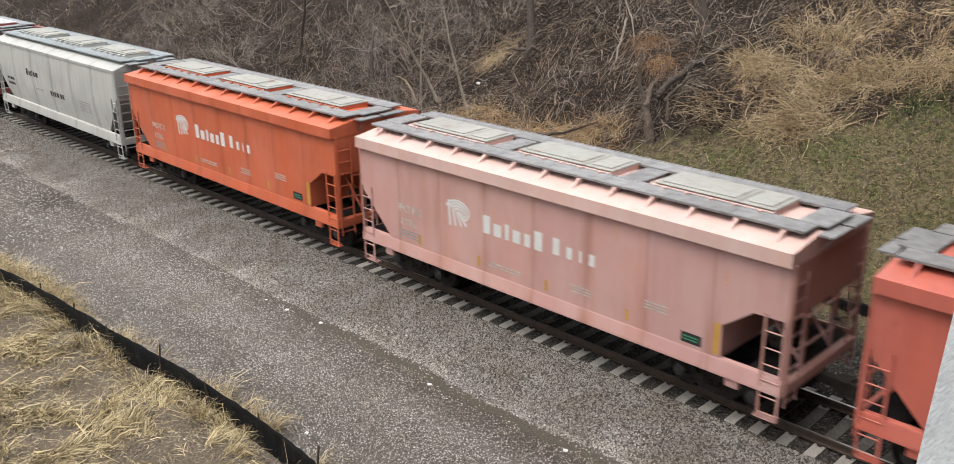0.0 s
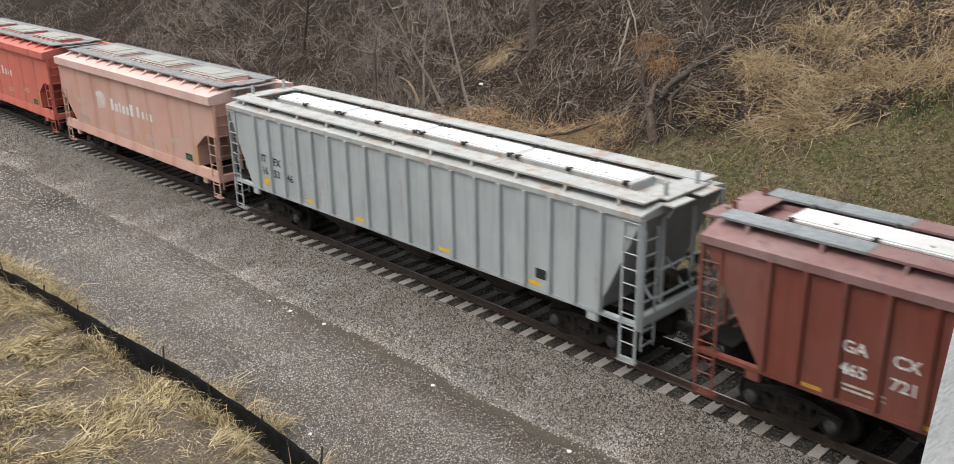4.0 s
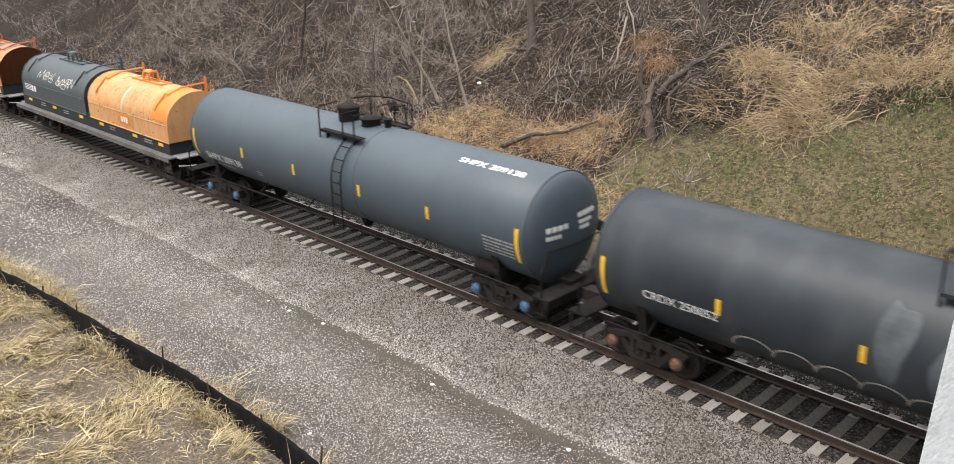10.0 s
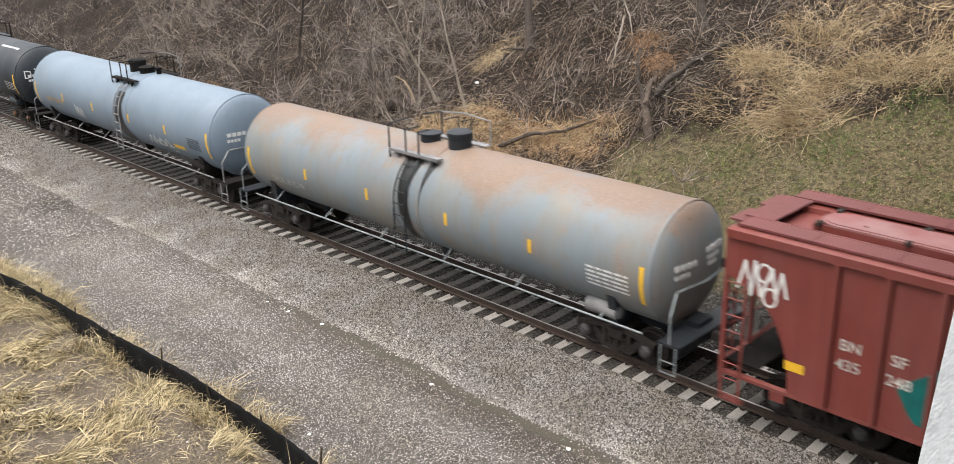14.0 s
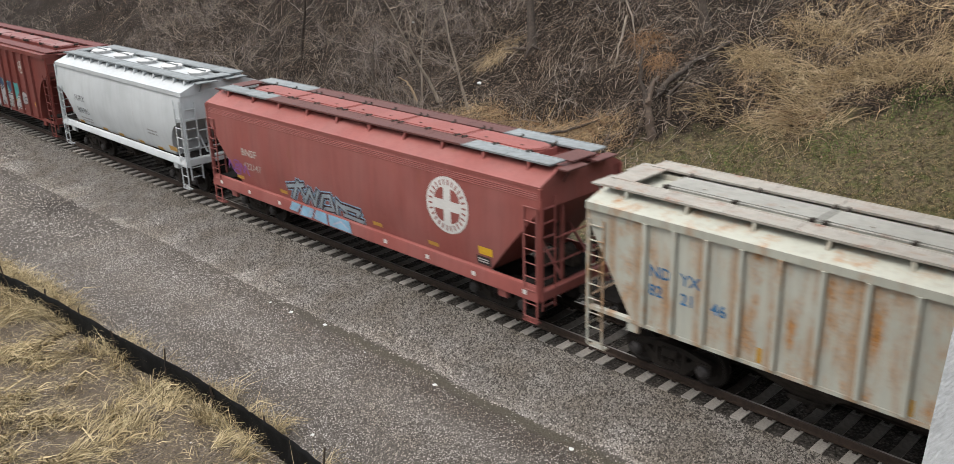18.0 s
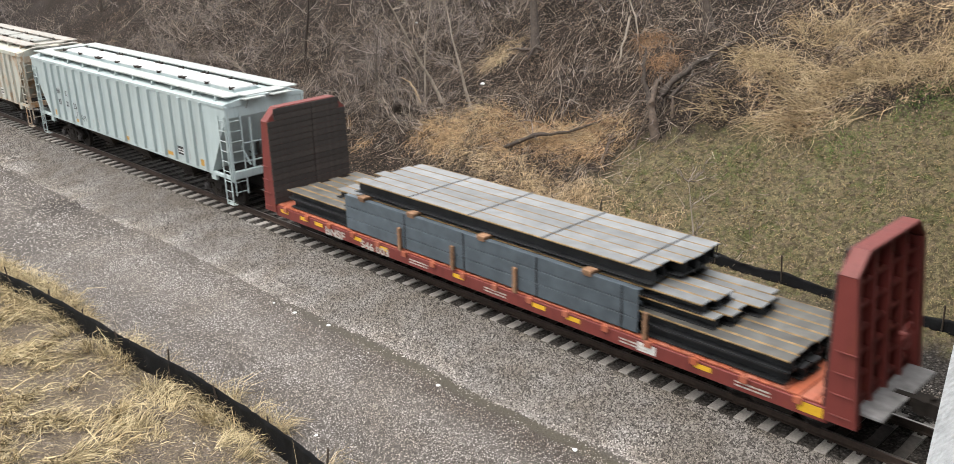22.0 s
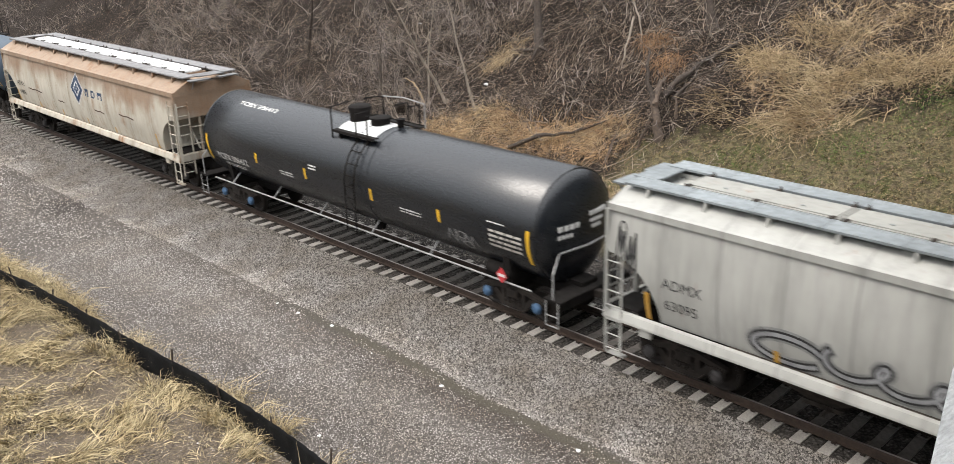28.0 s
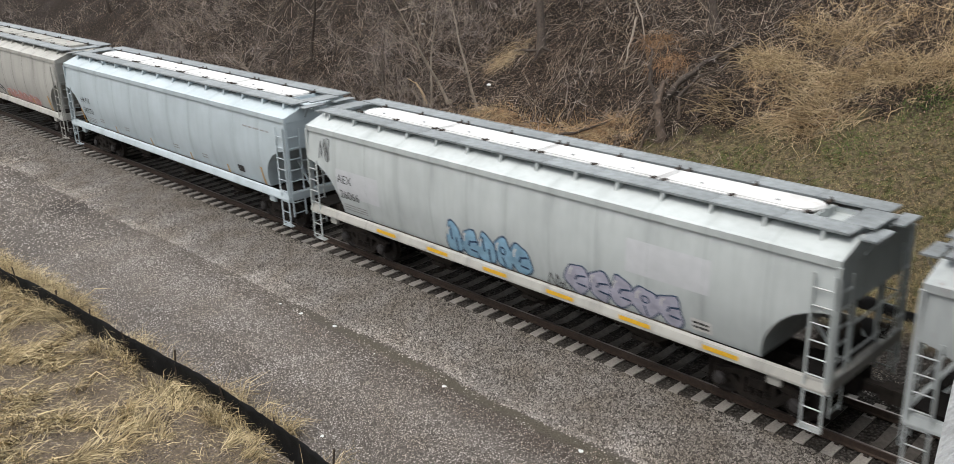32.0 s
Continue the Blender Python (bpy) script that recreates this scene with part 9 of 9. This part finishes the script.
LOGS = [
    # what it is, then points: x, y and height over the ground; thickness, bark, twigs, seed
    ("dark fallen log lying up the slope beside a stump", [(-0.5, 10.3, 0.35), (-0.35, 11.0, 0.3), (0.05, 11.9, 0.22), (0.3, 12.5, 0.18), (0.6, 13.2, 0.1)], 0.13, BARK, 6, 1),
    ("dark fallen branch lying beside the log", [(-0.1, 10.3, 0.15), (0.2, 11.1, 0.2), (0.6, 11.9, 0.1)], 0.08, BARK, 3, 11),
    ("broken upright root stump with a knot on the slope", [(0.05, 9.25, -0.15), (-0.1, 9.35, 0.5), (-0.3, 9.5, 0.95), (-0.55, 10.1, 1.0), (-0.6, 10.5, 0.8)], 0.17, BARK_SNAG, 4, 2),
    ("dark leaning root behind the stump", [(-0.3, 9.5, 0.85), (-0.7, 9.6, 1.45), (-0.95, 9.8, 1.9), (-1.2, 10.3, 2.1)], 0.11, BARK, 4, 12),
    ("short pale broken prong beside the stump", [(0.35, 9.85, -0.1), (0.3, 9.9, 0.3), (0.22, 10.0, 0.55)], 0.075, BARK_SNAG, 0, 13),
    ("thin root prong leaning against the stump", [(-0.6, 8.85, -0.05), (-0.4, 9.1, 0.45), (-0.28, 9.4, 0.85)], 0.06, BARK_SNAG, 0, 14),
    ("pale broken branch sticking out of the brush", [(-11.93, 8.9, 0.0), (-12.2, 8.88, 0.5), (-12.4, 8.8, 0.85), (-12.74, 8.6, 1.1)], 0.06, SPLIT_WOOD, 0, 3),
    ("dark uprooted stump at the foot of the slope", [(-12.9, 8.1, 0.05), (-12.5, 8.1, 0.5), (-12.1, 8.2, 0.55), (-11.8, 8.4, 0.2)], 0.24, BARK, 8, 4),
    ("dark root arching out of the uprooted stump", [(-13.1, 7.8, 0.0), (-12.7, 7.7, 0.4), (-12.2, 7.8, 0.2), (-11.8, 7.7, 0.0)], 0.11, BARK, 5, 15),
    ("dark roots lying at the foot of a tree", [(-8.1, 11.8, 0.1), (-8.8, 11.6, 0.3), (-9.6, 12.0, 0.15)], 0.07, BARK, 5, 5),
    ("dark fallen log half buried in dry grass", [(-5.6, 7.6, 0.15), (-4.6, 8.1, 0.4), (-3.5, 8.8, 0.4), (-2.5, 9.5, 0.2)], 0.1, BARK, 7, 6),
    ("thin brown branch leaning in dry grass", [(-1.3, 8.0, 0.0), (-1.4, 8.5, 0.3), (-1.5, 9.2, 0.4)], 0.06, BARK_SNAG, 2, 16),
    ("pale bent branch hanging from a tree", [(-5.6, 14.5, 1.0), (-4.8, 14.0, 0.9), (-4.0, 13.5, 0.6), (-3.5, 13.0, 0.2)], 0.07, BARK_PALE, 4, 7),
    ("thin pale branch hanging down the slope", [(-4.2, 13.4, 0.7), (-4.0, 12.9, 0.5), (-3.7, 12.2, 0.3), (-3.5, 11.7, 0.05)], 0.06, BARK_PALE, 2, 17),
    ("small leafless dead stem in the turf", [(3.7, 6.24, 0.0), (3.4, 6.5, 0.7), (3.1, 6.75, 1.3)], 0.03, BARK_PALE, 12, 8),
]
fallen_wood()


# ---- silt fences, litter, bridge ----
def silt_fence(label, pts, height, seed, step=1.7, sag=0.1, lean=0.12):
    """Black cloth tacked to stakes: it sags between them and leans."""
    r = random.Random(seed)
    x0, y0 = pts[0]
    f = thing("silt_fence", label, "fence", "", pose(x0, y0, float(lie(x0, y0))))
    base = Vector((x0, y0, float(lie(x0, y0))))
    rows = []
    total = 0
    for (ax, ay), (bx, by) in zip(pts, pts[1:]):
        n = max(2, int(math.hypot(bx - ax, by - ay) / 0.12))
        for i in range(n):
            k = i / n
            rows.append((ax + (bx - ax) * k, ay + (by - ay) * k))
    g = Geo()
    vs, fs = [], []
    m = 6
    for i, (x, y) in enumerate(rows):
        ph = (i * 0.12 / step) % 1
        top = height * (1 - sag * math.sin(math.pi * ph)) + 0.025 * noise.noise(Vector((x * 1.3, y, seed)))
        off = 0.05 * noise.noise(Vector((x * 2.1, y * 2, 3.0))) + 0.03 * math.sin(math.pi * ph)
        for j in range(m):
            k = j / (m - 1)
            wob = 0.035 * noise.noise(Vector((x * 7, k * 2, seed))) + 0.02 * noise.noise(Vector((x * 3, k * 6, seed)))
            vs.append((x - base.x, y - base.y + off * math.sin(math.pi * k) + lean * k * k * 0.6 + wob, float(lie(x, y)) - base.z - 0.04 + top * k))
    for i in range(len(rows) - 1):
        for j in range(m - 1):
            a = i * m + j
            fs.append((a, a + m, a + m + 1, a + 1))
    me = raw_mesh("cloth", vs, fs, CLOTH)
    me.polygons.foreach_set("use_smooth", np.ones(len(me.polygons), bool))
    ob = piece("cloth", me, f, None, "sagging black woven cloth")
    so = ob.modifiers.new("thickness", "SOLIDIFY")
    so.thickness = 0.008
    sm = shared("stake", lambda: Geo().box(-0.018, 0.018, -0.018, 0.018, -0.2, 0.98, 0.004).mesh("stake", STAKE))
    k = 0
    while k < len(rows):
        x, y = rows[k]
        piece("stake", sm, f, pose(x - base.x, y - base.y + 0.03, float(lie(x, y)) - base.z, r.uniform(-6, 6), r.uniform(-7, 7), r.uniform(0, 90)) @ Matrix.Diagonal((1, 1, r.uniform(0.75, 1.0), 1)))
        k += int(step / 0.12)
    return f


silt_fence("sagging black silt fence on wooden stakes beside the roadway", FENCE_LINE, 0.74, 3, 2.1, 0.04, 0.03)
silt_fence("black silt fence at the foot of the slope", [(0.5, 5.62), (5, 5.55), (9, 5.45), (20, 5.4)], 0.42, 5, 2.2, 0.25, 0.1)


def litter():
    r = random.Random(6)
    for x, y, s in ((3.6, -4.36, 0.05), (7.75, -4.28, 0.05), (-3.52, -4.31, 0.035), (-2.44, -4.31, 0.05), (-1.03, -4.18, 0.05), (0.99, -4.41, 0.022), (3.28, -7.65, 0.04), (-16.28, 12.67, 0.09), (-9.48, 10.33, 0.09)):
        g = Geo().prism([(-s, -s * 0.7), (s * 0.9, -s), (s, s * 0.6), (0, s), (-s * 0.9, s * 0.4)], "z", 0, s * 0.5)
        ob = tagged(part("litter", g, LITTER, None), "small crumpled white scrap lying on the ground", "litter", "scraps on the ground")
        ob.matrix_basis = pose(x, y, float(lie(x, y)), r.uniform(-12, 12), r.uniform(-12, 12), r.uniform(0, 360))


litter()


def bridge():
    """The road bridge on which the camera stands: parapet, deck and two abutments. All below the parapet is assumed,
    out of view.
    """
    ang = math.degrees(math.atan2((-0.26, 0.966)[1], (-0.26, 0.966)[0])) - 90
    b = tagged(new("bridge"), "pale concrete road bridge over the track", "bridge", kind="structure")
    b.matrix_basis = pose(*(18.27, -16.58, 10.3), 0, 0, ang)
    # local: x to the side of the roadway, y along the bridge, z up from the parapet's top
    part("parapet", Geo().prism([(0.0, -1.3), (0.0, -0.035), (0.035, 0.0), (0.33, 0.0), (0.36, -0.03), (0.36, -1.0)], "y", -28, 42), BRIDGE, b, "pale concrete parapet with a chamfered edge")
    # deck width is made up, broad enough to hold sky light off the wagons
    part("deck", Geo().box(0.05, 24, -28, 42, -1.9, -1.05), BRIDGE, b)
    part("abutment", Geo().box(0.1, 24, -28, -25, -12, -1.9), BRIDGE, b)
    # unseen, set close behind the slope to block more sky light
    part("abutment", Geo().box(0.1, 24, 31, 42, -12, -1.9), BRIDGE, b)
    for y in (4.0, 27.5):
        part("pier", Geo().box(1.0, 23, y - 0.5, y + 0.5, -12, -1.9, 0.05), BRIDGE, b)


bridge()


# ---- motion of the train ----
def motions():
    times = [float(t) for t in range(33)]
    for car, x in CARS:
        walk(car, [(t, pose(x - travel(t), 0, RAIL_Z)) for t in times])
    # wheels roll; alike wheelsets share one set of keys
    first = {}
    for w, k in WHEELS:
        if k not in first:
            rows = []
            for i in range(32 * FPS + 1):
                t = i / FPS
                rows.append((t, pose(k, 0, 0.457, 0, -math.degrees(travel(t) / 0.457) % 360, 0)))
            walk(w, rows)
            first[k] = w
        else:
            src = first[k].animation_data
            w.rotation_mode = "QUATERNION"
            dst = w.animation_data_create()
            dst.action = src.action
            dst.action_slot = src.action_slot


motions()
